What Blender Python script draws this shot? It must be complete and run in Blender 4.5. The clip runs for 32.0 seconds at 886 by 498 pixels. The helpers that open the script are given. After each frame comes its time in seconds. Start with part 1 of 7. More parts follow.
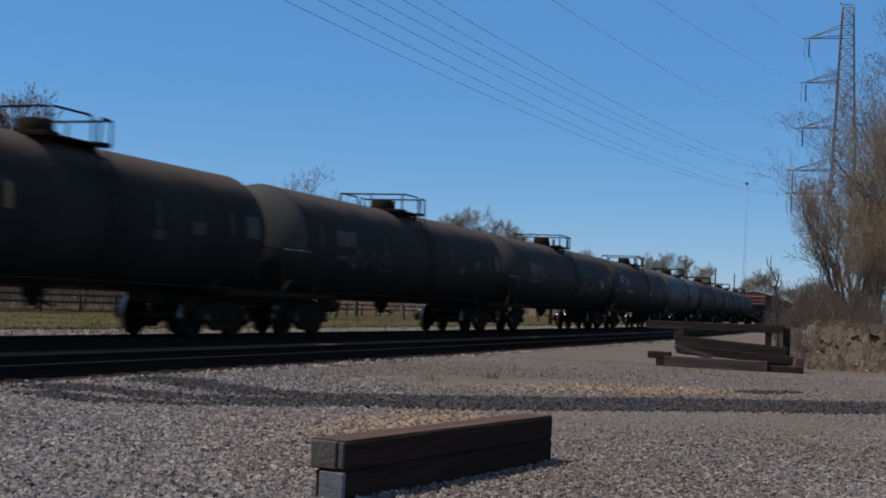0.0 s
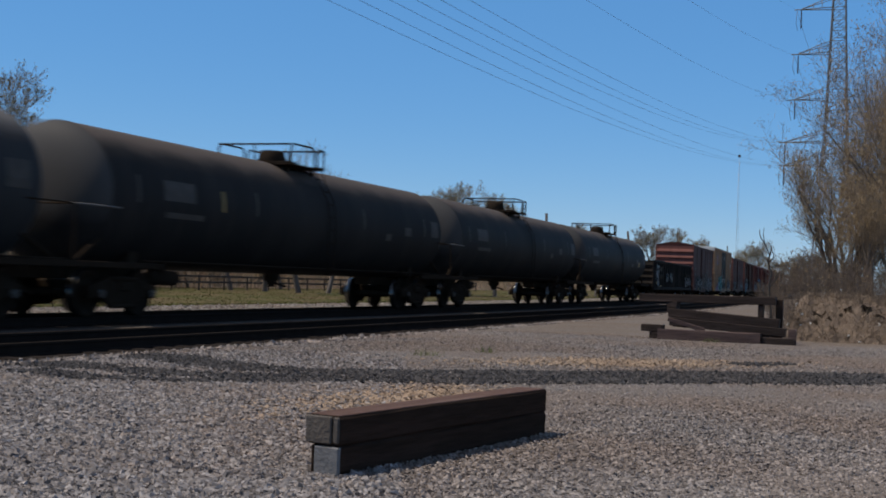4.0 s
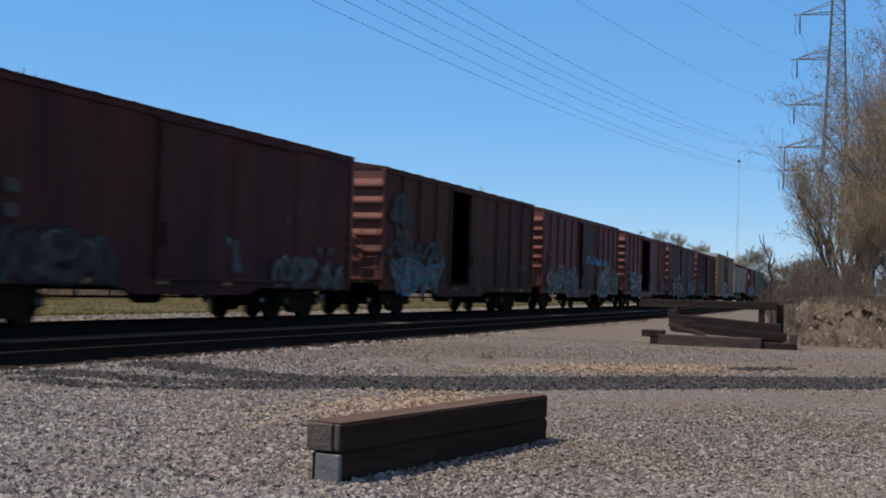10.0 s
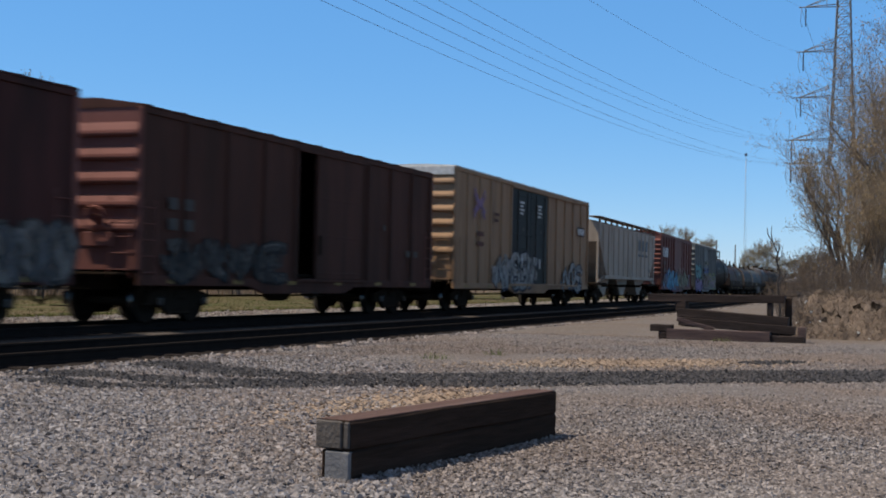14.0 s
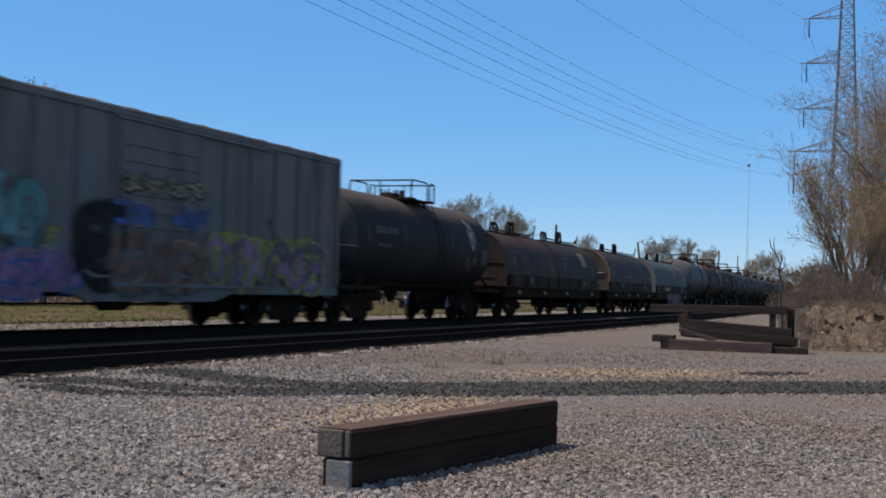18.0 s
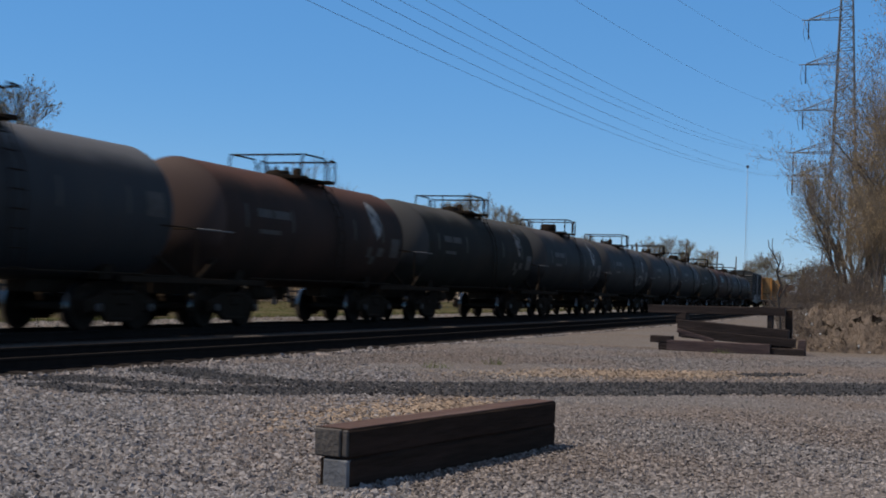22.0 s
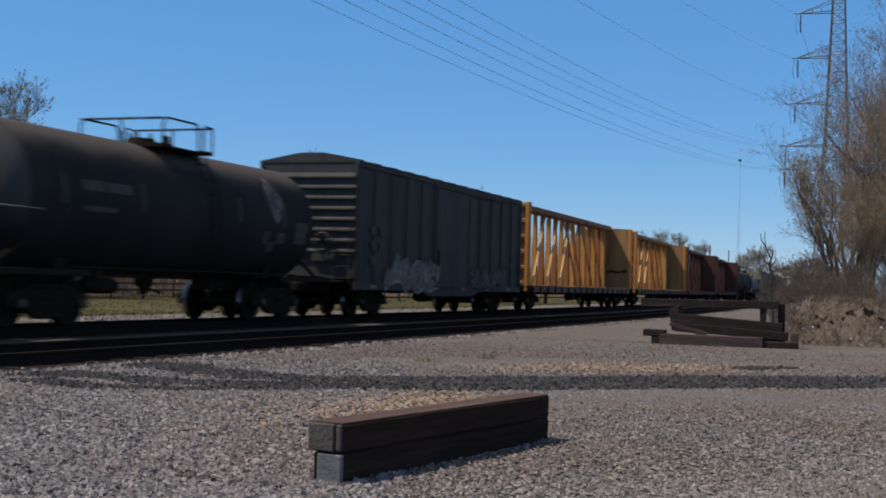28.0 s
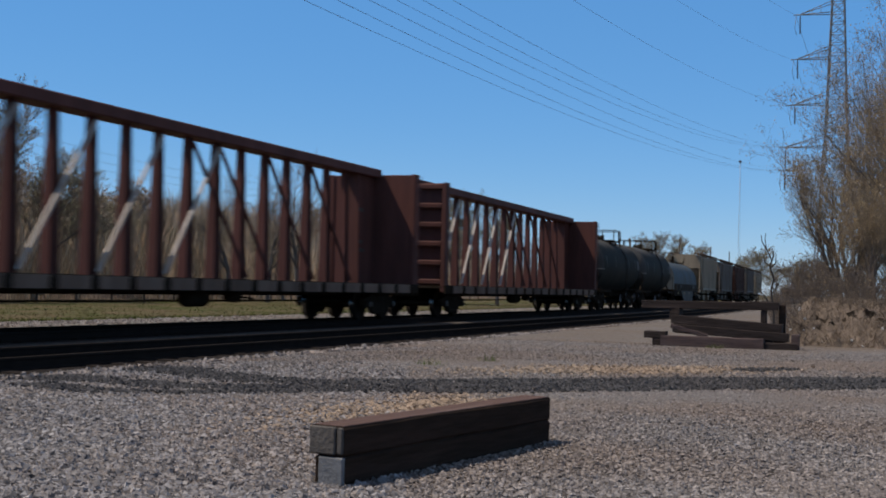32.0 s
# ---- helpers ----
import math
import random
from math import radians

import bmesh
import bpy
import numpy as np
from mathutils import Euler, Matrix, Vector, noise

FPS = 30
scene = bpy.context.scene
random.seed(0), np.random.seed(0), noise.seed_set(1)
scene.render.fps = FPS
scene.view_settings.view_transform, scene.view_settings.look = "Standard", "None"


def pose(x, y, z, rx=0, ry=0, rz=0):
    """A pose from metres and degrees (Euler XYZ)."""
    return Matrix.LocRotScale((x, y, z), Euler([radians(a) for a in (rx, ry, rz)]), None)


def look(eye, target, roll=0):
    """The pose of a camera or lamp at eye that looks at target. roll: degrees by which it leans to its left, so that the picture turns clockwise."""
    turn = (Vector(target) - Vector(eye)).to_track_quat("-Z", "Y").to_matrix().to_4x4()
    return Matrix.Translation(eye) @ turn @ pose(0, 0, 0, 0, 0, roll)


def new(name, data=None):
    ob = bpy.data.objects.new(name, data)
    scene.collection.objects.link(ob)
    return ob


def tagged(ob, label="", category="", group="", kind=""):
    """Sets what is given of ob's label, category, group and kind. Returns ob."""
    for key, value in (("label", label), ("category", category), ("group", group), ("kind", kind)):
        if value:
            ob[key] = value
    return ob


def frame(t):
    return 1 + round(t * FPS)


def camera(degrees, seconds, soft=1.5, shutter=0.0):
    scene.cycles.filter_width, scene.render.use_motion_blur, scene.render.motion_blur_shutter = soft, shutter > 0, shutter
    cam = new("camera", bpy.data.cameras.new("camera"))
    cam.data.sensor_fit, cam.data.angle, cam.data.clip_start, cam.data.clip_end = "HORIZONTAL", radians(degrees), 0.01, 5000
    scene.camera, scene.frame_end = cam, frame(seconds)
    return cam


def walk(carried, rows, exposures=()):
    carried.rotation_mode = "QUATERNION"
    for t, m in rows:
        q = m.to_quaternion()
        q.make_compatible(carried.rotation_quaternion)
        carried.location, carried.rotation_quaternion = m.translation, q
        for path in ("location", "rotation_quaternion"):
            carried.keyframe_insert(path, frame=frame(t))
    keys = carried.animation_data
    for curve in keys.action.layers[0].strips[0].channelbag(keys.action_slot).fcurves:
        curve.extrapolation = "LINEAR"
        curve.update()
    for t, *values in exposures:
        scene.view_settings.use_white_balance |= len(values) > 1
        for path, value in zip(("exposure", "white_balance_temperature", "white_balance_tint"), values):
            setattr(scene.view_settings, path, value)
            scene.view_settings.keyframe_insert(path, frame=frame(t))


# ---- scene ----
LENS = 38.42
EYE = (0.0, 0.0, 1.02)
# seconds, yaw, pitch, roll of the hand-held camera, which stays on one spot
PATH = [
    (0, 21.749, 2.453, -2.520), (0.5, 21.736, 2.252, -2.234), (1, 21.713, 1.919, -1.913), (1.5, 21.548, 1.526, -1.856),
    (2, 21.554, 1.673, -1.822), (2.5, 21.509, 1.563, -1.945), (3, 21.601, 1.505, -2.130), (3.5, 21.476, 1.288, -2.028),
    (5.5, 21.455, 1.639, -2.231), (6, 21.407, 1.701, -2.150), (6.5, 21.462, 1.390, -2.173), (7, 21.338, 1.236, -2.145),
    (7.5, 21.350, 1.241, -2.147), (8, 21.421, 1.239, -1.983), (8.5, 21.322, 1.432, -1.926), (9, 21.284, 1.224, -1.966),
    (9.5, 21.411, 1.299, -2.108), (10, 21.469, 1.616, -1.789), (10.5, 21.517, 1.568, -1.395), (11, 21.430, 1.448, -1.068),
    (11.5, 21.342, 1.634, -1.095), (12, 21.442, 1.866, -1.132), (12.5, 21.608, 1.908, -1.174), (13, 21.762, 1.858, -1.282),
    (13.5, 21.814, 1.865, -1.264), (14, 21.817, 1.458, -1.219), (14.5, 21.862, 1.509, -1.313), (16.5, 21.777, 1.959, -1.382),
    (17, 21.921, 2.060, -1.729), (17.5, 21.908, 1.861, -1.433), (18, 21.915, 1.871, -1.539), (18.5, 21.932, 1.881, -1.617),
    (19, 21.862, 1.724, -1.627), (19.5, 21.764, 1.684, -1.512), (20, 21.809, 1.947, -1.642), (20.5, 21.903, 1.943, -1.591),
    (21, 21.946, 2.069, -1.667), (21.5, 21.880, 1.996, -1.663), (22, 21.838, 1.859, -1.810), (22.5, 21.627, 1.821, -1.789),
    (23, 21.636, 1.536, -1.633), (23.5, 21.681, 1.501, -1.715), (24, 21.720, 1.637, -1.810), (24.5, 21.798, 1.631, -1.799),
    (25, 21.754, 1.699, -1.732), (25.5, 21.685, 1.649, -1.771), (27.5, 21.521, 1.539, -1.666), (28, 21.525, 1.613, -1.642),
    (28.5, 21.386, 2.120, -1.799), (29, 21.502, 2.021, -1.830), (29.5, 21.616, 1.871, -1.908), (30, 21.637, 1.837, -1.918),
    (30.5, 21.521, 1.788, -1.516), (31, 21.548, 1.854, -1.430), (31.5, 21.607, 1.778, -1.380), (32, 21.555, 1.728, -1.419),
]
cam = camera(LENS, 32.0, soft=1.85, shutter=0.35)
walk(cam, [(t, pose(*EYE, 90 + p, r, yaw)) for t, yaw, p, r in PATH],
     exposures=[(0, -0.02, 6535, 10), (2, 0.06, 6615, 10), (6, 0.10, 6635, 10), (7.5, 0.29, 6685, 10), (9, 0.39, 6785, 10), (13, 0.41, 6755, 10), (18, 0.36, 6635, 10),
                (20, 0.08, 6545, 10), (28, 0.14, 6535, 10), (32, 0.14, 6535, 10)])

# ---- daylight ----
SUN = Vector((-0.46, -0.24, 0.855)).normalized()
world = bpy.data.worlds.new("world")
scene.world = world
world.use_nodes = True
wn = world.node_tree.nodes
sky = wn.new("ShaderNodeTexSky")
sky.sky_type = 'NISHITA'
sky.sun_disc = False
sky.sun_elevation = math.asin(SUN.z)
sky.sun_rotation = math.atan2(SUN.x, SUN.y)
sky.altitude = 1200
sky.air_density, sky.dust_density, sky.ozone_density = 1.0, 0.0, 3.0
wn["Background"].inputs["Strength"].default_value = 0.10
links = world.node_tree.links
clear = wn.new("ShaderNodeHueSaturation")      # the deep spring blue low in the sky
clear.inputs["Saturation"].default_value = 1.35
links.new(sky.outputs[0], clear.inputs["Color"])
even = wn.new("ShaderNodeMix")                   # thin haze evens it out
even.data_type = 'RGBA'
even.inputs[0].default_value = 0.55
even.inputs[7].default_value = (1.28, 3.42, 7.2, 1)
links.new(clear.outputs[0], even.inputs[6])
high = wn.new("ShaderNodeHueSaturation")       # the darker, greyer vault above the haze
high.inputs["Saturation"].default_value = 0.78
links.new(sky.outputs[0], high.inputs["Color"])
glow = wn.new("ShaderNodeSeparateColor")
links.new(sky.outputs[0], glow.inputs[0])
reach = wn.new("ShaderNodeMapRange")             # the haze thins out smoothly as the sky darkens with height
reach.interpolation_type = 'SMOOTHSTEP'
reach.inputs[1].default_value, reach.inputs[2].default_value = 1.6, 2.95
links.new(glow.outputs[1], reach.inputs[0])
dome = wn.new("ShaderNodeMix")
dome.data_type = 'RGBA'
links.new(reach.outputs[0], dome.inputs[0])
links.new(high.outputs[0], dome.inputs[6])
links.new(even.outputs[2], dome.inputs[7])
links.new(dome.outputs[2], wn["Background"].inputs["Color"])
sun = new("sun", bpy.data.lights.new("sun", 'SUN'))
sun.data.energy, sun.data.angle, sun.data.color = 3.4, radians(0.55), (1.0, 0.90, 0.77)
sun.matrix_world = look(SUN * 50, (0, 0, 0))

# ---- the line of the track ----
BEND, STRAIGHT = 0.000388, 92.0      # a gentle left-hand bend that runs out into a tangent
FAR_TRACK, NEAR_TRACK = -16.0, -11.35
RAIL = 0.03                          # height of the rail heads
SPEED = 20.68                        # metres a second


def bend(y):
    if y <= 0:
        return 0.0
    if y <= STRAIGHT:
        return -BEND * y * y
    return -BEND * (STRAIGHT ** 2 + 2 * STRAIGHT * (y - STRAIGHT))


def heading(y):
    return math.degrees(math.atan(2 * BEND * min(max(y, 0.0), STRAIGHT)))


# ---- materials ----
def mat(name, colour, rough=0.7, metal=0.0, tint=None, scale=3.0, amount=0.5, bump=0.0, bump_scale=40.0, stretch=(1, 1, 1),
        dirt=None, dirt_scale=0.8, dirt_edge=(0.45, 0.7), spread=0.0, coords="Object", spec=0.5):
    """Base colour with a fine grain towards tint, broad dirt in patches, relief, and a spread of brightness from piece to piece."""
    m = bpy.data.materials.new(name)
    m.use_nodes = True
    n, l = m.node_tree.nodes, m.node_tree.links
    b = n["Principled BSDF"]
    b.inputs["Roughness"].default_value, b.inputs["Metallic"].default_value = rough, metal
    b.inputs["Specular IOR Level"].default_value = spec
    co = n.new("ShaderNodeTexCoord")
    mp = n.new("ShaderNodeMapping")
    mp.inputs["Scale"].default_value = stretch
    l.new(co.outputs[coords], mp.inputs[0])
    fine = n.new("ShaderNodeTexNoise")
    fine.inputs["Scale"].default_value, fine.inputs["Detail"].default_value = scale, 6
    l.new(mp.outputs[0], fine.inputs["Vector"])
    ramp = n.new("ShaderNodeMapRange")
    ramp.inputs[1].default_value, ramp.inputs[2].default_value = 0.3, 0.7
    ramp.inputs[4].default_value = amount
    l.new(fine.outputs[0], ramp.inputs[0])
    mix = n.new("ShaderNodeMix")
    mix.data_type = 'RGBA'
    mix.inputs[6].default_value = (*colour, 1)
    mix.inputs[7].default_value = (*(tint or [c * 0.55 for c in colour]), 1)
    l.new(ramp.outputs[0], mix.inputs[0])
    out = mix.outputs[2]
    if dirt:
        broad = n.new("ShaderNodeTexNoise")
        broad.inputs["Scale"].default_value, broad.inputs["Detail"].default_value = dirt_scale, 8
        broad.inputs["Roughness"].default_value = 0.65
        l.new(mp.outputs[0], broad.inputs["Vector"])
        edge = n.new("ShaderNodeMapRange")
        edge.inputs[1].default_value, edge.inputs[2].default_value = dirt_edge
        l.new(broad.outputs[0], edge.inputs[0])
        mix2 = n.new("ShaderNodeMix")
        mix2.data_type = 'RGBA'
        mix2.inputs[7].default_value = (*dirt, 1)
        l.new(edge.outputs[0], mix2.inputs[0])
        l.new(out, mix2.inputs[6])
        out = mix2.outputs[2]
    if spread:
        info = n.new("ShaderNodeNewGeometry")
        hsv = n.new("ShaderNodeHueSaturation")
        val = n.new("ShaderNodeMapRange")
        val.inputs[3].default_value, val.inputs[4].default_value = 1 - spread, 1 + spread
        l.new(info.outputs["Random Per Island"], val.inputs[0])
        l.new(val.outputs[0], hsv.inputs["Value"])
        l.new(out, hsv.inputs["Color"])
        out = hsv.outputs[0]
    l.new(out, b.inputs["Base Color"])
    if bump:
        bt = n.new("ShaderNodeTexNoise")
        bt.inputs["Scale"].default_value, bt.inputs["Detail"].default_value = bump_scale, 5
        l.new(mp.outputs[0], bt.inputs["Vector"])
        bn = n.new("ShaderNodeBump")
        bn.inputs["Strength"].default_value, bn.inputs["Distance"].default_value = bump, 0.03
        l.new(bt.outputs[0], bn.inputs["Height"])
        l.new(bn.outputs[0], b.inputs["Normal"])
    return m


STREAK = (1.0, 1.0, 0.18)     # runs down the side


def paint(name, colour, rust=(0.10, 0.05, 0.03), edge=(0.5, 0.75), rough=0.5, amount=0.35, spec=0.05):
    return mat(name, colour, rough, 0.0, [c * 0.6 for c in colour], 2.2, amount, 0.06, 8.0, STREAK, rust, 1.1, edge, spec=spec)


M = {}
M["black_tank"] = paint("black_tank_paint", (0.024, 0.0235, 0.023), (0.041, 0.037, 0.034), (0.45, 0.75), 0.62, spec=0.06)
def sunlit_dust(m, z0, z1, dust):
    """Dust on a tank above a ragged edge; its paleness also paints in sunlight."""
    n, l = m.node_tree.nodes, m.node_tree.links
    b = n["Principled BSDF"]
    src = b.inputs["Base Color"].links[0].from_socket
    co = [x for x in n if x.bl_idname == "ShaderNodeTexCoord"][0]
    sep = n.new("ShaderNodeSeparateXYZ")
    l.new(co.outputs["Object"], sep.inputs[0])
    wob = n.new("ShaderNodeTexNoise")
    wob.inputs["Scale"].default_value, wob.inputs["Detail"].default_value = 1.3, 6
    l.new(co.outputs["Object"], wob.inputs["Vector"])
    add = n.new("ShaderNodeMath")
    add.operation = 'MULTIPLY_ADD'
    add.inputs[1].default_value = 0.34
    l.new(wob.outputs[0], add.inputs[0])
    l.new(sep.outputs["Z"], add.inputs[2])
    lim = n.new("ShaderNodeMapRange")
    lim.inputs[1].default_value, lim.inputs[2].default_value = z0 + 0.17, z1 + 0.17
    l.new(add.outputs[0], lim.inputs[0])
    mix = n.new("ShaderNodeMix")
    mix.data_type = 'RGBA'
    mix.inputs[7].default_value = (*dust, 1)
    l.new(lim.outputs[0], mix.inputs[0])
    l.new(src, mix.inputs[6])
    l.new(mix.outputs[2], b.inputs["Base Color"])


M["rust_tank"] = paint("rusty_tank_paint", (0.036, 0.025, 0.02), (0.06, 0.035, 0.027), (0.42, 0.75), 0.65)
M["green_tank"] = paint("dark_green_tank_paint", (0.0255, 0.0245, 0.02), (0.045, 0.037, 0.03), (0.5, 0.8), 0.72, spec=0.06)
M["blue_tank"] = paint("slate_tank_paint", (0.04, 0.042, 0.044), (0.055, 0.05, 0.047), (0.5, 0.8), 0.55, spec=0.09)
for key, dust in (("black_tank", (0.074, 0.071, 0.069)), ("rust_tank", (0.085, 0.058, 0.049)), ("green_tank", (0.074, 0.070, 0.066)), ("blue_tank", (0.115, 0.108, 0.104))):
    M[key + "_head"] = M[key].copy()             # the same paint under dust, the sun on the front ends put into its colour
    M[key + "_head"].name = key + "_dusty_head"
    sunlit_dust(M[key + "_head"], 1.75, 2.2, dust)
# crowns: road dust, made paler to paint in the sunlit top
sunlit_dust(M["black_tank"], 3.22, 3.52, (0.098, 0.080, 0.068))
sunlit_dust(M["rust_tank"], 3.18, 3.52, (0.105, 0.055, 0.040))
sunlit_dust(M["green_tank"], 3.22, 3.52, (0.085, 0.078, 0.068))
sunlit_dust(M["blue_tank"], 3.15, 3.5, (0.13, 0.125, 0.122))
M["oxide"] = paint("oxide_red_paint", (0.135, 0.058, 0.049), (0.078, 0.038, 0.032), (0.42, 0.75), 0.6)
M["beam_rust"] = paint("rusty_orange_post", (0.43, 0.175, 0.062), (0.25, 0.105, 0.045), (0.45, 0.75), 0.6)
M["beam_brown"] = paint("brown_grimed_chord", (0.30, 0.155, 0.078), (0.16, 0.085, 0.05), (0.42, 0.7), 0.6)
M["beam_dull"] = paint("dulled_yellow_plate", (0.45, 0.265, 0.115), (0.24, 0.14, 0.075), (0.42, 0.7), 0.6)
M["sill_dirt"] = paint("grimy_red_sill", (0.21, 0.145, 0.11), (0.12, 0.08, 0.06), (0.45, 0.7), 0.7)
M["oxide_dark"] = paint("dark_brown_paint", (0.084, 0.033, 0.0285), (0.044, 0.0235, 0.0205), (0.42, 0.7), 0.6)
M["brown"] = paint("weathered_brown_paint", (0.09288, 0.04255, 0.03186), (0.05616, 0.0299, 0.02242), (0.42, 0.7), 0.65)
M["maroon"] = paint("maroon_paint", (0.14, 0.046, 0.038), (0.075, 0.03, 0.025), (0.5, 0.8), 0.55)
# boxcar ends: the sun falling on them is put into a paler red
M["faded_red"] = paint("sunlit_red_end_paint", (0.2, 0.086, 0.072), (0.115, 0.053, 0.045), (0.5, 0.8), 0.6)
M["yellow"] = paint("faded_yellow_paint", (0.365, 0.23, 0.138), (0.215, 0.136, 0.085), (0.5, 0.8), 0.6)
M["beam_yellow"] = paint("chrome_yellow_paint", (0.64, 0.29, 0.085), (0.36, 0.17, 0.065), (0.55, 0.8), 0.55)
M["blue_box"] = paint("grey_blue_paint", (0.168, 0.18, 0.1775), (0.1064, 0.096, 0.0825), (0.48, 0.75), 0.6)
M["charcoal"] = paint("charcoal_paint", (0.078, 0.075, 0.071), (0.052, 0.048, 0.045), (0.45, 0.75), 0.6)
M["gon_black"] = paint("black_gondola_paint", (0.024, 0.0215, 0.0195), (0.048, 0.0375, 0.0312), (0.5, 0.75), 0.75, spec=0.03)
M["hopper_grey"] = paint("light_grey_paint", (0.40, 0.335, 0.275), (0.22, 0.17, 0.13), (0.5, 0.8), 0.6)
M["hopper_tan"] = paint("tan_paint", (0.33, 0.26, 0.18), (0.16, 0.12, 0.09), (0.5, 0.8), 0.6)
M["hopper_dull"] = paint("dull_grey_paint", (0.18, 0.155, 0.13), (0.10, 0.075, 0.06), (0.45, 0.75), 0.65)
M["steel_end"] = paint("pale_steel_end_paint", (0.17, 0.185, 0.19), (0.12, 0.11, 0.10), (0.45, 0.72), 0.65)
M["steel_blue"] = paint("steel_blue_paint", (0.096, 0.116, 0.126), (0.084, 0.078, 0.071), (0.45, 0.72), 0.65)
M["hood_black"] = paint("black_hood_paint", (0.04704, 0.0408, 0.03375), (0.0728, 0.0564, 0.045), (0.5, 0.8), 0.6)
# black hood's sun-facing end, lightened to grey so the sunlight is in the paint
M["hood_grey"] = paint("sunlit_grey_hood_end_paint", (0.095, 0.083, 0.075), (0.06, 0.047, 0.04), (0.45, 0.7), 0.65)
M["hood_rust"] = paint("rusty_hood_paint", (0.04, 0.031, 0.028), (0.095, 0.052, 0.038), (0.42, 0.68), 0.6)
M["orange_edge"] = paint("orange_edge_paint", (0.31, 0.165, 0.075), (0.13, 0.08, 0.05), (0.5, 0.8), 0.6)
M["door_dark"] = paint("dark_green_door_paint", (0.02808, 0.0345, 0.0354), (0.0486, 0.0414, 0.0354), (0.5, 0.8), 0.55)
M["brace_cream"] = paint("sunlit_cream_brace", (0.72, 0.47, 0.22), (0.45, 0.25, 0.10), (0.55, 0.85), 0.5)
M["brace_pale"] = paint("sunlit_pale_brace", (0.52, 0.45, 0.39), (0.33, 0.27, 0.22), (0.55, 0.85), 0.5)
M["patched"] = mat("patched_girder", (0.066, 0.058, 0.050), 0.8, 0, (0.03, 0.026, 0.022), 3.0, 0.7, dirt=(0.23, 0.21, 0.19), dirt_scale=2.2, dirt_edge=(0.46, 0.62), spec=0.05)
M["galvanised"] = mat("galvanised_roof", (0.62, 0.62, 0.60), 0.45, 0.3, (0.45, 0.44, 0.42), 2.0, 0.5, dirt=(0.3, 0.24, 0.2), dirt_scale=0.9)
M["walk"] = mat("rusty_running_board", (0.20, 0.13, 0.085), 0.7, 0.2, (0.11, 0.07, 0.05), 6.0, 0.7)
M["frame"] = mat("grimy_steel", (0.02535, 0.01863, 0.01334), 0.95, 0.0, (0.039, 0.02829, 0.0203), 5.0, 0.7, 0.15, 30.0, spec=0.03)
M["wheel"] = mat("wheel_steel", (0.0325, 0.02415, 0.01812), 0.95, 0.0, (0.0234, 0.01766, 0.01334), 7.0, 0.8, spec=0.03)
M["tread"] = mat("bright_tread", (0.10, 0.095, 0.09), 0.2, 0.9, (0.12, 0.11, 0.1), 9.0, 0.5)
M["cap"] = mat("bearing_cap", (0.10, 0.09, 0.08), 0.5, 0.4, (0.12, 0.1, 0.09), 12.0, 0.6)
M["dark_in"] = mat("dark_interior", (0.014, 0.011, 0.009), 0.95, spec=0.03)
M["white"] = mat("stencil_white", (0.62, 0.62, 0.60), 0.6, 0, (0.40, 0.39, 0.37), 9.0, 0.8)
M["ghost_white"] = mat("worn_white", (0.066, 0.057, 0.048), 0.7, 0, (0.034, 0.029, 0.025), 5.0, 0.9)
M["ghost_tan"] = mat("worn_tan_stencil", (0.075, 0.058, 0.038), 0.8, 0, (0.035, 0.028, 0.02), 5.0, 0.9, spec=0.05)
M["conspicuity"] = mat("reflective_yellow", (0.27, 0.175, 0.04), 0.6, 0, (0.11, 0.075, 0.03), 8.0, 0.6)
M["logo_dark"] = mat("logo_dark_blue", (0.035, 0.04, 0.055), 0.6, 0, (0.07, 0.07, 0.075), 6.0, 0.6)
M["logo_blue"] = mat("logo_blue", (0.06, 0.15, 0.36), 0.6, 0, (0.1, 0.15, 0.26), 6.0, 0.7)
M["logo_red"] = mat("logo_red", (0.42, 0.13, 0.08), 0.6, 0, (0.34, 0.16, 0.1), 6.0, 0.7)
SPRAY = {"ice": (0.44, 0.44, 0.42), "teal": (0.07, 0.33, 0.30), "sky": (0.10, 0.42, 0.58), "silver": (0.265, 0.245, 0.22), "navy": (0.03, 0.04, 0.08),
         "lime": (0.42, 0.46, 0.10), "violet": (0.36, 0.22, 0.38), "cream": (0.42, 0.36, 0.26), "ash": (0.085, 0.08, 0.074), "slate": (0.15, 0.155, 0.16), "black": (0.018, 0.018, 0.02), "rose": (0.40, 0.24, 0.22), "aqua": (0.16, 0.44, 0.46), "olive": (0.27, 0.27, 0.17), "clay": (0.26, 0.16, 0.12), "azure": (0.08, 0.16, 0.42)}
for k, c in SPRAY.items():
    M["spray_" + k] = m_ = mat("spray_" + k, [x * 0.92 for x in c], 0.65, 0, [x * 0.4 for x in c], 3.5, 0.8, spec=0.2)
    thin = m_.node_tree.nodes.new("ShaderNodeTexNoise")
    thin.inputs["Scale"].default_value, thin.inputs["Detail"].default_value = 2.6, 7
    worn = m_.node_tree.nodes.new("ShaderNodeMapRange")
    worn.inputs[1].default_value, worn.inputs[2].default_value, worn.inputs[3].default_value, worn.inputs[4].default_value = 0.36, 0.6, 0.38, 0.94
    m_.node_tree.links.new([x for x in m_.node_tree.nodes if x.bl_idname == "ShaderNodeMapping"][0].outputs[0], thin.inputs["Vector"])
    m_.node_tree.links.new(thin.outputs[0], worn.inputs[0])
    m_.node_tree.links.new(worn.outputs[0], m_.node_tree.nodes["Principled BSDF"].inputs["Alpha"])
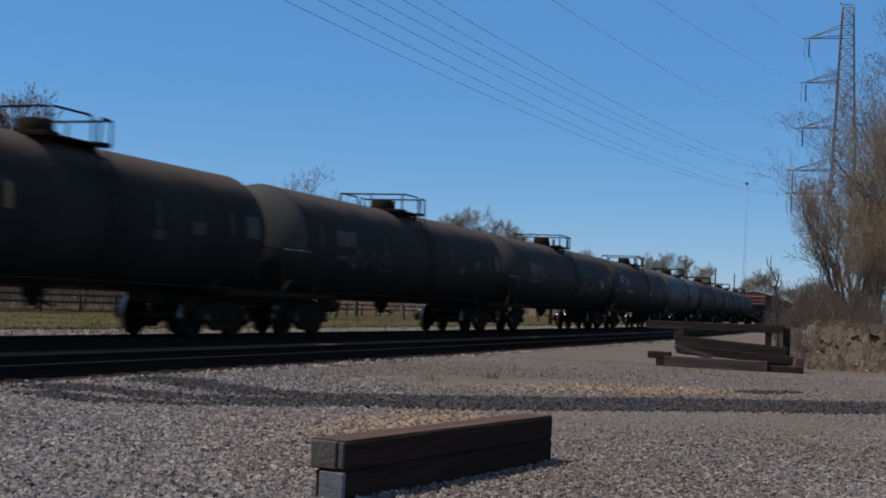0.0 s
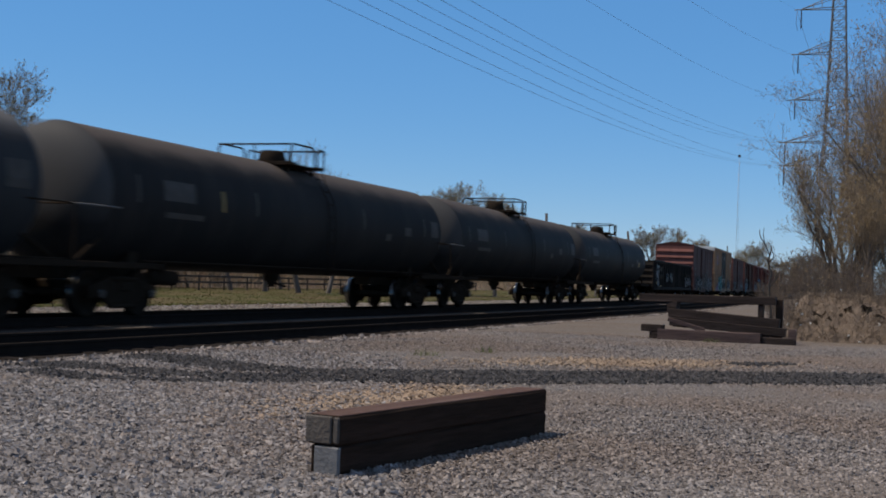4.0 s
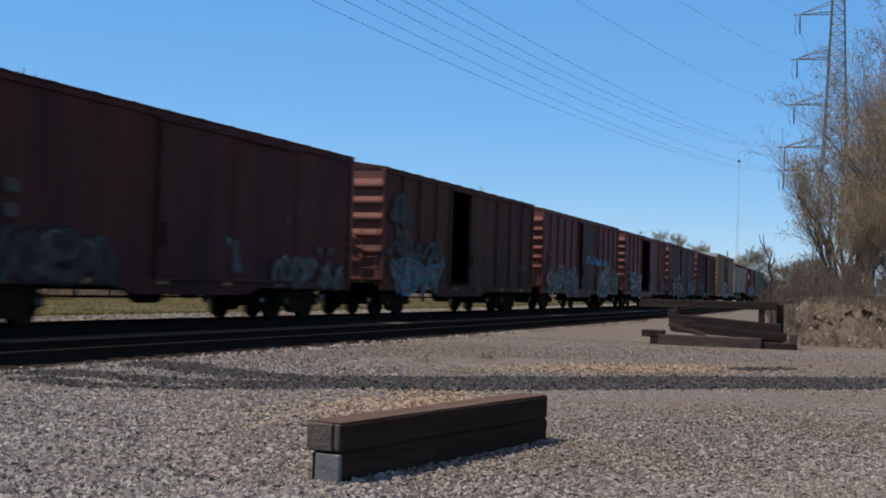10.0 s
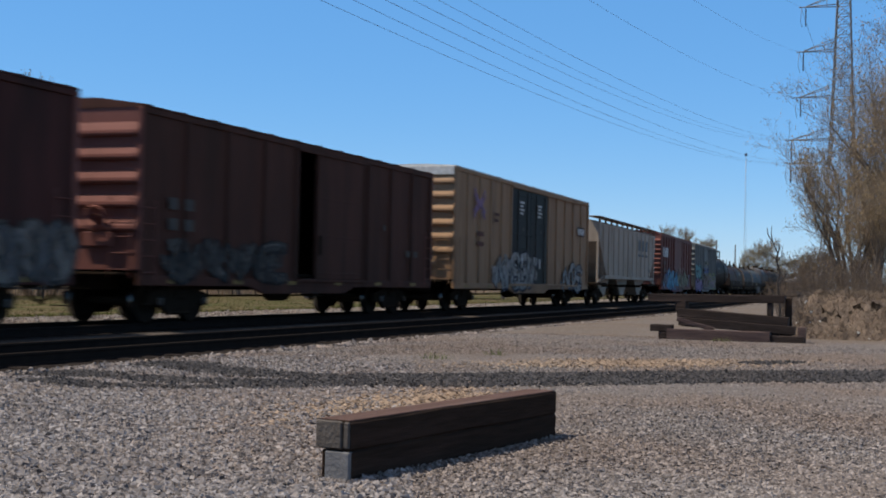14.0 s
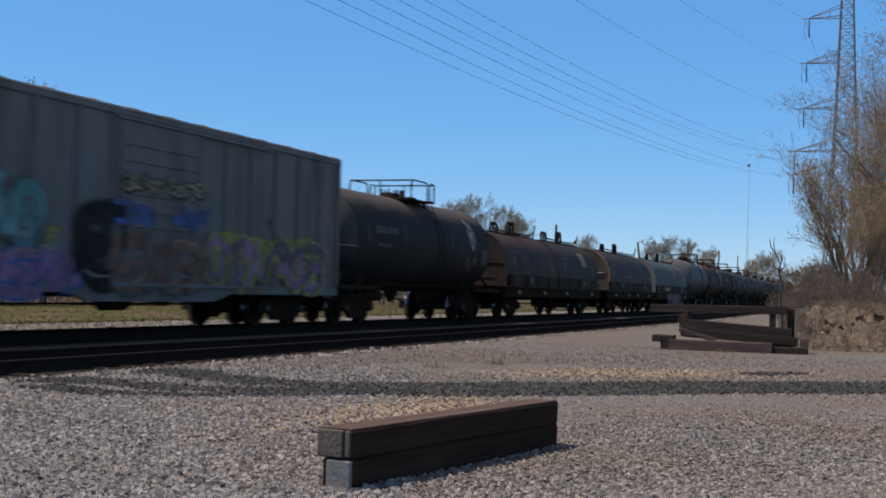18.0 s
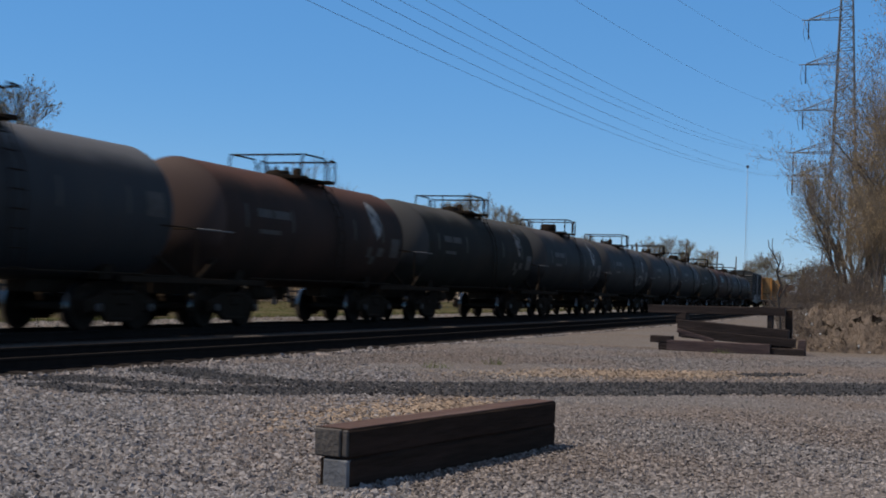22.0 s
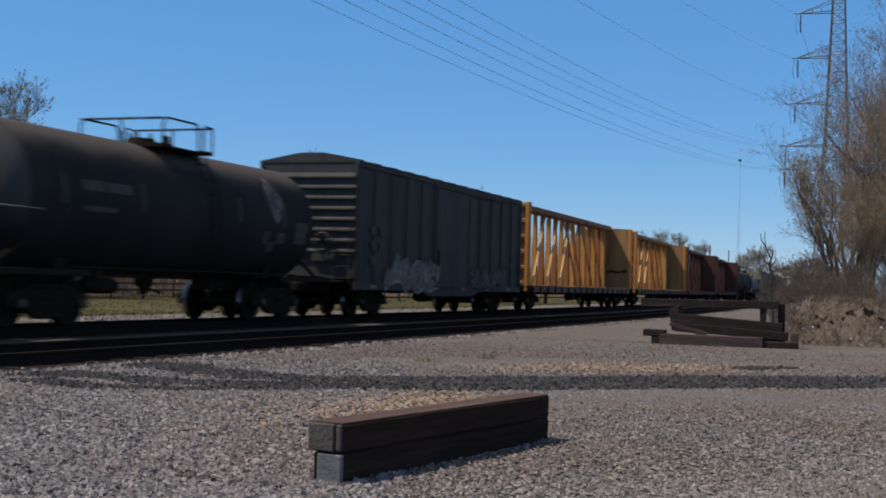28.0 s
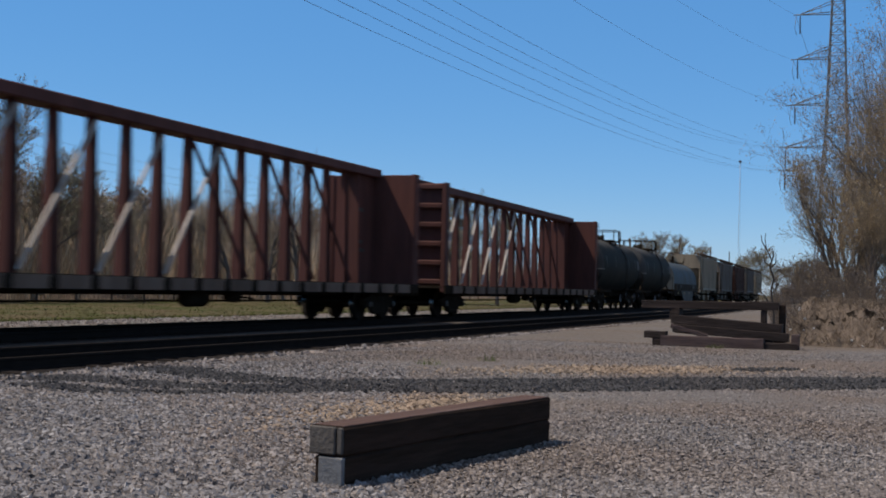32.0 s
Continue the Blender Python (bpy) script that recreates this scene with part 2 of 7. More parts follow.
M["timber"] = mat("creosoted_timber", (0.0442, 0.02967, 0.02247), 0.95, 0, (0.026, 0.01822, 0.01421), 6.0, 0.8, 0.35, 14.0, (7.8, 0.69, 8.7), (0.0806, 0.04968, 0.03915), 1.2, (0.5, 0.85), spec=0.02)
M["old_timber"] = mat("weathered_old_timber", (0.046, 0.035, 0.031), 0.95, 0, (0.024, 0.018, 0.016), 6.0, 0.8, 0.6, 14.0, (6, 0.5, 6), (0.10, 0.072, 0.063), 0.9, (0.45, 0.8), spec=0.1)
# upper face only: the sun on it is put into this paler tone
M["tie_top"] = mat("sunlit_tie_top", (0.14, 0.088, 0.074), 0.9, 0, (0.075, 0.048, 0.041), 6.0, 0.8, 0.5, 14.0, (6, 0.5, 6), (0.19, 0.135, 0.115), 1.4, (0.45, 0.75), spec=0.06)
M["tie_slate"] = mat("slate_grey_end_grain", (0.185, 0.185, 0.190), 0.9, 0, (0.12, 0.12, 0.122), 12.0, 0.7, 0.3, 45.0, dirt=(0.24, 0.235, 0.23), dirt_scale=5, dirt_edge=(0.5, 0.8), spec=0.05)
M["tie_grain"] = mat("grey_brown_end_grain", (0.125, 0.110, 0.098), 0.9, 0, (0.082, 0.072, 0.064), 14.0, 0.8, 0.4, 40.0, dirt=(0.165, 0.145, 0.13), dirt_scale=5, dirt_edge=(0.5, 0.8), spec=0.05)
M["pink_timber"] = mat("weathered_pinkish_timber", (0.105, 0.073, 0.068), 0.9, 0, (0.055, 0.040, 0.038), 6.0, 0.8, 0.6, 14.0, (6, 0.5, 6), (0.15, 0.11, 0.10), 1.0, (0.45, 0.8), spec=0.06)
M["rail_grey"] = mat("worn_grey_hand_rail", (0.20, 0.19, 0.18), 0.7, 0, (0.10, 0.09, 0.08), 6.0, 0.7)
M["trough"] = mat("grimy_brown_trough", (0.052, 0.040, 0.031), 0.8, 0, (0.030, 0.023, 0.018), 2.0, 0.8, dirt=(0.085, 0.060, 0.042), dirt_scale=0.9, dirt_edge=(0.48, 0.65), spec=0.05)
M["old_timber_end"] = mat("old_end_grain", (0.06, 0.045, 0.038), 0.9, 0, (0.03, 0.024, 0.02), 16.0, 0.8, 0.8, 45.0)
M["sleeper"] = mat("track_sleeper", (0.021, 0.0165, 0.0142), 0.95, 0, (0.038, 0.030, 0.026), 5.0, 0.8, 0.5, 20.0, (0.6, 6, 6), spec=0.08)
M["rail"] = mat("rusty_rail", (0.02, 0.0165, 0.0145), 0.9, 0.0, (0.029, 0.0225, 0.019), 4.0, 0.8, spec=0.02)
M["rail_head"] = mat("worn_rail_head", (0.034, 0.028, 0.0235), 0.9, 0.0, (0.026, 0.020, 0.016), 5.0, 0.9, dirt=(0.020, 0.016, 0.013), dirt_scale=0.5, spec=0.03)
M["bark"] = mat("grey_bark", (0.15, 0.13, 0.115), 0.9, 0, (0.075, 0.064, 0.056), 6.0, 0.8, 0.4, 18.0, (1, 1, 0.3))
M["bark_pale"] = mat("pale_bark", (0.13, 0.1, 0.078), 0.9, 0, (0.065, 0.05, 0.04), 6.0, 0.8, 0.4, 18.0, (1, 1, 0.3))
M["twig"] = mat("brown_twig", (0.225, 0.172, 0.128), 0.9, 0, (0.142, 0.108, 0.082), 2.0, 0.8)
M["bud_gold"] = mat("golden_spring_buds", (0.37, 0.26, 0.13), 0.8, 0, (0.25, 0.175, 0.092), 1.2, 0.9, spread=0.35)
M["bud_olive"] = mat("olive_spring_buds", (0.36, 0.31, 0.18), 0.8, 0, (0.26, 0.23, 0.13), 1.2, 0.9, spread=0.35)
M["bud_rust"] = mat("russet_buds", (0.34, 0.235, 0.15), 0.85, 0, (0.24, 0.165, 0.11), 1.2, 0.9, spread=0.3)
M["brush_twig"] = mat("dark_brush_twig", (0.13, 0.098, 0.076), 0.9, 0, (0.075, 0.057, 0.045), 2.0, 0.8)
M["scrub_brown"] = mat("brown_scrub", (0.46, 0.325, 0.215), 0.9, 0, (0.31, 0.22, 0.15), 0.4, 0.9, spread=0.4)
M["scrub_grey"] = mat("grey_scrub", (0.43, 0.345, 0.245), 0.9, 0, (0.31, 0.255, 0.17), 0.4, 0.9, spread=0.4)
M["dead_grass"] = mat("dry_weeds", (0.235, 0.172, 0.118), 0.9, 0, (0.12, 0.088, 0.064), 3.0, 0.9, spread=0.35)
M["green_grass"] = mat("fresh_grass", (0.066, 0.078, 0.017), 0.9, 0, (0.04, 0.052, 0.012), 0.5, 0.9, spread=0.25, spec=0.03)
M["tuft_green"] = mat("tuft_green", (0.10, 0.12, 0.035), 0.85, 0, (0.15, 0.13, 0.06), 4.0, 0.8, spread=0.3)
M["litter"] = mat("white_litter", (0.72, 0.70, 0.66), 0.6, 0, (0.5, 0.48, 0.45), 8.0, 0.6)
M["mound"] = mat("earth_mound", (0.2, 0.148, 0.108), 0.95, 0, (0.12, 0.088, 0.066), 5.0, 0.9, 1.0, 14.0, dirt=(0.095, 0.070, 0.050), dirt_scale=1.6, dirt_edge=(0.45, 0.65))
M["dry_turf"] = mat("dry_turf_blades", (0.1, 0.08, 0.036), 0.9, 0, (0.068, 0.056, 0.024), 0.6, 0.9, spread=0.25, spec=0.03)
M["mast_steel"] = mat("pale_mast_steel", (0.5, 0.52, 0.55), 0.6, 0.1, (0.4, 0.42, 0.44), 1.0, 0.6)
M["galv_steel"] = mat("grey_lattice_steel", (0.19, 0.20, 0.21), 0.65, 0.2, (0.12, 0.125, 0.13), 1.0, 0.6)
M["wire"] = mat("dull_conductor", (0.16, 0.18, 0.21), 0.6, 0.4)
M["insulator"] = mat("dark_insulator", (0.05, 0.04, 0.04), 0.4)
M["pole"] = mat("utility_pole_wood", (0.075, 0.06, 0.05), 0.9, 0, (0.04, 0.032, 0.028), 5.0, 0.7)
M["fence"] = mat("dark_fence_rail", (0.035, 0.032, 0.03), 0.8, 0.1, (0.07, 0.05, 0.04), 3.0, 0.7)
M["far_wall"] = mat("far_tan_wall", (0.2, 0.17, 0.15), 0.8, 0, (0.15, 0.13, 0.12), 0.6, 0.6)
M["far_roof"] = mat("far_pale_roof", (0.45, 0.45, 0.46), 0.7, 0, (0.3, 0.3, 0.31), 0.6, 0.6)
M["far_glass"] = mat("far_window", (0.03, 0.035, 0.04), 0.2)


def stone_material(name, dark, pale, warm):
    """Crushed stone: every piece its own grey, with broad warm and pale drifts."""
    m = bpy.data.materials.new(name)
    m.use_nodes = True
    n, l = m.node_tree.nodes, m.node_tree.links
    b = n["Principled BSDF"]
    b.inputs["Roughness"].default_value = 0.9
    b.inputs["Specular IOR Level"].default_value = 0.25
    geo = n.new("ShaderNodeNewGeometry")
    grey = n.new("ShaderNodeMix")
    grey.data_type = 'RGBA'
    grey.inputs[6].default_value, grey.inputs[7].default_value = (*dark, 1), (*pale, 1)
    l.new(geo.outputs["Random Per Island"], grey.inputs[0])
    drift = n.new("ShaderNodeTexNoise")
    drift.inputs["Scale"].default_value, drift.inputs["Detail"].default_value = 0.35, 5
    l.new(geo.outputs["Position"], drift.inputs["Vector"])
    rng = n.new("ShaderNodeMapRange")
    rng.inputs[1].default_value, rng.inputs[2].default_value, rng.inputs[4].default_value = 0.40, 0.62, 0.75
    l.new(drift.outputs[0], rng.inputs[0])
    mix = n.new("ShaderNodeMix")
    mix.data_type = 'RGBA'
    mix.blend_type = 'MULTIPLY'
    mix.inputs[7].default_value = (*warm, 1)
    l.new(rng.outputs[0], mix.inputs[0])
    l.new(grey.outputs[2], mix.inputs[6])
    l.new(mix.outputs[2], b.inputs["Base Color"])
    return m


def ground_material(name, dark, pale, warm, scale=22.0, bump=1.0):
    m = stone_material(name, dark, pale, warm)
    n, l = m.node_tree.nodes, m.node_tree.links
    n["Principled BSDF"].inputs["Specular IOR Level"].default_value = 0.08
    geo = [x for x in n if x.bl_idname == "ShaderNodeNewGeometry"][0]
    grey = [x for x in n if x.bl_idname == "ShaderNodeMix"][0]
    vo = n.new("ShaderNodeTexVoronoi")
    vo.inputs["Scale"].default_value = scale
    l.new(geo.outputs["Position"], vo.inputs["Vector"])
    sep = n.new("ShaderNodeSeparateColor")
    l.new(vo.outputs["Color"], sep.inputs[0])
    for link in list(grey.inputs[0].links):
        l.remove(link)
    l.new(sep.outputs[0], grey.inputs[0])
    bn = n.new("ShaderNodeBump")
    bn.inputs["Strength"].default_value, bn.inputs["Distance"].default_value = bump, 0.03
    bn.invert = True
    l.new(vo.outputs["Distance"], bn.inputs["Height"])
    l.new(bn.outputs[0], n["Principled BSDF"].inputs["Normal"])
    return m


M["gravel"] = ground_material("gravel_lot", (0.136, 0.119, 0.109), (0.268, 0.237, 0.218), (0.95, 0.82, 0.72), 60.0, 0.8)
M["dirt"] = ground_material("tan_dirt", (0.134, 0.116, 0.103), (0.19, 0.166, 0.148), (0.95, 0.85, 0.75), 30.0, 0.5)
# near bed is dark itself; under the train, shade is put into this colour
M["ballast"] = ground_material("dark_and_shaded_ballast", (0.018, 0.0155, 0.0135), (0.045, 0.0375, 0.0325), (0.9, 0.8, 0.7), 18.0)
M["cess"] = ground_material("pale_ballast", (0.14, 0.128, 0.118), (0.31, 0.29, 0.268), (0.95, 0.88, 0.8), 16.0)
M["turf"] = mat("rough_turf", (0.062, 0.071, 0.024), 0.95, 0, (0.082, 0.08, 0.034), 0.9, 0.9, 0.25, 4.0, dirt=(0.122, 0.09, 0.055), dirt_scale=0.35, dirt_edge=(0.43, 0.58), spec=0.03, coords="Object")
M["stones"] = stone_material("loose_stone", (0.112, 0.099, 0.092), (0.37, 0.33, 0.306), (0.95, 0.82, 0.72))
M["streak_stones"] = stone_material("dark_streak_stone", (0.03, 0.0285, 0.029), (0.1, 0.094, 0.094), (1, 0.95, 0.92))
M["straw"] = stone_material("straw_chaff", (0.22, 0.165, 0.120), (0.43, 0.325, 0.235), (1, 0.95, 0.9))
M["cool_stones"] = stone_material("blue_grey_stone", (0.084, 0.077, 0.076), (0.385, 0.358, 0.347), (0.92, 0.86, 0.82))
M["six_foot"] = ground_material("grey_ballast_between_tracks", (0.055, 0.047, 0.041), (0.122, 0.105, 0.092), (0.95, 0.88, 0.8), 16.0)


# ---- mesh building ----
class Shape:
    """Collects vertices and faces of one mesh; the index m picks the material slot."""

    def __init__(self):
        self.v, self.f, self.mi, self.sm = [], [], [], []

    def add(self, verts, faces, m=0, smooth=False):
        o = len(self.v)
        self.v.extend(verts)
        for f in faces:
            self.f.append([o + i for i in f])
            self.mi.append(m)
            self.sm.append(smooth)
        return self

    def box(self, x0, x1, y0, y1, z0, z1, m=0, b=0.0, at=None):
        """A box, its edges chamfered by b."""
        b = min(b, 0.45 * min(x1 - x0, y1 - y0, z1 - z0))
        if b <= 0:
            vs = [(x, y, z) for x in (x0, x1) for y in (y0, y1) for z in (z0, z1)]
            fs = [(0, 1, 3, 2), (4, 6, 7, 5), (0, 4, 5, 1), (2, 3, 7, 6), (0, 2, 6, 4), (1, 5, 7, 3)]
        else:
            vs, idx = [], {}
            for i, x in enumerate((x0, x1)):
                for j, y in enumerate((y0, y1)):
                    for k, z in enumerate((z0, z1)):
                        dx, dy, dz = (b, -b)[i], (b, -b)[j], (b, -b)[k]
                        for a, p in enumerate(((x, y + dy, z + dz), (x + dx, y, z + dz), (x + dx, y + dy, z))):
                            idx[i, j, k, a] = len(vs)
                            vs.append(p)
            g = idx
            fs = []
            for i in (0, 1):
                q = [g[i, 0, 0, 0], g[i, 0, 1, 0], g[i, 1, 1, 0], g[i, 1, 0, 0]]
                fs.append(q if i == 0 else q[::-1])
                q = [g[0, i, 0, 1], g[1, i, 0, 1], g[1, i, 1, 1], g[0, i, 1, 1]]
                fs.append(q if i == 0 else q[::-1])
                q = [g[0, 0, i, 2], g[0, 1, i, 2], g[1, 1, i, 2], g[1, 0, i, 2]]
                fs.append(q if i == 0 else q[::-1])
            for i in (0, 1):
                for j in (0, 1):
                    fs.append([g[i, j, 0, 0], g[i, j, 1, 0], g[i, j, 1, 1], g[i, j, 0, 1]])
                    fs.append([g[i, 0, j, 0], g[i, 1, j, 0], g[i, 1, j, 2], g[i, 0, j, 2]])
                    fs.append([g[0, i, j, 1], g[1, i, j, 1], g[1, i, j, 2], g[0, i, j, 2]])
                    for k in (0, 1):
                        fs.append([g[i, j, k, 0], g[i, j, k, 1], g[i, j, k, 2]])
        if at is not None:
            vs = [tuple(at @ Vector(p)) for p in vs]
        return self.add(vs, fs, m)

    def tube(self, pts, r, n=6, m=0, r2=None, cap=True):
        """A round bar along points, tapering from r to r2."""
        pts = [Vector(p) for p in pts]
        r2 = r if r2 is None else r2
        rings, vs, fs = len(pts), [], []
        side = None
        for i, p in enumerate(pts):
            d = (pts[min(i + 1, rings - 1)] - pts[max(i - 1, 0)]).normalized()
            if side is None:
                side = d.orthogonal().normalized()
            side = (side - d * side.dot(d)).normalized()
            up = d.cross(side)
            rr = r + (r2 - r) * i / max(1, rings - 1)
            for k in range(n):
                a = 2 * math.pi * k / n
                vs.append(tuple(p + (side * math.cos(a) + up * math.sin(a)) * rr))
        for i in range(rings - 1):
            for k in range(n):
                fs.append((i * n + k, i * n + (k + 1) % n, (i + 1) * n + (k + 1) % n, (i + 1) * n + k))
        self.add(vs, fs, m, True)
        if cap and r > 0.02:
            o = len(self.v) - len(vs)
            for base, rev in ((0, True), ((rings - 1) * n, False)):
                ring = [o + base + k for k in range(n)]
                self.f.append(ring[::-1] if rev else ring)
                self.mi.append(m)
                self.sm.append(False)
        return self

    def turn(self, prof, n, axis="y", c=(0, 0, 0), m=0, smooth=True, close=False, arc=(0.0, 2 * math.pi)):
        """Turns a profile of (along, radius) about an axis; arc in radians from up towards +x."""
        full = abs(arc[1] - arc[0] - 2 * math.pi) < 1e-6
        cols = n if full else n + 1
        vs, fs = [], []
        for s, r in prof:
            for k in range(cols):
                a = arc[0] + (arc[1] - arc[0]) * k / n
                if axis == "y":
                    vs.append((c[0] + r * math.sin(a), c[1] + s, c[2] + r * math.cos(a)))
                elif axis == "x":
                    vs.append((c[0] + s, c[1] + r * math.sin(a), c[2] + r * math.cos(a)))
                else:
                    vs.append((c[0] + r * math.sin(a), c[1] + r * math.cos(a), c[2] + s))
        for i in range(len(prof) - 1):
            for k in range(cols if full else cols - 1):
                k2 = (k + 1) % cols
                fs.append((i * cols + k, (i + 1) * cols + k, (i + 1) * cols + k2, i * cols + k2))
        return self.add(vs, fs, m, smooth)

    def prism(self, poly, axis, a, b, m=0):
        """A polygon in the plane across an axis, drawn out from a to b."""
        def put(p, s):
            return {"x": (s, p[0], p[1]), "y": (p[0], s, p[1]), "z": (p[0], p[1], s)}[axis]
        n = len(poly)
        vs = [put(p, a) for p in poly] + [put(p, b) for p in poly]
        fs = [list(range(n))[::-1], list(range(n, 2 * n))] + [(i, (i + 1) % n, n + (i + 1) % n, n + i) for i in range(n)]
        return self.add(vs, fs, m)

    def mesh(self, name, mats):
        me = bpy.data.meshes.new(name)
        me.from_pydata(self.v, [], self.f)
        for x in mats:
            me.materials.append(x)
        me.polygons.foreach_set("material_index", self.mi)
        me.polygons.foreach_set("use_smooth", self.sm)
        bm = bmesh.new()
        bm.from_mesh(me)
        bmesh.ops.recalc_face_normals(bm, faces=bm.faces)
        bm.to_mesh(me)
        bm.free()
        me.update()
        return me


def as_mats(m):
    return [M[x] for x in ([m] if isinstance(m, str) else m)]


def part(name, shape, material, parent, label="", at=None):
    """One mesh object under a thing or a part; shape may be a Shape or a finished mesh."""
    me = shape.mesh(name, as_mats(material)) if isinstance(shape, Shape) else shape
    ob = new(name, me)
    ob.parent = parent
    if at is not None:
        ob.matrix_basis = at
    if label:
        tagged(ob, label)
    return ob


def thing(name, label, category, group="", shape=None, material=None, at=None, kind=""):
    me = None
    if shape is not None:
        me = shape.mesh(name, as_mats(material)) if isinstance(shape, Shape) else shape
    ob = new(name, me)
    if at is not None:
        ob.matrix_basis = at
    return tagged(ob, label, category, group, kind)


def arrays_mesh(name, verts, faces, mats, smooth=False):
    """A mesh from whole arrays of vertices and of equal-sided faces."""
    me = bpy.data.meshes.new(name)
    k = faces.shape[1]
    me.vertices.add(len(verts))
    me.vertices.foreach_set("co", verts.astype(np.float32).ravel())
    me.loops.add(faces.size)
    me.loops.foreach_set("vertex_index", faces.astype(np.int32).ravel())
    me.polygons.add(len(faces))
    me.polygons.foreach_set("loop_start", np.arange(0, faces.size, k, dtype=np.int32))
    me.polygons.foreach_set("loop_total", np.full(len(faces), k, dtype=np.int32))
    me.polygons.foreach_set("use_smooth", np.full(len(faces), smooth))
    for x in mats:
        me.materials.append(x)
    me.update(calc_edges=True)
    me.validate()
    return me


# ---- ground: one sheet that follows the track out to the horizon ----
def ground_height(u):
    """Height across the line, u metres to the camera's side of the far track's middle."""
    return float(np.interp(u, [-60, -30, -8, -5.2, -3.4, -1.6, -1.3, 1.3, 1.7, 2.05, 2.6, 3.2, 6.3, 7.0, 8.2],
                           [-0.2, -0.25, -0.20, -0.10, -0.06, -0.06, -0.145, -0.145, -0.085, -0.08, -0.11, -0.145, -0.14, -0.05, 0.0]))


def build_ground():
    us = [-3500, -1500, -600, -250, -120, -60, -40, -30, -22, -15, -11, -8, -6.4, -5.2, -4.2, -3.4, -1.6, -1.3, 0, 1.3, 1.7, 2.05, 2.6, 3.4, 4.6, 6.3, 7.0, 8.2,
          10, 12, 14, 16, 20, 28, 45, 90, 250, 800, 3500]
    ys = [-800, -250, -80, -30, -10, 0] + list(range(4, 130, 3)) + [140, 155, 175, 200, 240, 300, 400, 600, 1000, 2000, 4200]
    s = Shape()
    vs = []
    for y in ys:
        for u in us:
            z = ground_height(u)
            if abs(u) < 60:
                z += 0.03 * noise.noise(Vector((u * 0.5, y * 0.35, 3.1))) * (0 if -3 < u < 7 else 1)
            vs.append((FAR_TRACK + bend(y) + u, y, z))
    n = len(us)
    s.v = vs
    for i in range(len(ys) - 1):
        for j in range(n - 1):
            mid = (us[j] + us[j + 1]) / 2
            s.f.append((i * n + j, i * n + j + 1, (i + 1) * n + j + 1, (i + 1) * n + j))
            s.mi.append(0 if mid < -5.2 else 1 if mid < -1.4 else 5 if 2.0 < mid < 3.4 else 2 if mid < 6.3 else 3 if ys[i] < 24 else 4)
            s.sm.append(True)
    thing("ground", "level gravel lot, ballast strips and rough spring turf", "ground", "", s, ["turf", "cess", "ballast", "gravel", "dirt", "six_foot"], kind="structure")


def scatter_stones(name, pts, size, material, label, seed, flat=0.7):
    """Loose stones as one mesh: every stone a squashed, jittered eight-faced lump sunk a little into the ground."""
    rng = np.random.default_rng(seed)
    n = len(pts)
    base = np.array([(1, 0, 0), (-1, 0, 0), (0, 1, 0), (0, -1, 0), (0, 0, 1), (0, 0, -1)], float)
    r = size[0] + (size[1] - size[0]) * rng.random((n, 1, 1)) ** 2.2
    v = base[None] * (0.65 + 0.7 * rng.random((n, 6, 1))) + rng.normal(0, 0.22, (n, 6, 3))
    v[:, :, 2] *= flat
    a = rng.random(n) * 2 * np.pi
    c, q = np.cos(a)[:, None], np.sin(a)[:, None]
    x, y = v[:, :, 0] * c - v[:, :, 1] * q, v[:, :, 0] * q + v[:, :, 1] * c
    tilt = rng.normal(0, 0.5, (n, 1))
    v = np.stack([x, y * np.cos(tilt) - v[:, :, 2] * np.sin(tilt), y * np.sin(tilt) + v[:, :, 2] * np.cos(tilt)], 2) * r
    v += pts[:, None, :]
    v[:, :, 2] += 0.25 * r[:, :, 0]
    tri = np.array([(0, 2, 4), (2, 1, 4), (1, 3, 4), (3, 0, 4), (2, 0, 5), (1, 2, 5), (3, 1, 5), (0, 3, 5)])
    f = (tri[None] + 6 * np.arange(n)[:, None, None]).reshape(-1, 3)
    me = arrays_mesh(name, v.reshape(-1, 3), f, [M[material]])
    return thing(name, label, "gravel", "", me, kind="stuff")


def polar(rng, n, r0, r1, a0, a1):
    """Points on the lot round the origin, thinning out with the distance."""
    d = r0 * (r1 / r0) ** rng.random(n)
    a = np.radians(a0 + (a1 - a0) * rng.random(n))
    return -np.sin(a) * d, np.cos(a) * d


def lot_height(x, y):
    return np.array([ground_height(a - FAR_TRACK - bend(b)) for a, b in zip(x, y)])


# dark stones across the lot: streaks as lines on the ground, with half their width
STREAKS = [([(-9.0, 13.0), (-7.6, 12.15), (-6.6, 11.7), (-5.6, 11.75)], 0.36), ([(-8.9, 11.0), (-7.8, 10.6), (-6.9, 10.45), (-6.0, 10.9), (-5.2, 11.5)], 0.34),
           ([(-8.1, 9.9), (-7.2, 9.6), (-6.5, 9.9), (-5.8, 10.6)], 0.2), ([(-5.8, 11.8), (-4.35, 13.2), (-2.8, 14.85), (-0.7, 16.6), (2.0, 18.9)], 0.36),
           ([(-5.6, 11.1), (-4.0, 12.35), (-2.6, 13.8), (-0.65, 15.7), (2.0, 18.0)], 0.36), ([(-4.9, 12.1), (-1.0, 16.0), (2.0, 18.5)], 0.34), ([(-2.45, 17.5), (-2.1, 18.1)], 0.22)]


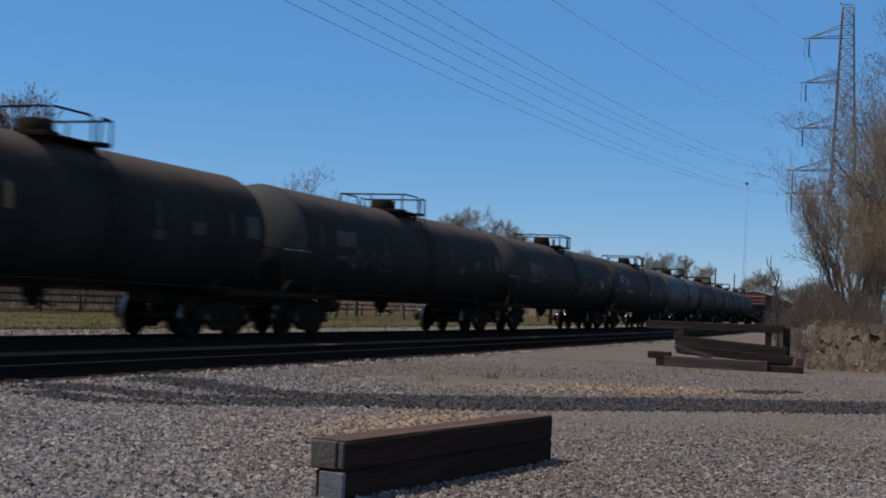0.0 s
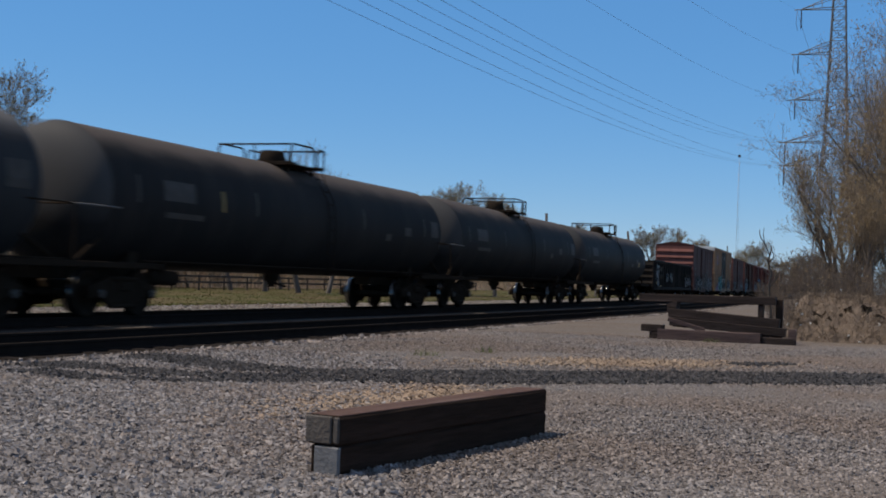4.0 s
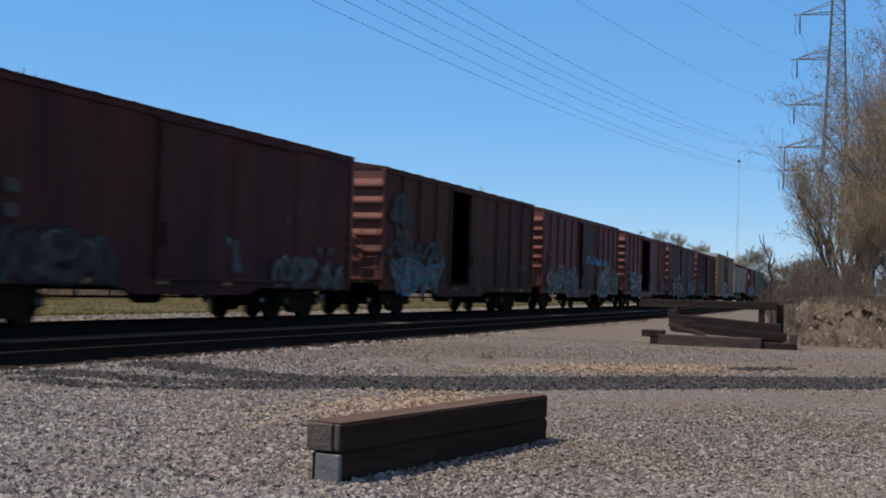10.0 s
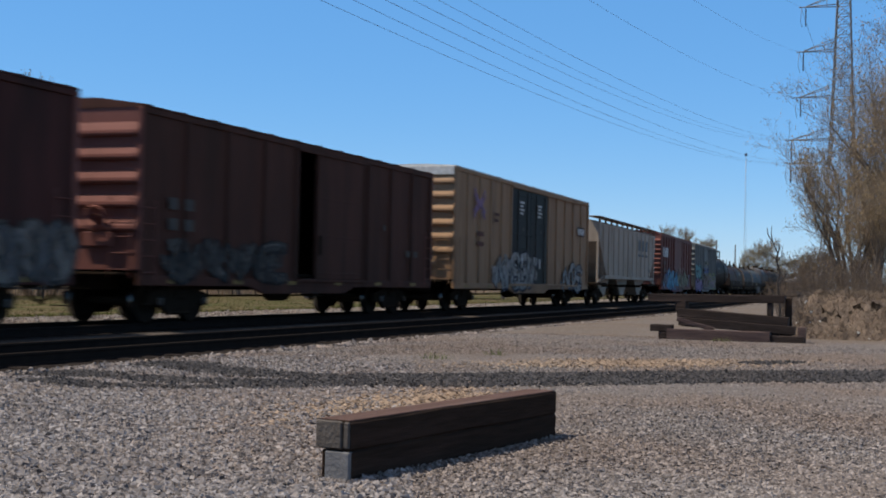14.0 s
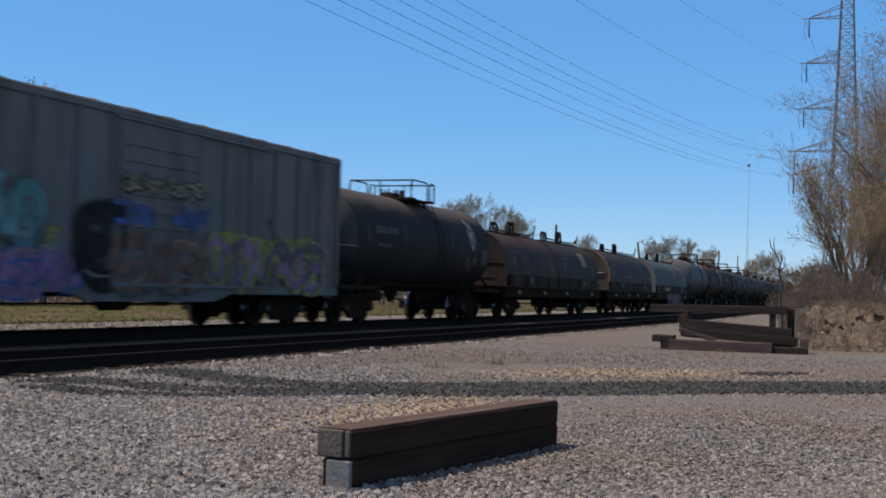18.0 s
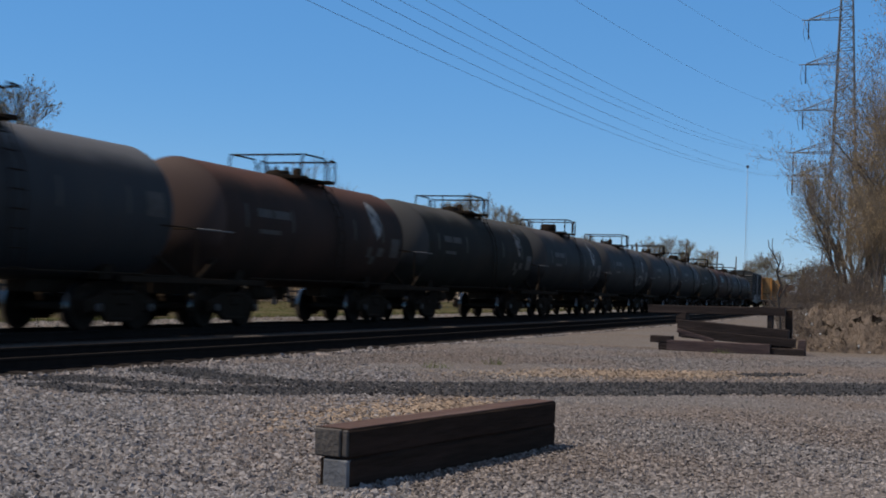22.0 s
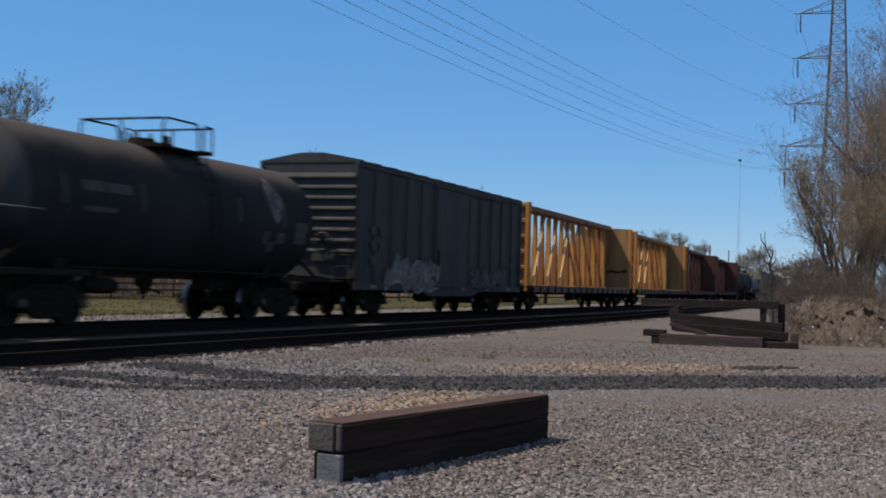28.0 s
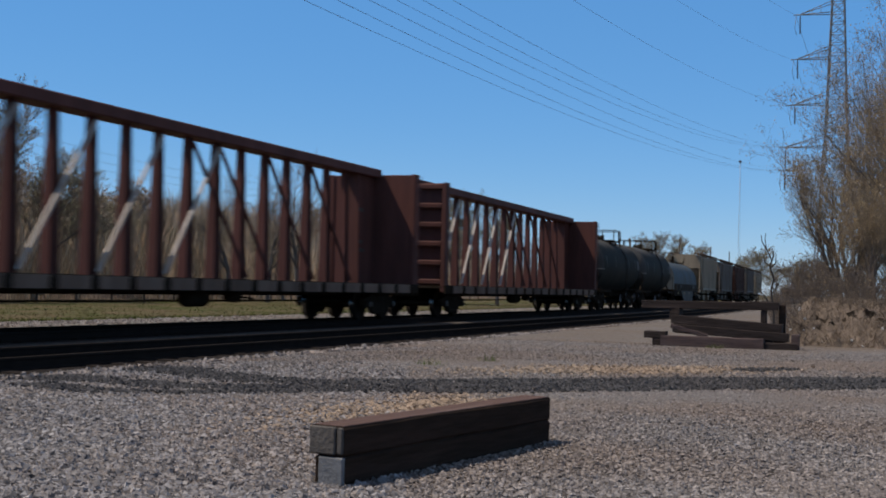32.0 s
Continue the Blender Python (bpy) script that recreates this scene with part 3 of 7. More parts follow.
def on_streak(x, y, rng):
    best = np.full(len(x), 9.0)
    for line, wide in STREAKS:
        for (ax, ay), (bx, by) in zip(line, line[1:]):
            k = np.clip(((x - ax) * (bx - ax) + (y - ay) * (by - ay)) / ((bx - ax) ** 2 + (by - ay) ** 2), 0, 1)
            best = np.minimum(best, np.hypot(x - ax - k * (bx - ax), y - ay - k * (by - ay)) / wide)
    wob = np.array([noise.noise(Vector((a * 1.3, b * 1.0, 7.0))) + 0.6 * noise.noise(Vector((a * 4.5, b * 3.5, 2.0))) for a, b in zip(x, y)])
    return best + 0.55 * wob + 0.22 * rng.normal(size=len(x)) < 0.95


def build_stones():
    rng = np.random.default_rng(4)
    x, y = polar(rng, 165000, 4.3, 26.0, 0.5, 43.0)
    wx, wy = rng.normal(-2.5, 7.0, 34000), rng.normal(9.0, 8.0, 34000)      # thinner, all over the lot
    x, y = np.concatenate([x, wx]), np.concatenate([y, wy])
    keep = (x - FAR_TRACK - np.array([bend(b) for b in y])) > 6.9
    x, y = x[keep], y[keep]
    scatter_stones("loose_gravel", np.stack([x, y, lot_height(x, y)], 1), (0.005, 0.0175), "stones", "grey crushed stone strewn over the lot", 5)
    x, y = polar(rng, 34000, 4.8, 17.0, 23.0, 43.0)
    keep = ((x - FAR_TRACK - np.array([bend(b) for b in y])) > 6.9) & ~on_streak(x, y, rng)
    x, y = x[keep], y[keep]
    scatter_stones("coarse_gravel", np.stack([x, y, lot_height(x, y)], 1), (0.010, 0.026), "cool_stones", "coarser blue-grey crushed stone strewn over part of the lot", 15)
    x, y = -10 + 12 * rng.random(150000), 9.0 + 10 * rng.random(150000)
    keep = on_streak(x, y, rng) & ((x - FAR_TRACK - np.array([bend(b) for b in y])) > 6.6)
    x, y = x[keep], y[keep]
    scatter_stones("dark_streaks", np.stack([x, y, lot_height(x, y) + 0.006], 1), (0.010, 0.028), "streak_stones", "blue-black stones in streaks across the gravel", 6)
    # straw and chips left behind the two timbers, and a thin pinkish drift beyond the streaks
    x = np.concatenate([rng.normal(-4.2, 0.32, 5200), rng.normal(-3.9, 0.8, 5200)])
    y = np.concatenate([9.6 + 0.4 * (x[:5200] + 4.2) + rng.normal(0, 0.75, 5200), 16.4 + 0.8 * (x[5200:] + 3.9) + rng.normal(0, 0.55, 5200)])
    scatter_stones("straw_litter", np.stack([x, y, 0.004 + 0 * x], 1), (0.008, 0.024), "straw", "straw-coloured chips and dead grass lying on the gravel", 7, 0.35)
    # coarse stones along the track beds
    y = 6 * (160 / 6) ** rng.random(15000)
    u = np.concatenate([-5.0 + 2.9 * rng.random(9000), 5.95 + 1.2 * rng.random(6000)])
    z = np.array([ground_height(a) for a in u])
    x = FAR_TRACK + u + np.array([bend(b) for b in y])
    scatter_stones("track_ballast", np.stack([x, y, z], 1), (0.025, 0.05), "stones", "pale ballast stones beside the tracks", 8)


# ---- tracks ----
def rail_shape(offset):
    """A flat-bottomed rail along the line, its worn head apart in material."""
    prof = [(-0.07, -0.17), (0.07, -0.17), (0.07, -0.155), (0.012, -0.13), (0.012, -0.045), (0.036, -0.035), (0.036, -0.004), (0.028, 0.0),
            (-0.028, 0.0), (-0.036, -0.004), (-0.036, -0.035), (-0.012, -0.045), (-0.012, -0.13), (-0.07, -0.155)]
    ys = list(range(-60, 140, 4)) + [150, 175, 200, 250, 320, 420, 600, 900]
    s, n = Shape(), len(prof)
    for y in ys:
        s.v.extend((FAR_TRACK + offset + bend(y) + px, y, RAIL + pz) for px, pz in prof)
    for i in range(len(ys) - 1):
        for k in range(n):
            s.f.append((i * n + k, i * n + (k + 1) % n, (i + 1) * n + (k + 1) % n, (i + 1) * n + k))
            s.mi.append(1 if k == 7 else 0)
            s.sm.append(False)
    return s


def build_tracks():
    for mid, word in ((0.0, "busy"), (NEAR_TRACK - FAR_TRACK, "empty")):
        for side in (-0.755, 0.755):
            thing("rail", "rusty steel rail of the %s track with a worn head" % word, "rail", "rails", rail_shape(mid + side), ["rail", "rail_head"], kind="structure")


# ---- timbers ----
def timber(s, length, wide, high, at, seed):
    """A squared timber with knocked corners, slightly warped; end grain in the second slot."""
    rng = random.Random(seed)
    n = 7
    ring = [(-wide / 2 + 0.012, 0), (wide / 2 - 0.012, 0), (wide / 2, 0.012), (wide / 2, high - 0.014), (wide / 2 - 0.014, high), (-wide / 2 + 0.012, high),
            (-wide / 2, high - 0.012), (-wide / 2, 0.012)]
    vs, fs = [], []
    for i in range(n):
        t = i / (n - 1)
        for x, z in ring:
            vs.append(tuple(at @ Vector((x + rng.uniform(-0.004, 0.004), (t - 0.5) * length, z + rng.uniform(-0.004, 0.004)))))
    for i in range(n - 1):
        for k in range(8):
            fs.append((i * 8 + k, i * 8 + (k + 1) % 8, (i + 1) * 8 + (k + 1) % 8, (i + 1) * 8 + k))
    s.add(vs, fs)
    s.add(vs[:8], [list(range(8))], 1)
    s.add(vs[-8:], [list(range(8))], 1)
    return s


def end_blocks(parent, y, z0, z1, pieces):
    """Split end grain: blocks that stand a little proud of the sawn end, with open cracks between them. pieces: (x0, x1, low, high, proud, material)."""
    for x0, x1, low, high, proud, material in pieces:
        b = Shape()
        b.box(x0, x1, y - proud, y + 0.02, z0 + low, z1 - high, 0, 0.006)
        part("end_grain", b, material, parent, "grey weathered end grain")


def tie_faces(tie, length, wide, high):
    """The upper face of a tie as a thin weathered skin, sunlight put into its paler colour."""
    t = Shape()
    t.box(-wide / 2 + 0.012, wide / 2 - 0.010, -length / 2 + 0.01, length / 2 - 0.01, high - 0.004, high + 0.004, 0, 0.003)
    part("upper_face", t, "tie_top", tie, "weathered pinkish upper face, painted paler as in sun")


def build_timbers():
    mid = pose(-2.725, 7.081, 0.0, 0, 0, -8.6)
    low = timber(Shape(), 2.42, 0.180, 0.152, pose(0, 0, 0), 1)
    tie = thing("railway_tie", "creosoted timber tie with a slate-grey end under another", "railway tie", "loose ties", low, ["timber", "timber"], mid @ pose(0.014, -0.05, 0.0, 0, 0, 0.2))
    end_blocks(tie, -1.21, 0.0, 0.152, [(-0.062, 0.088, 0.004, 0.006, 0.022, "tie_slate"), (-0.086, -0.066, 0.0, 0.003, 0.014, "timber")])
    top = timber(Shape(), 2.42, 0.208, 0.152, pose(0, 0, 0), 2)
    tie = thing("railway_tie", "dark creosoted timber tie with a split grey end", "railway tie", "loose ties", top, ["timber", "timber"], mid @ pose(0.0, -0.055, 0.1515))
    end_blocks(tie, -1.21, 0.0, 0.152, [(-0.100, 0.058, 0.008, 0.004, 0.020, "tie_grain"), (0.066, 0.100, 0.012, 0.006, 0.014, "tie_grain")])
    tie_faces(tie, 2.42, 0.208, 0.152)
    # heap of old ties beside the weeds: length, width, height, then place, turn, lean and coat
    heap = [(1.94, 0.24, 0.20, -4.14, 24.55, 0.0, 90.5, 0.2, "pink_timber"), (0.42, 0.22, 0.135, -5.24, 24.62, 0.14, 88, 0, "old_timber"), (0.22, 0.20, 0.14, -5.17, 24.62, 0.0, 84, 0, "old_timber"),
            (2.20, 0.24, 0.165, -3.86, 24.92, 0.20, 91, 3.2, "old_timber"), (2.12, 0.24, 0.165, -3.94, 24.96, 0.37, 90, 3.4, "old_timber"), (2.05, 0.24, 0.16, -3.96, 25.30, 0.19, 88, 2.4, "timber"),
            (2.10, 0.24, 0.15, -3.90, 25.24, 0.0, 92, 0, "old_timber"), (1.9, 0.24, 0.15, -4.0, 24.95, 0.0, 90, 0, "old_timber"), (0.62, 0.22, 0.13, -2.86, 24.60, 0.0, 89, 0, "old_timber"),
            (0.14, 0.20, 0.30, -2.60, 24.62, 0.0, 92, 0, "pink_timber"), (0.20, 0.20, 0.20, -4.93, 25.02, 0.535, 80, 0, "old_timber"), (0.10, 0.14, 0.24, -3.24, 25.04, 0.49, 86, 0, "old_timber"),
            (0.13, 0.20, 0.84, -2.91, 25.16, 0.0, 93, 0, "timber"), (0.74, 0.05, 0.09, -4.64, 24.80, 0.25, 90, 15, "pink_timber"), (2.64, 0.25, 0.155, -4.28, 25.05, 0.722, 90.4, -0.5, "old_timber")]
    words = {0: "pinkish-brown weathered tie in front of an untidy heap", 9: "upright stub of old tie at the end of the heap", 13: "pale split plank leaning against the old ties", 14: "long weathered timber laid over the heap of ties"}
    for i, (length, wide, high, x, y, z, turn, lean, coat) in enumerate(heap):
        thing("railway_tie", words.get(i, "old dark timber tie in an untidy heap" if length > 1 else "short sawn-off block of old tie in the heap"), "railway tie", "heap of old ties",
              timber(Shape(), length, wide, high, pose(0, 0, 0), 10 + i), [coat, "old_timber_end"], pose(x, y, z, lean, 0, turn))


# ---- plants ----
def limbs(segs, sides):
    """Tapered round pieces between pairs of points: arrays of vertices and of four-sided faces."""
    a = np.array([s[0] for s in segs], float)
    b = np.array([s[1] for s in segs], float)
    ra, rb = np.array([s[2] for s in segs])[:, None, None], np.array([s[3] for s in segs])[:, None, None]
    d = b - a
    d /= np.linalg.norm(d, axis=1, keepdims=True) + 1e-9
    ref = np.where(np.abs(d[:, 2:3]) > 0.9, [[1.0, 0, 0]], [[0, 0, 1.0]])
    e = np.cross(d, ref)
    e /= np.linalg.norm(e, axis=1, keepdims=True)
    g = np.cross(d, e)
    ang = 2 * np.pi * np.arange(sides) / sides
    ring = e[:, None] * np.cos(ang)[None, :, None] + g[:, None] * np.sin(ang)[None, :, None]
    v = np.concatenate([a[:, None] + ring * ra, b[:, None] + ring * rb], 1)
    k = np.arange(sides)
    q = np.stack([k, (k + 1) % sides, sides + (k + 1) % sides, sides + k], 1)
    f = q[None] + 2 * sides * np.arange(len(segs))[:, None, None]
    return v.reshape(-1, 3), f.reshape(-1, 4)


def flakes(pts, size, rng):
    """Small four-cornered leaves and buds turned every way."""
    n = len(pts)
    e = rng.normal(size=(n, 3))
    e /= np.linalg.norm(e, axis=1, keepdims=True)
    g = np.cross(e, rng.normal(size=(n, 3)))
    g /= np.linalg.norm(g, axis=1, keepdims=True)
    r = (size * (0.6 + 0.8 * rng.random(n)))[:, None]
    v = np.stack([pts - e * r, pts + g * r * 0.55, pts + e * r, pts - g * r * 0.55], 1)
    return v.reshape(-1, 3), np.arange(4 * n).reshape(-1, 4)


def slips(segs, rng):
    """The last, finest twigs as slim tapering strips."""
    a, b = np.array([s[0] for s in segs], float), np.array([s[1] for s in segs], float)
    r = np.array([s[2] for s in segs])[:, None]
    e = np.cross(b - a, rng.normal(size=a.shape))
    e /= np.linalg.norm(e, axis=1, keepdims=True) + 1e-9
    v = np.stack([a - e * r, a + e * r, b + e * r * 0.4, b - e * r * 0.4], 1)
    return v.reshape(-1, 3), np.arange(4 * len(segs)).reshape(-1, 4)


def grow(seed, height, stems=1, spread=0.5, levels=4, forks=4, droop=0.0, girth=0.16, first=0.25, thin=0.6, least=0.006, lean_out=0.16):
    """Grows a bare tree. Returns segments by level and points along its last twigs."""
    rng = random.Random(seed)
    segs, tips = [[] for _ in range(levels + 1)], []

    def branch(p, d, length, r, level):
        steps = 4 if level < 2 else 3 if level < levels - 1 else 2 if level < levels else 1
        for i in range(steps):
            q = p + d * (length / steps)
            r2 = r * (0.86 if level < levels else 0.6)
            segs[level].append((tuple(p), tuple(q), r, r2))
            if level == levels:
                for k in range(4):
                    tips.append(tuple(p.lerp(q, (k + rng.random()) / 4)))
            elif i >= (1 if level else max(1, int(first * steps + 0.5))):
                for k in range(forks if level < levels - 1 else forks + 1):
                    out = Vector((rng.gauss(0, 1), rng.gauss(0, 1), rng.gauss(0, 0.6)))
                    out = (out - d * out.dot(d)).normalized()
                    nd = (d * rng.uniform(0.5, 1.0) + out * spread * rng.uniform(0.7, 1.5)).normalized()
                    nd = (nd + Vector((0, 0, 0.18 - droop * level * 0.25))).normalized()
                    branch(q, nd, length * rng.uniform(0.38, thin), max(r2 * 0.5, least), level + 1)
            d = (d + Vector((rng.gauss(0, 0.12), rng.gauss(0, 0.12), 0.05))).normalized()
            p, r = q, r2

    for i in range(stems):
        lean = Vector((rng.gauss(0, lean_out), rng.gauss(0, lean_out), 1)).normalized()
        branch(Vector((rng.gauss(0, 0.25), rng.gauss(0, 0.25), 0)) * (stems > 1), lean, height * rng.uniform(0.6, 0.72), girth / math.sqrt(stems), 0)
    return segs, np.array(tips)


def tree_meshes(name, seed, height, bark, bud, buds, bud_size, jitter=0.12, **kw):
    """Meshes of trunk and limbs, and of twigs with their buds."""
    segs, tips = grow(seed, height, **kw)
    rng = np.random.default_rng(seed)
    top = max(s[1][2] for level in segs for s in level)
    fit = height / top
    thick = [s for level in segs[:2] for s in level]
    fine = [s for level in segs[2:-1] for s in level]
    v, f = limbs(thick, 6)
    trunk = arrays_mesh(name + "_trunk", v * fit, f, [M[bark]], True)
    v, f = limbs(fine, 3)
    twig, q = slips(segs[-1], rng)
    v, f = np.concatenate([v, twig]), np.concatenate([f, q + len(v)])
    pick = tips[rng.integers(0, len(tips), buds)] + rng.normal(0, jitter, (buds, 3))
    v2, f2 = flakes(pick, bud_size / fit, rng)
    me = arrays_mesh(name + "_crown", np.concatenate([v, v2]) * fit, np.concatenate([f, f2 + len(v)]), [M["twig"], M[bud]])
    idx = np.zeros(len(me.polygons), np.int32)
    idx[len(f):] = 1
    me.polygons.foreach_set("material_index", idx)
    return trunk, me


def plant_tree(meshes, label, group, at):
    t = thing("tree", label, "tree", group, at=at)
    part("trunk", meshes[0], None, t)
    part("crown", meshes[1], None, t)
    return t


def bearing(az, dist, z=0.0):
    a = radians(az)
    return -math.sin(a) * dist, math.cos(a) * dist, z


def bank_height(u, y):
    """The overgrown bank that rises beyond the turf and runs out into the distance."""
    k = min(1.0, max(0.0, (-u - 29) / 20))
    k = k * k * (3 - 2 * k)
    return k * (3.0 + 0.018 * max(0.0, y)) * float(np.interp(y, [-20, 20, 150, 230], [0.6, 1, 1, 0])) * (1 + 0.22 * noise.noise(Vector((u * 0.06, y * 0.05, 2.2))))


def build_bank():
    us, ys = [-29 - 2.2 * i for i in range(24)], [-20 + 5.0 * j for j in range(52)]
    s = Shape()
    for y in ys:
        for u in us:
            s.v.append((FAR_TRACK + bend(y) + u, y, ground_height(u) - 0.1 + bank_height(u, y)))
    n = len(us)
    for j in range(len(ys) - 1):
        for i in range(n - 1):
            s.f.append((j * n + i, (j + 1) * n + i, (j + 1) * n + i + 1, j * n + i + 1))
            s.mi.append(0)
            s.sm.append(True)
    thing("bank", "brown overgrown bank beyond the turf", "bank", "", s, "mound", kind="structure")


def build_trees():
    big = [tree_meshes("cottonwood", s, h, "bark_pale", "bud_gold", n, 0.029, 0.17, stems=k, spread=0.52, levels=5, forks=2, girth=0.30, thin=0.66, least=0.006, first=0.2, lean_out=0.07) for s, h, n, k in ((21, 9.6, 11000, 3), (22, 11.0, 13000, 3), (24, 7.6, 10000, 3))]
    lab = "tall spring tree with pale stems and golden buds beside the track"
    for az, dist, k, sc, rot in ((4.45, 46, 2, 0.95, 0), (0.2, 53, 0, 1.15, 100), (3.1, 53, 2, 1.08, 210), (1.7, 45, 2, 1.1, 310), (3.6, 52, 0, 0.86, 80), (2.3, 50, 1, 1.02, 140), (0.7, 47, 1, 1.12, 200), (1.3, 58, 1, 1.25, 250), (-0.9, 50, 0, 1.15, 60), (-2.8, 56, 1, 1.1, 300), (3.8, 43, 2, 0.62, 160), (3.0, 42, 2, 0.66, 260), (1.9, 43, 0, 0.6, 30)):
        x, y, z = bearing(az, dist)
        plant_tree(big[k], lab, "trees by the weed mound", pose(x, y, z - 0.05, 0, 0, rot) @ Matrix.Diagonal((sc * 0.8, sc * 0.8, sc, 1)))
    bare = [tree_meshes("bare_tree", s, h, "bark", b, n, 0.035, 0.09, spread=sp, levels=5, forks=fk, girth=0.22, thin=th, least=0.009, first=0.2) for s, h, b, n, sp, th, fk in
            ((31, 8.5, "bud_olive", 7500, 0.50, 0.60, 3), (35, 8.0, "bud_rust", 300, 0.52, 0.68, 2), (33, 7.5, "bud_olive", 8500, 0.58, 0.58, 3))]
    rows = [(41.5, 72, 0, 1.40, 10), (43.4, 66, 2, 1.30, 50), (39.4, 74, 2, 1.20, 120), (37.6, 78, 2, 1.0, 200), (30.9, 84, 1, 1.08, 0), (29.4, 82, 1, 1.10, 100), (27.9, 80, 1, 1.22, 40), (26.6, 84, 1, 1.08, 220), (32.8, 90, 2, 0.8, 30),
            (22.4, 96, 2, 1.12, 90), (20.9, 92, 2, 1.14, 10), (19.1, 98, 0, 0.98, 130), (17.4, 110, 1, 0.75, 10), (16.0, 118, 2, 0.95, 70), (14.6, 126, 2, 0.80, 270),
            (12.4, 190, 0, 1.25, 40), (11.2, 190, 2, 1.4, 160), (9.9, 205, 2, 1.15, 300), (8.6, 240, 2, 1.2, 90), (7.7, 250, 0, 1.3, 10), (6.9, 230, 2, 1.0, 210), (6.0, 210, 2, 1.0, 10), (5.2, 190, 0, 0.9, 10),
            (47.5, 66, 2, 1.2, 0), (24.6, 100, 0, 0.72, 33), (34.6, 90, 0, 0.74, 77), (36.0, 86, 2, 0.72, 150), (31.8, 96, 0, 0.72, 250), (28.7, 96, 2, 0.80, 320), (25.6, 92, 2, 0.76, 60), (23.5, 90, 0, 0.78, 170)]
    words = ("leafing spring tree with thin branches behind the line", "bare spreading tree without leaves behind the line", "rounded olive-budded tree behind the line")
    for az, dist, k, sc, rot in rows:
        x, y, z = bearing(az, dist)
        plant_tree(bare[k], words[k], "trees beyond the track", pose(x, y, bank_height(x - FAR_TRACK - bend(y), y) - 0.3, 0, 0, rot) @ Matrix.Diagonal((sc, sc, sc, 1)))


def tile(verts, faces, places):
    """Copies of one set of arrays at (x, y, z, scale, turn) as a single set."""
    vs, fs = [], []
    for i, (x, y, z, sc, a) in enumerate(places):
        c, s = math.cos(a), math.sin(a)
        w = verts * sc
        vs.append(np.stack([w[:, 0] * c - w[:, 1] * s + x, w[:, 0] * s + w[:, 1] * c + y, w[:, 2] + z], 1))
        fs.append(faces + i * len(verts))
    return np.concatenate(vs), np.concatenate(fs)


def build_thicket():
    rng = random.Random(8)
    nr = np.random.default_rng(8)
    wood, leaf = [], []
    for k in range(3):
        segs, tips = grow(40 + k, 4.6, stems=5, spread=0.55, levels=3, forks=2, girth=0.13, thin=0.55, least=0.014)
        flat = [s for level in segs for s in level]
        wood.append(limbs(flat, 3))
        leaf.append(flakes(tips[nr.integers(0, len(tips), 1100)] + nr.normal(0, 0.2, (1100, 3)), 0.085, nr))
    for which, src, material, label in ((0, wood, "twig", "tangled bare brown scrub along the far bank"), (1, leaf, "bud_rust", "russet buds and dead leaves in the scrub")):
        rng.seed(5)
        vs, fs, base = [], [], 0
        for k in range(3):
            places = []
            for i in range(26):
                y = 12 * (260 / 12) ** ((i + rng.random()) / 26)
                u = -27 - 30 * rng.random() ** 1.4 - 0.10 * y
                places.append((FAR_TRACK + u + bend(y), y, bank_height(u, y) - 0.3, rng.uniform(0.75, 1.3), rng.uniform(0, 6.28)))
            v, f = tile(*src[k], places)
            vs.append(v)
            fs.append(f + base)
            base += len(v)
        thing("scrub" if which == 0 else "scrub_leaves", label, "scrub", "", arrays_mesh("scrub", np.concatenate(vs), np.concatenate(fs), [M[material]]), kind="stuff")


def build_scrub_mass():
    """The crowd of thin stems that fills the far bank, taller towards its back."""
    rng = np.random.default_rng(17)
    n = 190000
    y = 12 * (260 / 12) ** rng.random(n)
    u = -27.5 - 24 * rng.random(n)
    x = FAR_TRACK + u + np.array([bend(b) for b in y])
    crest = 4.1 + 1.5 * np.array([noise.noise(Vector((a * 0.10, b * 0.06, 1.0))) + 0.5 * noise.noise(Vector((a * 0.33, b * 0.2, 4.0))) for a, b in zip(x, y)])
    z = -0.3 + np.maximum(0.0, crest - 1.0) * rng.random(n) + np.array([bank_height(a, b) for a, b in zip(u, y)])
    v, f = blades(x, y, z, rng, 1.35, 0.024, 0.28)
    half = len(f) // 2
    thing("scrub_stems", "dense brown leafless stems on the far bank", "scrub", "", arrays_mesh("scrub_stems", v[:half * 4], f[:half], [M["scrub_brown"]]), kind="stuff")
    thing("bramble_stems", "greyish dead bramble on the far bank", "scrub", "", arrays_mesh("bramble_stems", v[half * 4:], f[half:] - half * 4, [M["scrub_grey"]]), kind="stuff")


def blades(x, y, z, rng, tall, wide, lean=0.35):
    """Grass blades as thin four-cornered strips."""
    n = len(x)
    a = rng.random(n) * 2 * np.pi
    h = tall * (0.5 + rng.random(n))
    e = np.stack([np.cos(a), np.sin(a), 0 * a], 1) * wide
    p = np.stack([x, y, z], 1)
    top = p + np.stack([rng.normal(0, lean, n) * h, rng.normal(0, lean, n) * h, h], 1)
    v = np.stack([p - e, p + e, top + e * 0.3, top - e * 0.3], 1)
    return v.reshape(-1, 3), np.arange(4 * n).reshape(-1, 4)


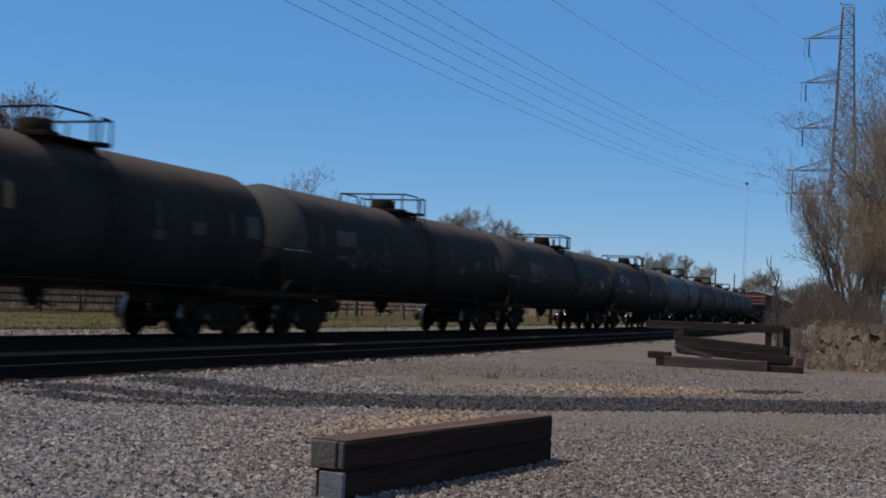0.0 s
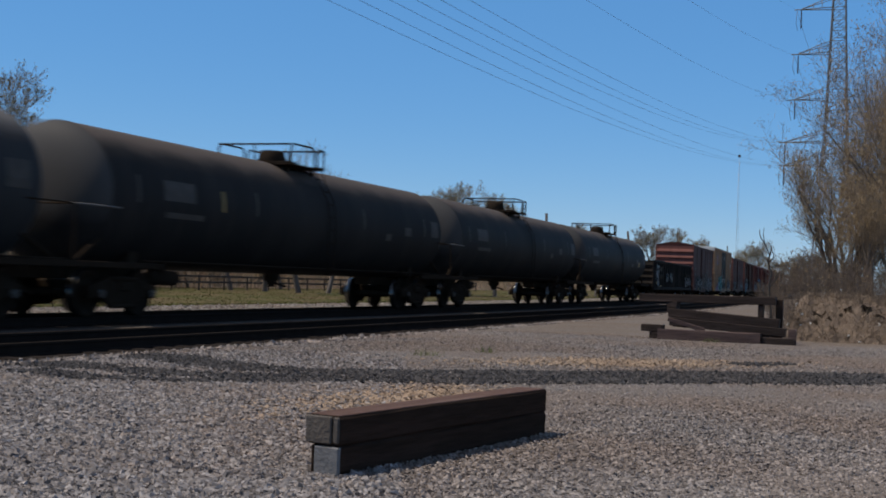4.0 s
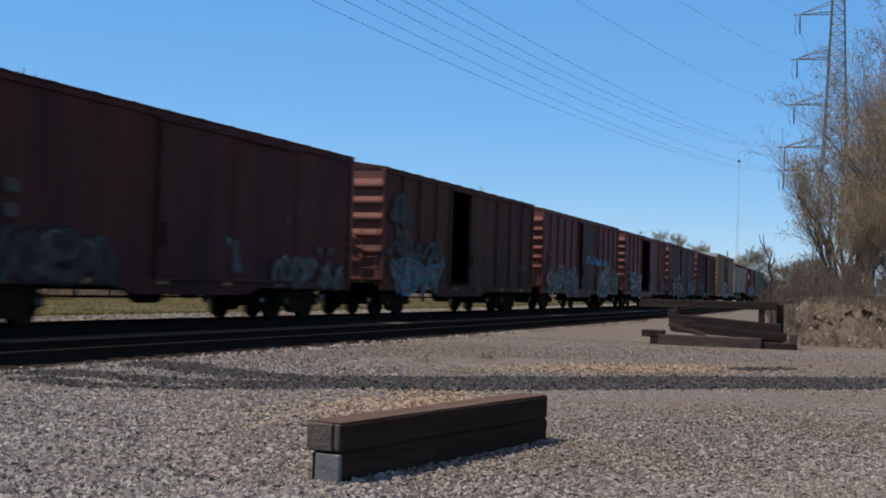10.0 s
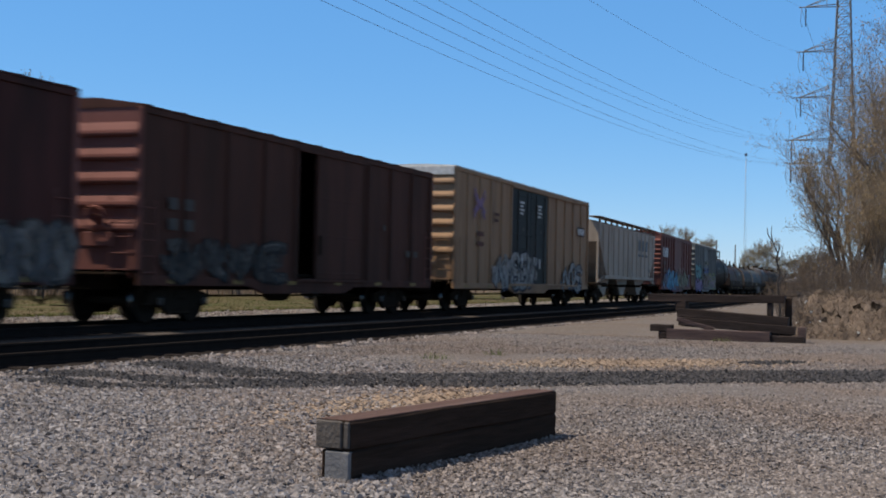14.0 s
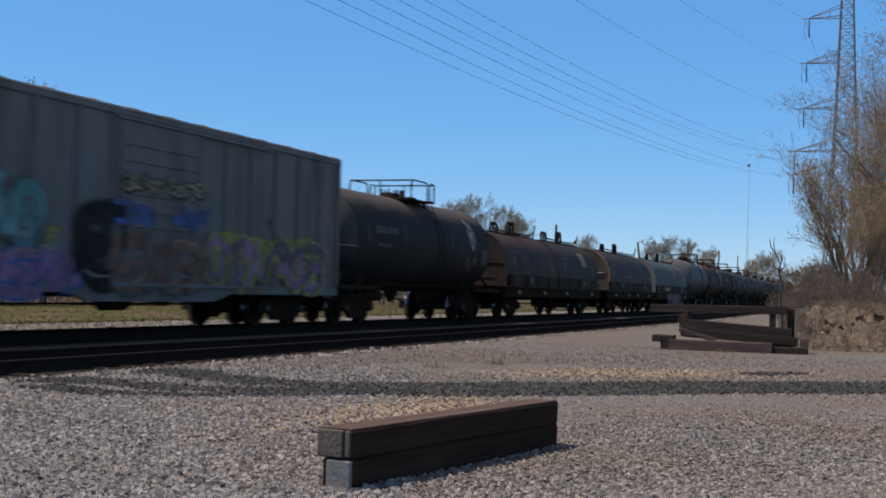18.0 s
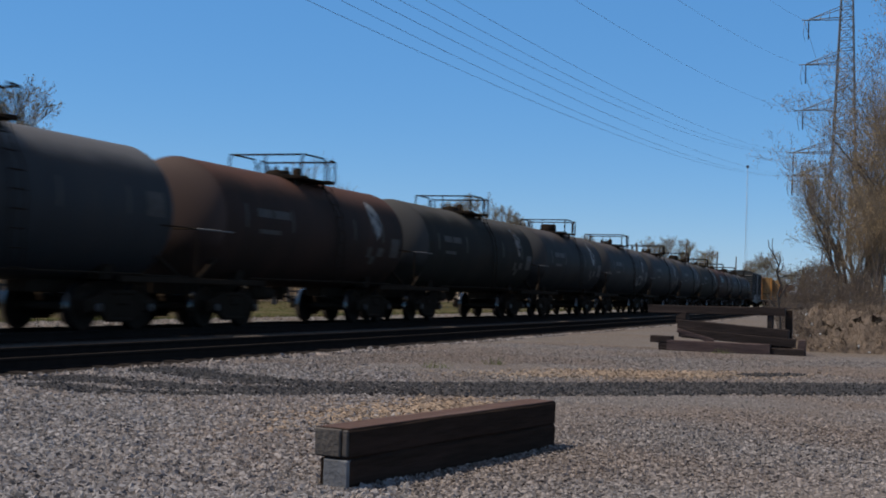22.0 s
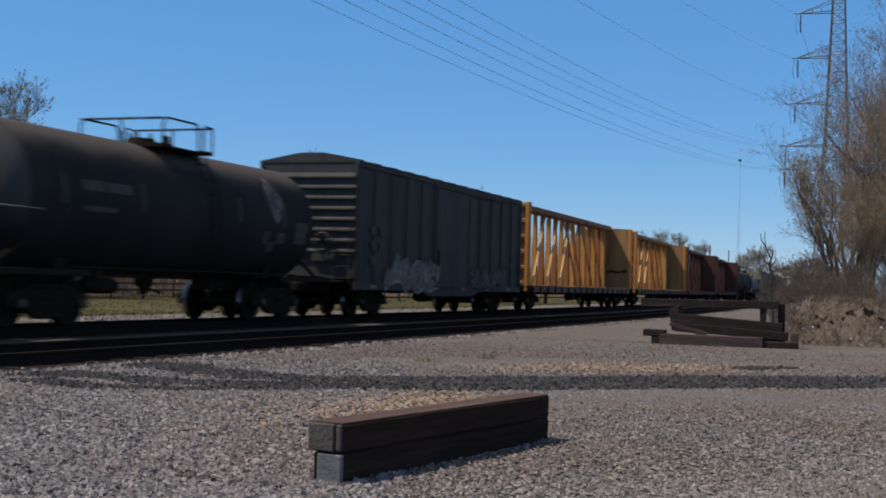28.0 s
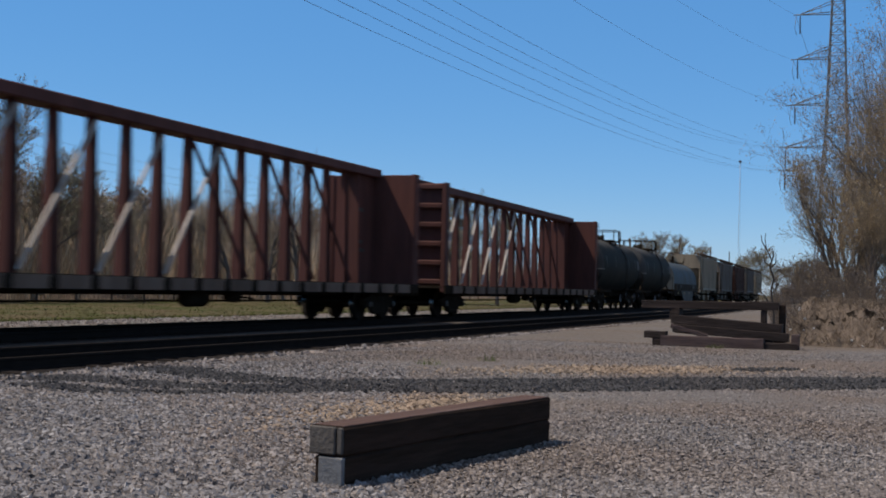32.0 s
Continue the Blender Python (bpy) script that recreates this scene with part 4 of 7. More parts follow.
HOLES = ((-2.52, 28.03, 0.07, 0.05), (-2.42, 27.96, 0.12, 0.05), (-1.84, 28.0, 0.09, 0.09), (-2.2, 27.72, 0.05, 0.05), (-2.47, 27.68, 0.07, 0.05), (-1.98, 27.9, 0.04, 0.05), (-1.46, 28.1, 0.14, 0.09), (-1.2, 27.95, 0.1, 0.08), (0.4, 28.0, 0.1, 0.08))


def mound_height(x, y):
    """The heap of earth and dead weeds at the end of the lot."""
    front = 27.12 + 0.16 * noise.noise(Vector((x * 1.1, 0.4, 5.1))) + 0.07 * noise.noise(Vector((x * 4.3, 0.4, 1.1)))
    rise = max(0.0, min(1.0, (y - front) / 1.3))
    side = max(0.0, min(1.0, (x + 3.14) / 0.30)) * max(0.0, min(1.0, (4.9 - x) / 1.6)) * max(0.0, min(1.0, (32.6 - y) / 1.6))
    fall = 0.94 - 0.16 * max(0.0, min(1.0, (x + 1.7) / 0.5))
    h = fall * rise ** 0.75 * side ** 0.6
    if h > 0:
        h += 0.06 * noise.noise(Vector((x * 1.7, y * 1.7, 0.3))) + 0.09 * noise.noise(Vector((x * 4.2, y * 4.2, 0.9))) + 0.07 * noise.noise(Vector((x * 10, y * 10, 2.9)))
    return h - 0.06


def burrowed(x, y):
    return any(((x - cx) / w) ** 2 + ((y - cy) / d) ** 2 < 1 for cx, cy, w, d in HOLES)


def build_weeds():
    s = Shape()
    nx, ny = 220, 110
    for j in range(ny):
        for i in range(nx):
            x, y = -3.5 + 8.8 * i / (nx - 1), 26.8 + 6.0 * j / (ny - 1)
            s.v.append((x, y, mound_height(x, y)))
    for j in range(ny - 1):
        for i in range(nx - 1):
            k = j * nx + i
            if max(s.v[q][2] for q in (k, k + 1, k + nx, k + nx + 1)) > -0.05 and not burrowed(s.v[k][0] + 0.02, s.v[k][1] + 0.027):
                s.f.append((k, k + 1, k + nx + 1, k + nx))
                s.mi.append(0)
                s.sm.append(True)
    thing("earth_mound", "tan earth mound with burrows and dead weeds", "mound", "", s, "mound", kind="structure")
    for x, y, w, hh, turn in ((-2.92, 28.4, 0.07, 0.07, 20), (-3.02, 27.8, 0.10, 0.05, 50), (-2.76, 27.85, 0.07, 0.05, 10), (-1.77, 27.3, 0.09, 0.04, 75), (-2.55, 27.6, 0.04, 0.03, 40), (-1.2, 27.6, 0.07, 0.05, 130)):
        scrap = Shape()
        z = mound_height(x, y)
        scrap.prism([(-w / 2, 0.0), (w * 0.2, -0.01), (w / 2, hh * 0.3), (w * 0.15, hh), (-w * 0.3, hh * 0.7)], "y", -0.02, 0.02)
        thing("litter_scrap", "crumpled white scrap lying on the earth mound", "litter", "scraps on the mound", scrap, "white", at=pose(x, y, z, 0, 0, turn))
    rng = np.random.default_rng(12)
    x, y = -3.2 + 8.2 * rng.random(34000), 27.0 + 5.6 * rng.random(34000) ** 1.5
    z = np.array([mound_height(a, b) for a, b in zip(x, y)])
    ok = (z > 0.0) & np.array([not burrowed(a, b) for a, b in zip(x, y)])
    v, f = blades(x[ok], y[ok], z[ok] - 0.03, rng, 0.12, 0.006, 0.8)
    thing("dead_weeds", "dry brown weeds hanging over the mound", "weeds", "", arrays_mesh("dead_weeds", v, f, [M["dead_grass"]]), kind="stuff")
    # brush behind the mound, up to the trees
    nr = np.random.default_rng(3)
    segs, tips = grow(61, 2.2, stems=7, spread=0.55, levels=3, forks=2, girth=0.045, thin=0.55, least=0.004)
    src = limbs([q for level in segs for q in level], 3)
    pl = [(*bearing(az, d), sc, r) for az, d, sc, r in [(4.6 + 0.3 * (i // 8) - 1.05 * (i % 8) + 0.7 * nr.random(), 33.0 + 4.4 * (i // 8) + 2 * nr.random(), 0.46 + 0.12 * (i // 8) + 0.32 * nr.random(), 6.28 * nr.random()) for i in range(34)]]
    pl = [p for p in pl if p[0] > -3.0 - 0.055 * p[1]]
    pl += [(-2.95, 27.6, 0, 0.30, 1.0), (-3.15, 28.6, 0, 0.36, 2.0), (-3.5, 30.2, 0, 0.36, 4.0), (-3.8, 33.0, 0, 0.42, 5.0), (-4.3, 36.0, 0, 0.45, 3.0), (-4.9, 40.0, 0, 0.5, 0.5), (-5.6, 46.0, 0, 0.55, 2.5), (-6.6, 54.0, 0, 0.6, 1.5)]
    for i in range(16):
        mx, my = -2.9 + 6.6 * nr.random(), 27.9 + 1.6 * nr.random()
        pl.append((mx, my, max(0.0, mound_height(mx, my)) - 0.05, 0.16 + 0.16 * nr.random(), 6.28 * nr.random()))
    v, f = tile(*src, pl)
    v2, f2 = flakes(tips[nr.integers(0, len(tips), 350)], 0.022, nr)
    v2, f2 = tile(v2, f2, pl)
    thing("brush", "leafless brown brush behind the mound", "brush", "", arrays_mesh("brush", v, f, [M["brush_twig"]]), kind="stuff")
    thing("brush_buds", "first buds on the brush behind the mound", "brush", "", arrays_mesh("brush_buds", v2, f2, [M["bud_gold"]]), kind="stuff")
    # turf beyond the far track
    y = 14 * (200 / 14) ** rng.random(52000)
    u = -5.2 - 36 * rng.random(52000) ** 1.6
    x = FAR_TRACK + u + np.array([bend(b) for b in y])
    z = np.array([ground_height(a) for a in u])
    green = np.array([noise.noise(Vector((a * 0.12, b * 0.07, 5))) for a, b in zip(x, y)]) + rng.normal(0, 0.25, len(x)) > -0.15
    v, f = blades(x[green], y[green], z[green] - 0.02, rng, 0.05, 0.022, 1.4)
    thing("grass", "rough green spring grass beyond the tracks", "grass", "", arrays_mesh("grass", v, f, [M["green_grass"]]), kind="stuff")
    v, f = blades(x[~green], y[~green], z[~green] - 0.02, rng, 0.05, 0.020, 1.4)
    thing("dry_grass", "bleached dry grass beyond the tracks", "grass", "", arrays_mesh("dry_grass", v, f, [M["dry_turf"]]), kind="stuff")
    # single green tufts on the lot
    for i, (tx, ty, r) in enumerate(((-6.24, 15.4, 0.10), (-5.9, 16.8, 0.07), (-4.02, 24.22, 0.10))):
        n = 45
        v, f = blades(rng.normal(tx, r, n), rng.normal(ty, r, n), np.zeros(n), rng, 0.07, 0.006, 0.8)
        thing("grass_tuft", "small green tuft growing out of the gravel", "grass", "tufts on the lot", arrays_mesh("grass_tuft", v, f, [M["tuft_green"]]), kind="stuff")
    # scraps of litter caught on the mound
    for i, (lx, ly) in enumerate(((-1.55, 27.15), (-0.75, 27.6), (0.25, 27.75), (-2.35, 27.35), (-2.75, 27.6), (-0.2, 28.4))):
        q = random.Random(80 + i)
        sc = Shape()
        sc.add([(q.uniform(-0.05, 0.05) + 0.05 * math.cos(k * 1.05), q.uniform(-0.02, 0.02) + 0.03 * math.sin(k * 1.05), q.uniform(0, 0.05)) for k in range(6)] + [(0, 0, 0.06), (0, 0, -0.01)],
               [(6, k, (k + 1) % 6) for k in range(6)] + [(7, (k + 1) % 6, k) for k in range(6)])
        thing("litter", "crumpled white scrap of litter on the mound", "litter", "litter on the mound", sc, "litter", pose(lx, ly, max(0.0, mound_height(lx, ly)), 0, 0, 40 * i) @ Matrix.Diagonal((0.5, 0.5, 0.5, 1)))
    # dead sapling that leans out of the heap of ties
    sap = Shape()
    sap.tube([(0.05, 0, 0), (0.06, 0, 0.6), (0.0, 0, 1.15), (0.05, 0, 1.35), (-0.03, 0, 1.62), (0.0, 0, 1.75), (-0.10, 0, 1.97), (-0.20, 0.02, 2.12), (-0.22, 0.02, 2.26)], 0.027, 6, 0, 0.008)
    sap.tube([(-0.10, 0, 1.97), (-0.14, 0.02, 2.15), (-0.13, 0.02, 2.3)], 0.012, 5, 0, 0.006)
    sap.tube([(0.0, 0, 1.72), (0.03, 0, 1.85), (0.02, 0, 1.95)], 0.018, 5, 0, 0.008)
    sap.tube([(-0.02, 0, 1.6), (0.07, 0, 1.68), (0.09, 0, 1.76)], 0.018, 5, 0, 0.007)
    sap.tube([(-0.02, 0, 1.62), (-0.13, 0.03, 1.70), (-0.16, 0.03, 1.82)], 0.014, 5, 0, 0.006)
    sap.tube([(0.05, 0, 0.75), (-0.12, 0, 1.02), (-0.24, 0, 1.16)], 0.018, 5, 0, 0.008)
    sap.tube([(0.0, 0, 1.05), (0.16, 0, 1.3), (0.20, 0, 1.42)], 0.015, 5, 0, 0.006)
    sap.tube([(0.02, 0, 1.5), (0.2, 0.1, 1.56), (0.40, 0.1, 1.55)], 0.010, 5, 0, 0.005)
    sap.tube([(0.02, 0, 1.32), (-0.10, 0.1, 1.42), (-0.13, 0.1, 1.5)], 0.010, 5, 0, 0.005)
    thing("dead_sapling", "dead forked sapling standing by the heap of ties", "dead tree", "", sap, "fence", pose(-3.27, 26.3, -0.02))


# ---- power line, poles, fence, distance ----
TOWER = (-10.95, 140.0)
ARMS = [(31.2, -15.3), (26.4, -15.5), (21.5, -15.7), (16.94, -16.6), (14.44, -16.65)]


def build_tower():
    t = thing("transmission_tower", "grey steel lattice transmission tower with arms on one side", "pylon", at=pose(TOWER[0], TOWER[1], -0.1))
    levels = [0, 3.6, 6.8, 9.6, 12.0, 14.0, 15.6, 17.0] + [17.0 + 1.1 * (k + 1) for k in range(16)]

    def half(z):
        return float(np.interp(z, [0, 17, 26, 34.6], [2.2, 1.15, 0.85, 0.55]))

    for sx in (-1, 1):
        for sy in (-1, 1):
            s = Shape()
            s.tube([(sx * half(z), sy * half(z), z) for z in levels], 0.085, 4)
            part("leg", s, "galv_steel", t)
    for i in range(len(levels) - 1):
        z0, z1 = levels[i], levels[i + 1]
        a, b = half(z0), half(z1)
        for face in range(4):
            turn = Matrix.Rotation(face * math.pi / 2, 3, 'Z')
            for p, q in (((-a, -a, z0), (b, -b, z1)), ((a, -a, z0), (-b, -b, z1)), ((-b, -b, z1), (b, -b, z1))):
                s = Shape()
                s.tube([turn @ Vector(p), turn @ Vector(q)], 0.04, 4)
                part("brace", s, "galv_steel", t)
    for z, tip in ARMS:
        z -= -0.1
        w, out = half(z), tip - TOWER[0]
        s = Shape()
        for sy in (-1, 1):
            s.tube([(-w, sy * w, z), (out, 0, z)], 0.06, 4)
            s.tube([(-w, sy * w, z + 1.15), (out + 0.5, 0, z + 0.08)], 0.05, 4)
        for k in (0.3, 0.55, 0.78):
            x = -w + (out + w) * k
            s.tube([(x, 0, z), (x, 0, z + 1.15 * (1 - k))], 0.04, 4)
        s.tube([(out - 0.25, 0, z), (out + 0.1, 0, z)], 0.07, 4)
        arm = part("cross_arm", s, "galv_steel", t)
        ins = Shape()
        ins.turn([(0.0, 0.03), (-0.25, 0.05)] + [(-0.3 - 0.12 * k, 0.085 if k % 2 else 0.05) for k in range(14)] + [(-2.1, 0.03)], 8, "z", (out + 0.45, 0, z))
        part("insulator_string", ins, "insulator", arm)
        loop = Shape()
        loop.tube([(out + 0.02, 0, z - 0.1), (out - 0.1, 0, z - 1.4), (out + 0.1, 0, z - 2.2)], 0.03, 4)
        part("jumper", loop, "wire", arm)
    peak = Shape()
    peak.tube([(-0.55, 0, 34.6), (-0.9, 0, 35.0), (0.2, 0, 34.7)], 0.05, 4)
    part("peak", peak, "galv_steel", t)
    # conductors: side, height at the tower, place of the lowest point, curvature
    wires = [(-15.34, 31.2, -60, 0.000385), (-15.5, 26.38, -60, 0.00035), (-15.71, 21.5, -7, 0.000418),
             (-15.35, 16.94, 21, 0.00046), (-16.0, 16.94, 26, 0.00051), (-16.6, 16.94, 25, 0.000511),
             (-15.5, 14.44, 22, 0.000378), (-16.0, 14.44, 30, 0.000448), (-16.63, 14.44, 27, 0.000436)]
    for x, zt, low, k in wires:
        s = Shape()
        ys = np.concatenate([np.linspace(140, 20, 50), np.linspace(10, -160, 20)])
        s.tube([(x, float(y), zt + k * ((y - low) ** 2 - (140 - low) ** 2)) for y in ys], 0.0075, 4, cap=False)
        thing("power_line", "thin dark overhead conductor sagging from the tower", "wire", "conductors", s, "wire")
    for x, zt, low, k in wires[:3]:
        s = Shape()
        s.tube([(x, 140 + 12 * i, zt - 8 * (i / 10) * (2 - i / 10)) for i in range(11)], 0.02, 4, cap=False)
        thing("power_line", "thin dark overhead conductor running on beyond the tower", "wire", "conductors", s, "wire")


def build_far_wires():
    """A distribution line behind the trees of the far bank."""
    for az0, z0, az1, z1 in ((45.0, 15.9, 28.6, 11.0), (45.0, 14.9, 28.6, 10.3), (45.0, 14.1, 28.6, 9.7)):
        a, b = Vector(bearing(az0, 112, z0)), Vector(bearing(az1, 132, z1))
        s = Shape()
        s.tube([a.lerp(b, i / 16) - Vector((0, 0, 1.1 * 4 * (i / 16) * (1 - i / 16))) for i in range(17)], 0.013, 4, cap=False)
        thing("power_line", "thin wire of a line behind the trees", "wire", "wires behind the trees", s, "wire")
    x, y, z = bearing(28.6, 132, -0.3)
    s = Shape()
    s.tube([(0, 0, 0), (0, 0, 11.8)], 0.15, 8, 0, 0.10)
    thing("utility_pole", "dark wooden pole hidden among the trees", "pole", "poles beyond the track", s, "pole", pose(x, y, z))


def build_poles():
    build_far_wires()
    for az, dist, top, lean in ((12.9, 118, 6.3, -7), (11.05, 150, 7.6, 0), (9.75, 190, 8.2, 1), (8.9, 235, 9.0, 0), (16.9, 96, 6.5, 0)):
        x, y, z = bearing(az, dist, -0.3)
        s = Shape()
        s.tube([(0, 0, 0), (0, 0, top)], 0.15, 8, 0, 0.10)
        p = thing("utility_pole", "dark wooden utility pole beyond the track", "pole", "poles beyond the track", s, "pole", pose(x, y, z, 0, lean, 0))
    x, y, z = bearing(8.5, 420)
    m = thing("radio_mast", "slender lattice radio mast with a small box on top", "mast", at=pose(x, y, 0))
    for k in range(3):
        a = 2.094 * k
        s = Shape()
        s.tube([(0.5 * math.cos(a), 0.5 * math.sin(a), 0), (0.16 * math.cos(a), 0.16 * math.sin(a), 43.5)], 0.03, 4)
        part("leg", s, "mast_steel", m)
    s = Shape()
    for i in range(40):
        z0, w = i * 1.08, 0.5 - 0.34 * i / 40
        for k in range(3):
            a, b = 2.094 * k, 2.094 * (k + 1)
            s.tube([(w * math.cos(a), w * math.sin(a), z0), (w * math.cos(b), w * math.sin(b), z0 + 1.08)], 0.012, 3)
    tagged(part("bracing", s, "mast_steel", m), "fine lattice bracing", kind="stuff")
    s = Shape()
    s.box(-0.4, 0.4, -0.4, 0.4, 43.5, 44.3, 0, 0.1)
    part("top_box", s, "insulator", m)


def build_fence():
    """Low post-and-rail fence on the far side of the turf."""
    f = thing("rail_fence", "low dark post-and-rail fence across the turf", "fence")
    pts = []
    for i in range(34):
        y = 22 + 3.2 * i
        u = -24.5
        pts.append(Vector((FAR_TRACK + u + bend(y), y, ground_height(u))))
    post = Shape()
    post.box(-0.045, 0.045, -0.045, 0.045, -0.1, 0.95, 0, 0.015)
    pm = post.mesh("post", as_mats("fence"))
    for p in pts:
        part("post", pm, None, f, at=Matrix.Translation(p))
    for h in (0.86, 0.50):
        for a, b in zip(pts, pts[1:]):
            s = Shape()
            d = b - a
            s.box(-0.03, 0.03, 0, d.length, h - 0.055, h + 0.055, 0, 0.01)
            part("rail", s, "fence", f, at=Matrix.Translation(a + Vector((0.1, 0, 0))) @ pose(0, 0, 0, 0, 0, -math.degrees(math.atan2(d.x, d.y))))


def build_far_buildings():
    for az, dist, w, d, h in ((6.0, 250, 6, 8, 2.6),):
        x, y, z = bearing(az, dist, -0.2)
        b = thing("warehouse", "low pale industrial building in the distance", "building", "distant buildings", at=pose(x, y, z, 0, 0, 10))
        s = Shape()
        s.box(-w / 2, w / 2, -d / 2, d / 2, 0, h, 0, 0.05)
        part("wall", s, "far_wall", b)
        s = Shape()
        s.prism([(-w / 2 - 0.4, h), (w / 2 + 0.4, h), (0, h + 1.4)], "y", -d / 2 - 0.4, d / 2 + 0.4)
        part("roof", s, "far_roof", b)
        for i in range(4):
            s = Shape()
            cx = -w / 2 + w * (i + 0.5) / 4
            s.box(cx - 0.8, cx + 0.8, -d / 2 - 0.05, -d / 2 + 0.05, 1.0, 2.2)
            part("window", s, "far_glass", b)


build_ground()
build_tracks()
build_timbers()
build_tower()
build_poles()
build_fence()
build_far_buildings()
build_bank()
build_trees()
build_thicket()
build_scrub_mass()
build_weeds()
build_stones()

# ---- the train ----
# A car's own space: rail head at z = 0, its middle at y = 0, +x the side towards the lot, -y the way it runs.
CARS, WHEELS = [], []
WHEEL_R = 0.457
GROUP = "cars of the freight train"


def wheelset_mesh():
    s = Shape()
    s.turn([(-1.12, 0.0), (-1.12, 0.075), (-0.98, 0.085), (-0.84, 0.08), (-0.80, 0.08), (0.80, 0.08), (0.84, 0.08), (0.98, 0.085), (1.12, 0.075), (1.12, 0.0)], 10, "x", m=0)
    for sx in (-1, 1):
        prof = [(0.83, 0.10), (0.83, 0.16), (0.775, 0.20), (0.775, 0.37), (0.825, 0.39), (0.825, 0.448)]
        tread = [(0.825, 0.448), (0.725, 0.457), (0.715, 0.482), (0.685, 0.482)]
        back = [(0.685, 0.482), (0.685, 0.39), (0.73, 0.37), (0.73, 0.2), (0.69, 0.16), (0.69, 0.08)]
        for p, m in ((prof, 0), (tread, 1), (back, 0)):
            s.turn([(sx * a, r) for a, r in p], 20, "x", m=m)
        s.turn([(sx * 1.12, 0.06), (sx * 1.16, 0.085), (sx * 1.17, 0.05), (sx * 1.17, 0.0)], 10, "x", m=2, smooth=False)
        for k in range(3):
            a = k * 2.094
            s.box(-0.012, 0.012, -0.018, 0.018, 0.03, 0.066, 2, at=Matrix.Translation((sx * 1.175, 0, 0)) @ Matrix.Rotation(a, 4, 'X'))
    return s.mesh("wheelset", as_mats(["wheel", "tread", "cap"]))


def side_frame_mesh():
    s = Shape()
    outer = [(-1.13, 0.36), (-1.15, 0.60), (-0.80, 0.68), (-0.45, 0.80), (0.45, 0.80), (0.80, 0.68), (1.15, 0.60), (1.13, 0.36), (0.74, 0.40), (0.42, 0.19), (-0.42, 0.19), (-0.74, 0.40)]
    s.prism(outer, "x", -0.06, 0.06)
    s.box(-0.10, 0.10, -0.40, 0.40, 0.17, 0.26, 0, 0.03)
    s.box(-0.09, 0.10, -0.42, 0.42, 0.70, 0.80, 0, 0.03)
    for sy in (-1, 1):
        s.box(-0.11, 0.11, sy * 0.864 - 0.15, sy * 0.864 + 0.15, 0.36, 0.60, 0, 0.04)
        s.box(-0.085, 0.09, sy * 0.52 - 0.06, sy * 0.52 + 0.06, 0.26, 0.72, 0, 0.02)
    return s.mesh("side_frame", as_mats("frame"))


def spring_mesh():
    s = Shape()
    for sy in (0.0,):
        s.turn([(0.0, 0.08)] + [(0.05 * k, 0.095 if k % 2 else 0.065) for k in range(1, 6)] + [(0.3, 0.08)], 7, "z", (0, sy, 0.27))
    return s.mesh("springs", as_mats("frame"))


def bolster_mesh():
    s = Shape()
    s.box(-1.12, 1.12, -0.2, 0.2, 0.50, 0.70, 0, 0.04)
    s.turn([(0.70, 0.2), (0.80, 0.2)], 12, "z")
    s.box(-0.75, 0.75, -0.62, -0.50, 0.34, 0.46, 0, 0.03)
    s.box(-0.75, 0.75, 0.50, 0.62, 0.34, 0.46, 0, 0.03)
    return s.mesh("truck", as_mats("frame"))


KIT = {"wheel": wheelset_mesh(), "frame": side_frame_mesh(), "spring": spring_mesh(), "bolster": bolster_mesh()}


def coupler_mesh():
    s = Shape()
    s.box(-0.10, 0.10, 0.0, 0.62, 0.74, 0.94, 0, 0.03)
    s.box(-0.17, 0.17, 0.55, 0.86, 0.70, 0.98, 0, 0.05)
    s.tube([(0.3, 0.1, 0.8), (0.38, 0.35, 0.5), (0.32, 0.72, 0.42)], 0.03, 6)
    return s.mesh("coupler", as_mats("frame"))


KIT["coupler"] = coupler_mesh()


def add_trucks(car, s_mid, places):
    for p in places:
        t = part("truck", KIT["bolster"], None, car, at=pose(0, p, 0))
        for sx in (-1, 1):
            part("side_frame", KIT["frame"], None, t, at=pose(sx * 1.0, 0, 0))
            for y in (-0.22, 0.0, 0.22):
                part("spring", KIT["spring"], None, t, at=pose(sx * 1.0, y, 0))
        for q in (-0.864, 0.864):
            w = part("wheelset", KIT["wheel"], None, t, "grimy steel wheels with shiny treads", pose(0, q, WHEEL_R))
            WHEELS.append((w, q, s_mid + p + q))


def start_car(name, label, front, rear, category):
    mid = (front + rear) / 2
    car = thing(name, label, category, GROUP)
    CARS.append((car, mid))
    return car, mid, rear - front


def add_couplers(car, half):
    part("coupler", KIT["coupler"], None, car, at=pose(0, half, 0))
    part("coupler", KIT["coupler"], None, car, at=pose(0, -half, 0, 0, 0, 180))


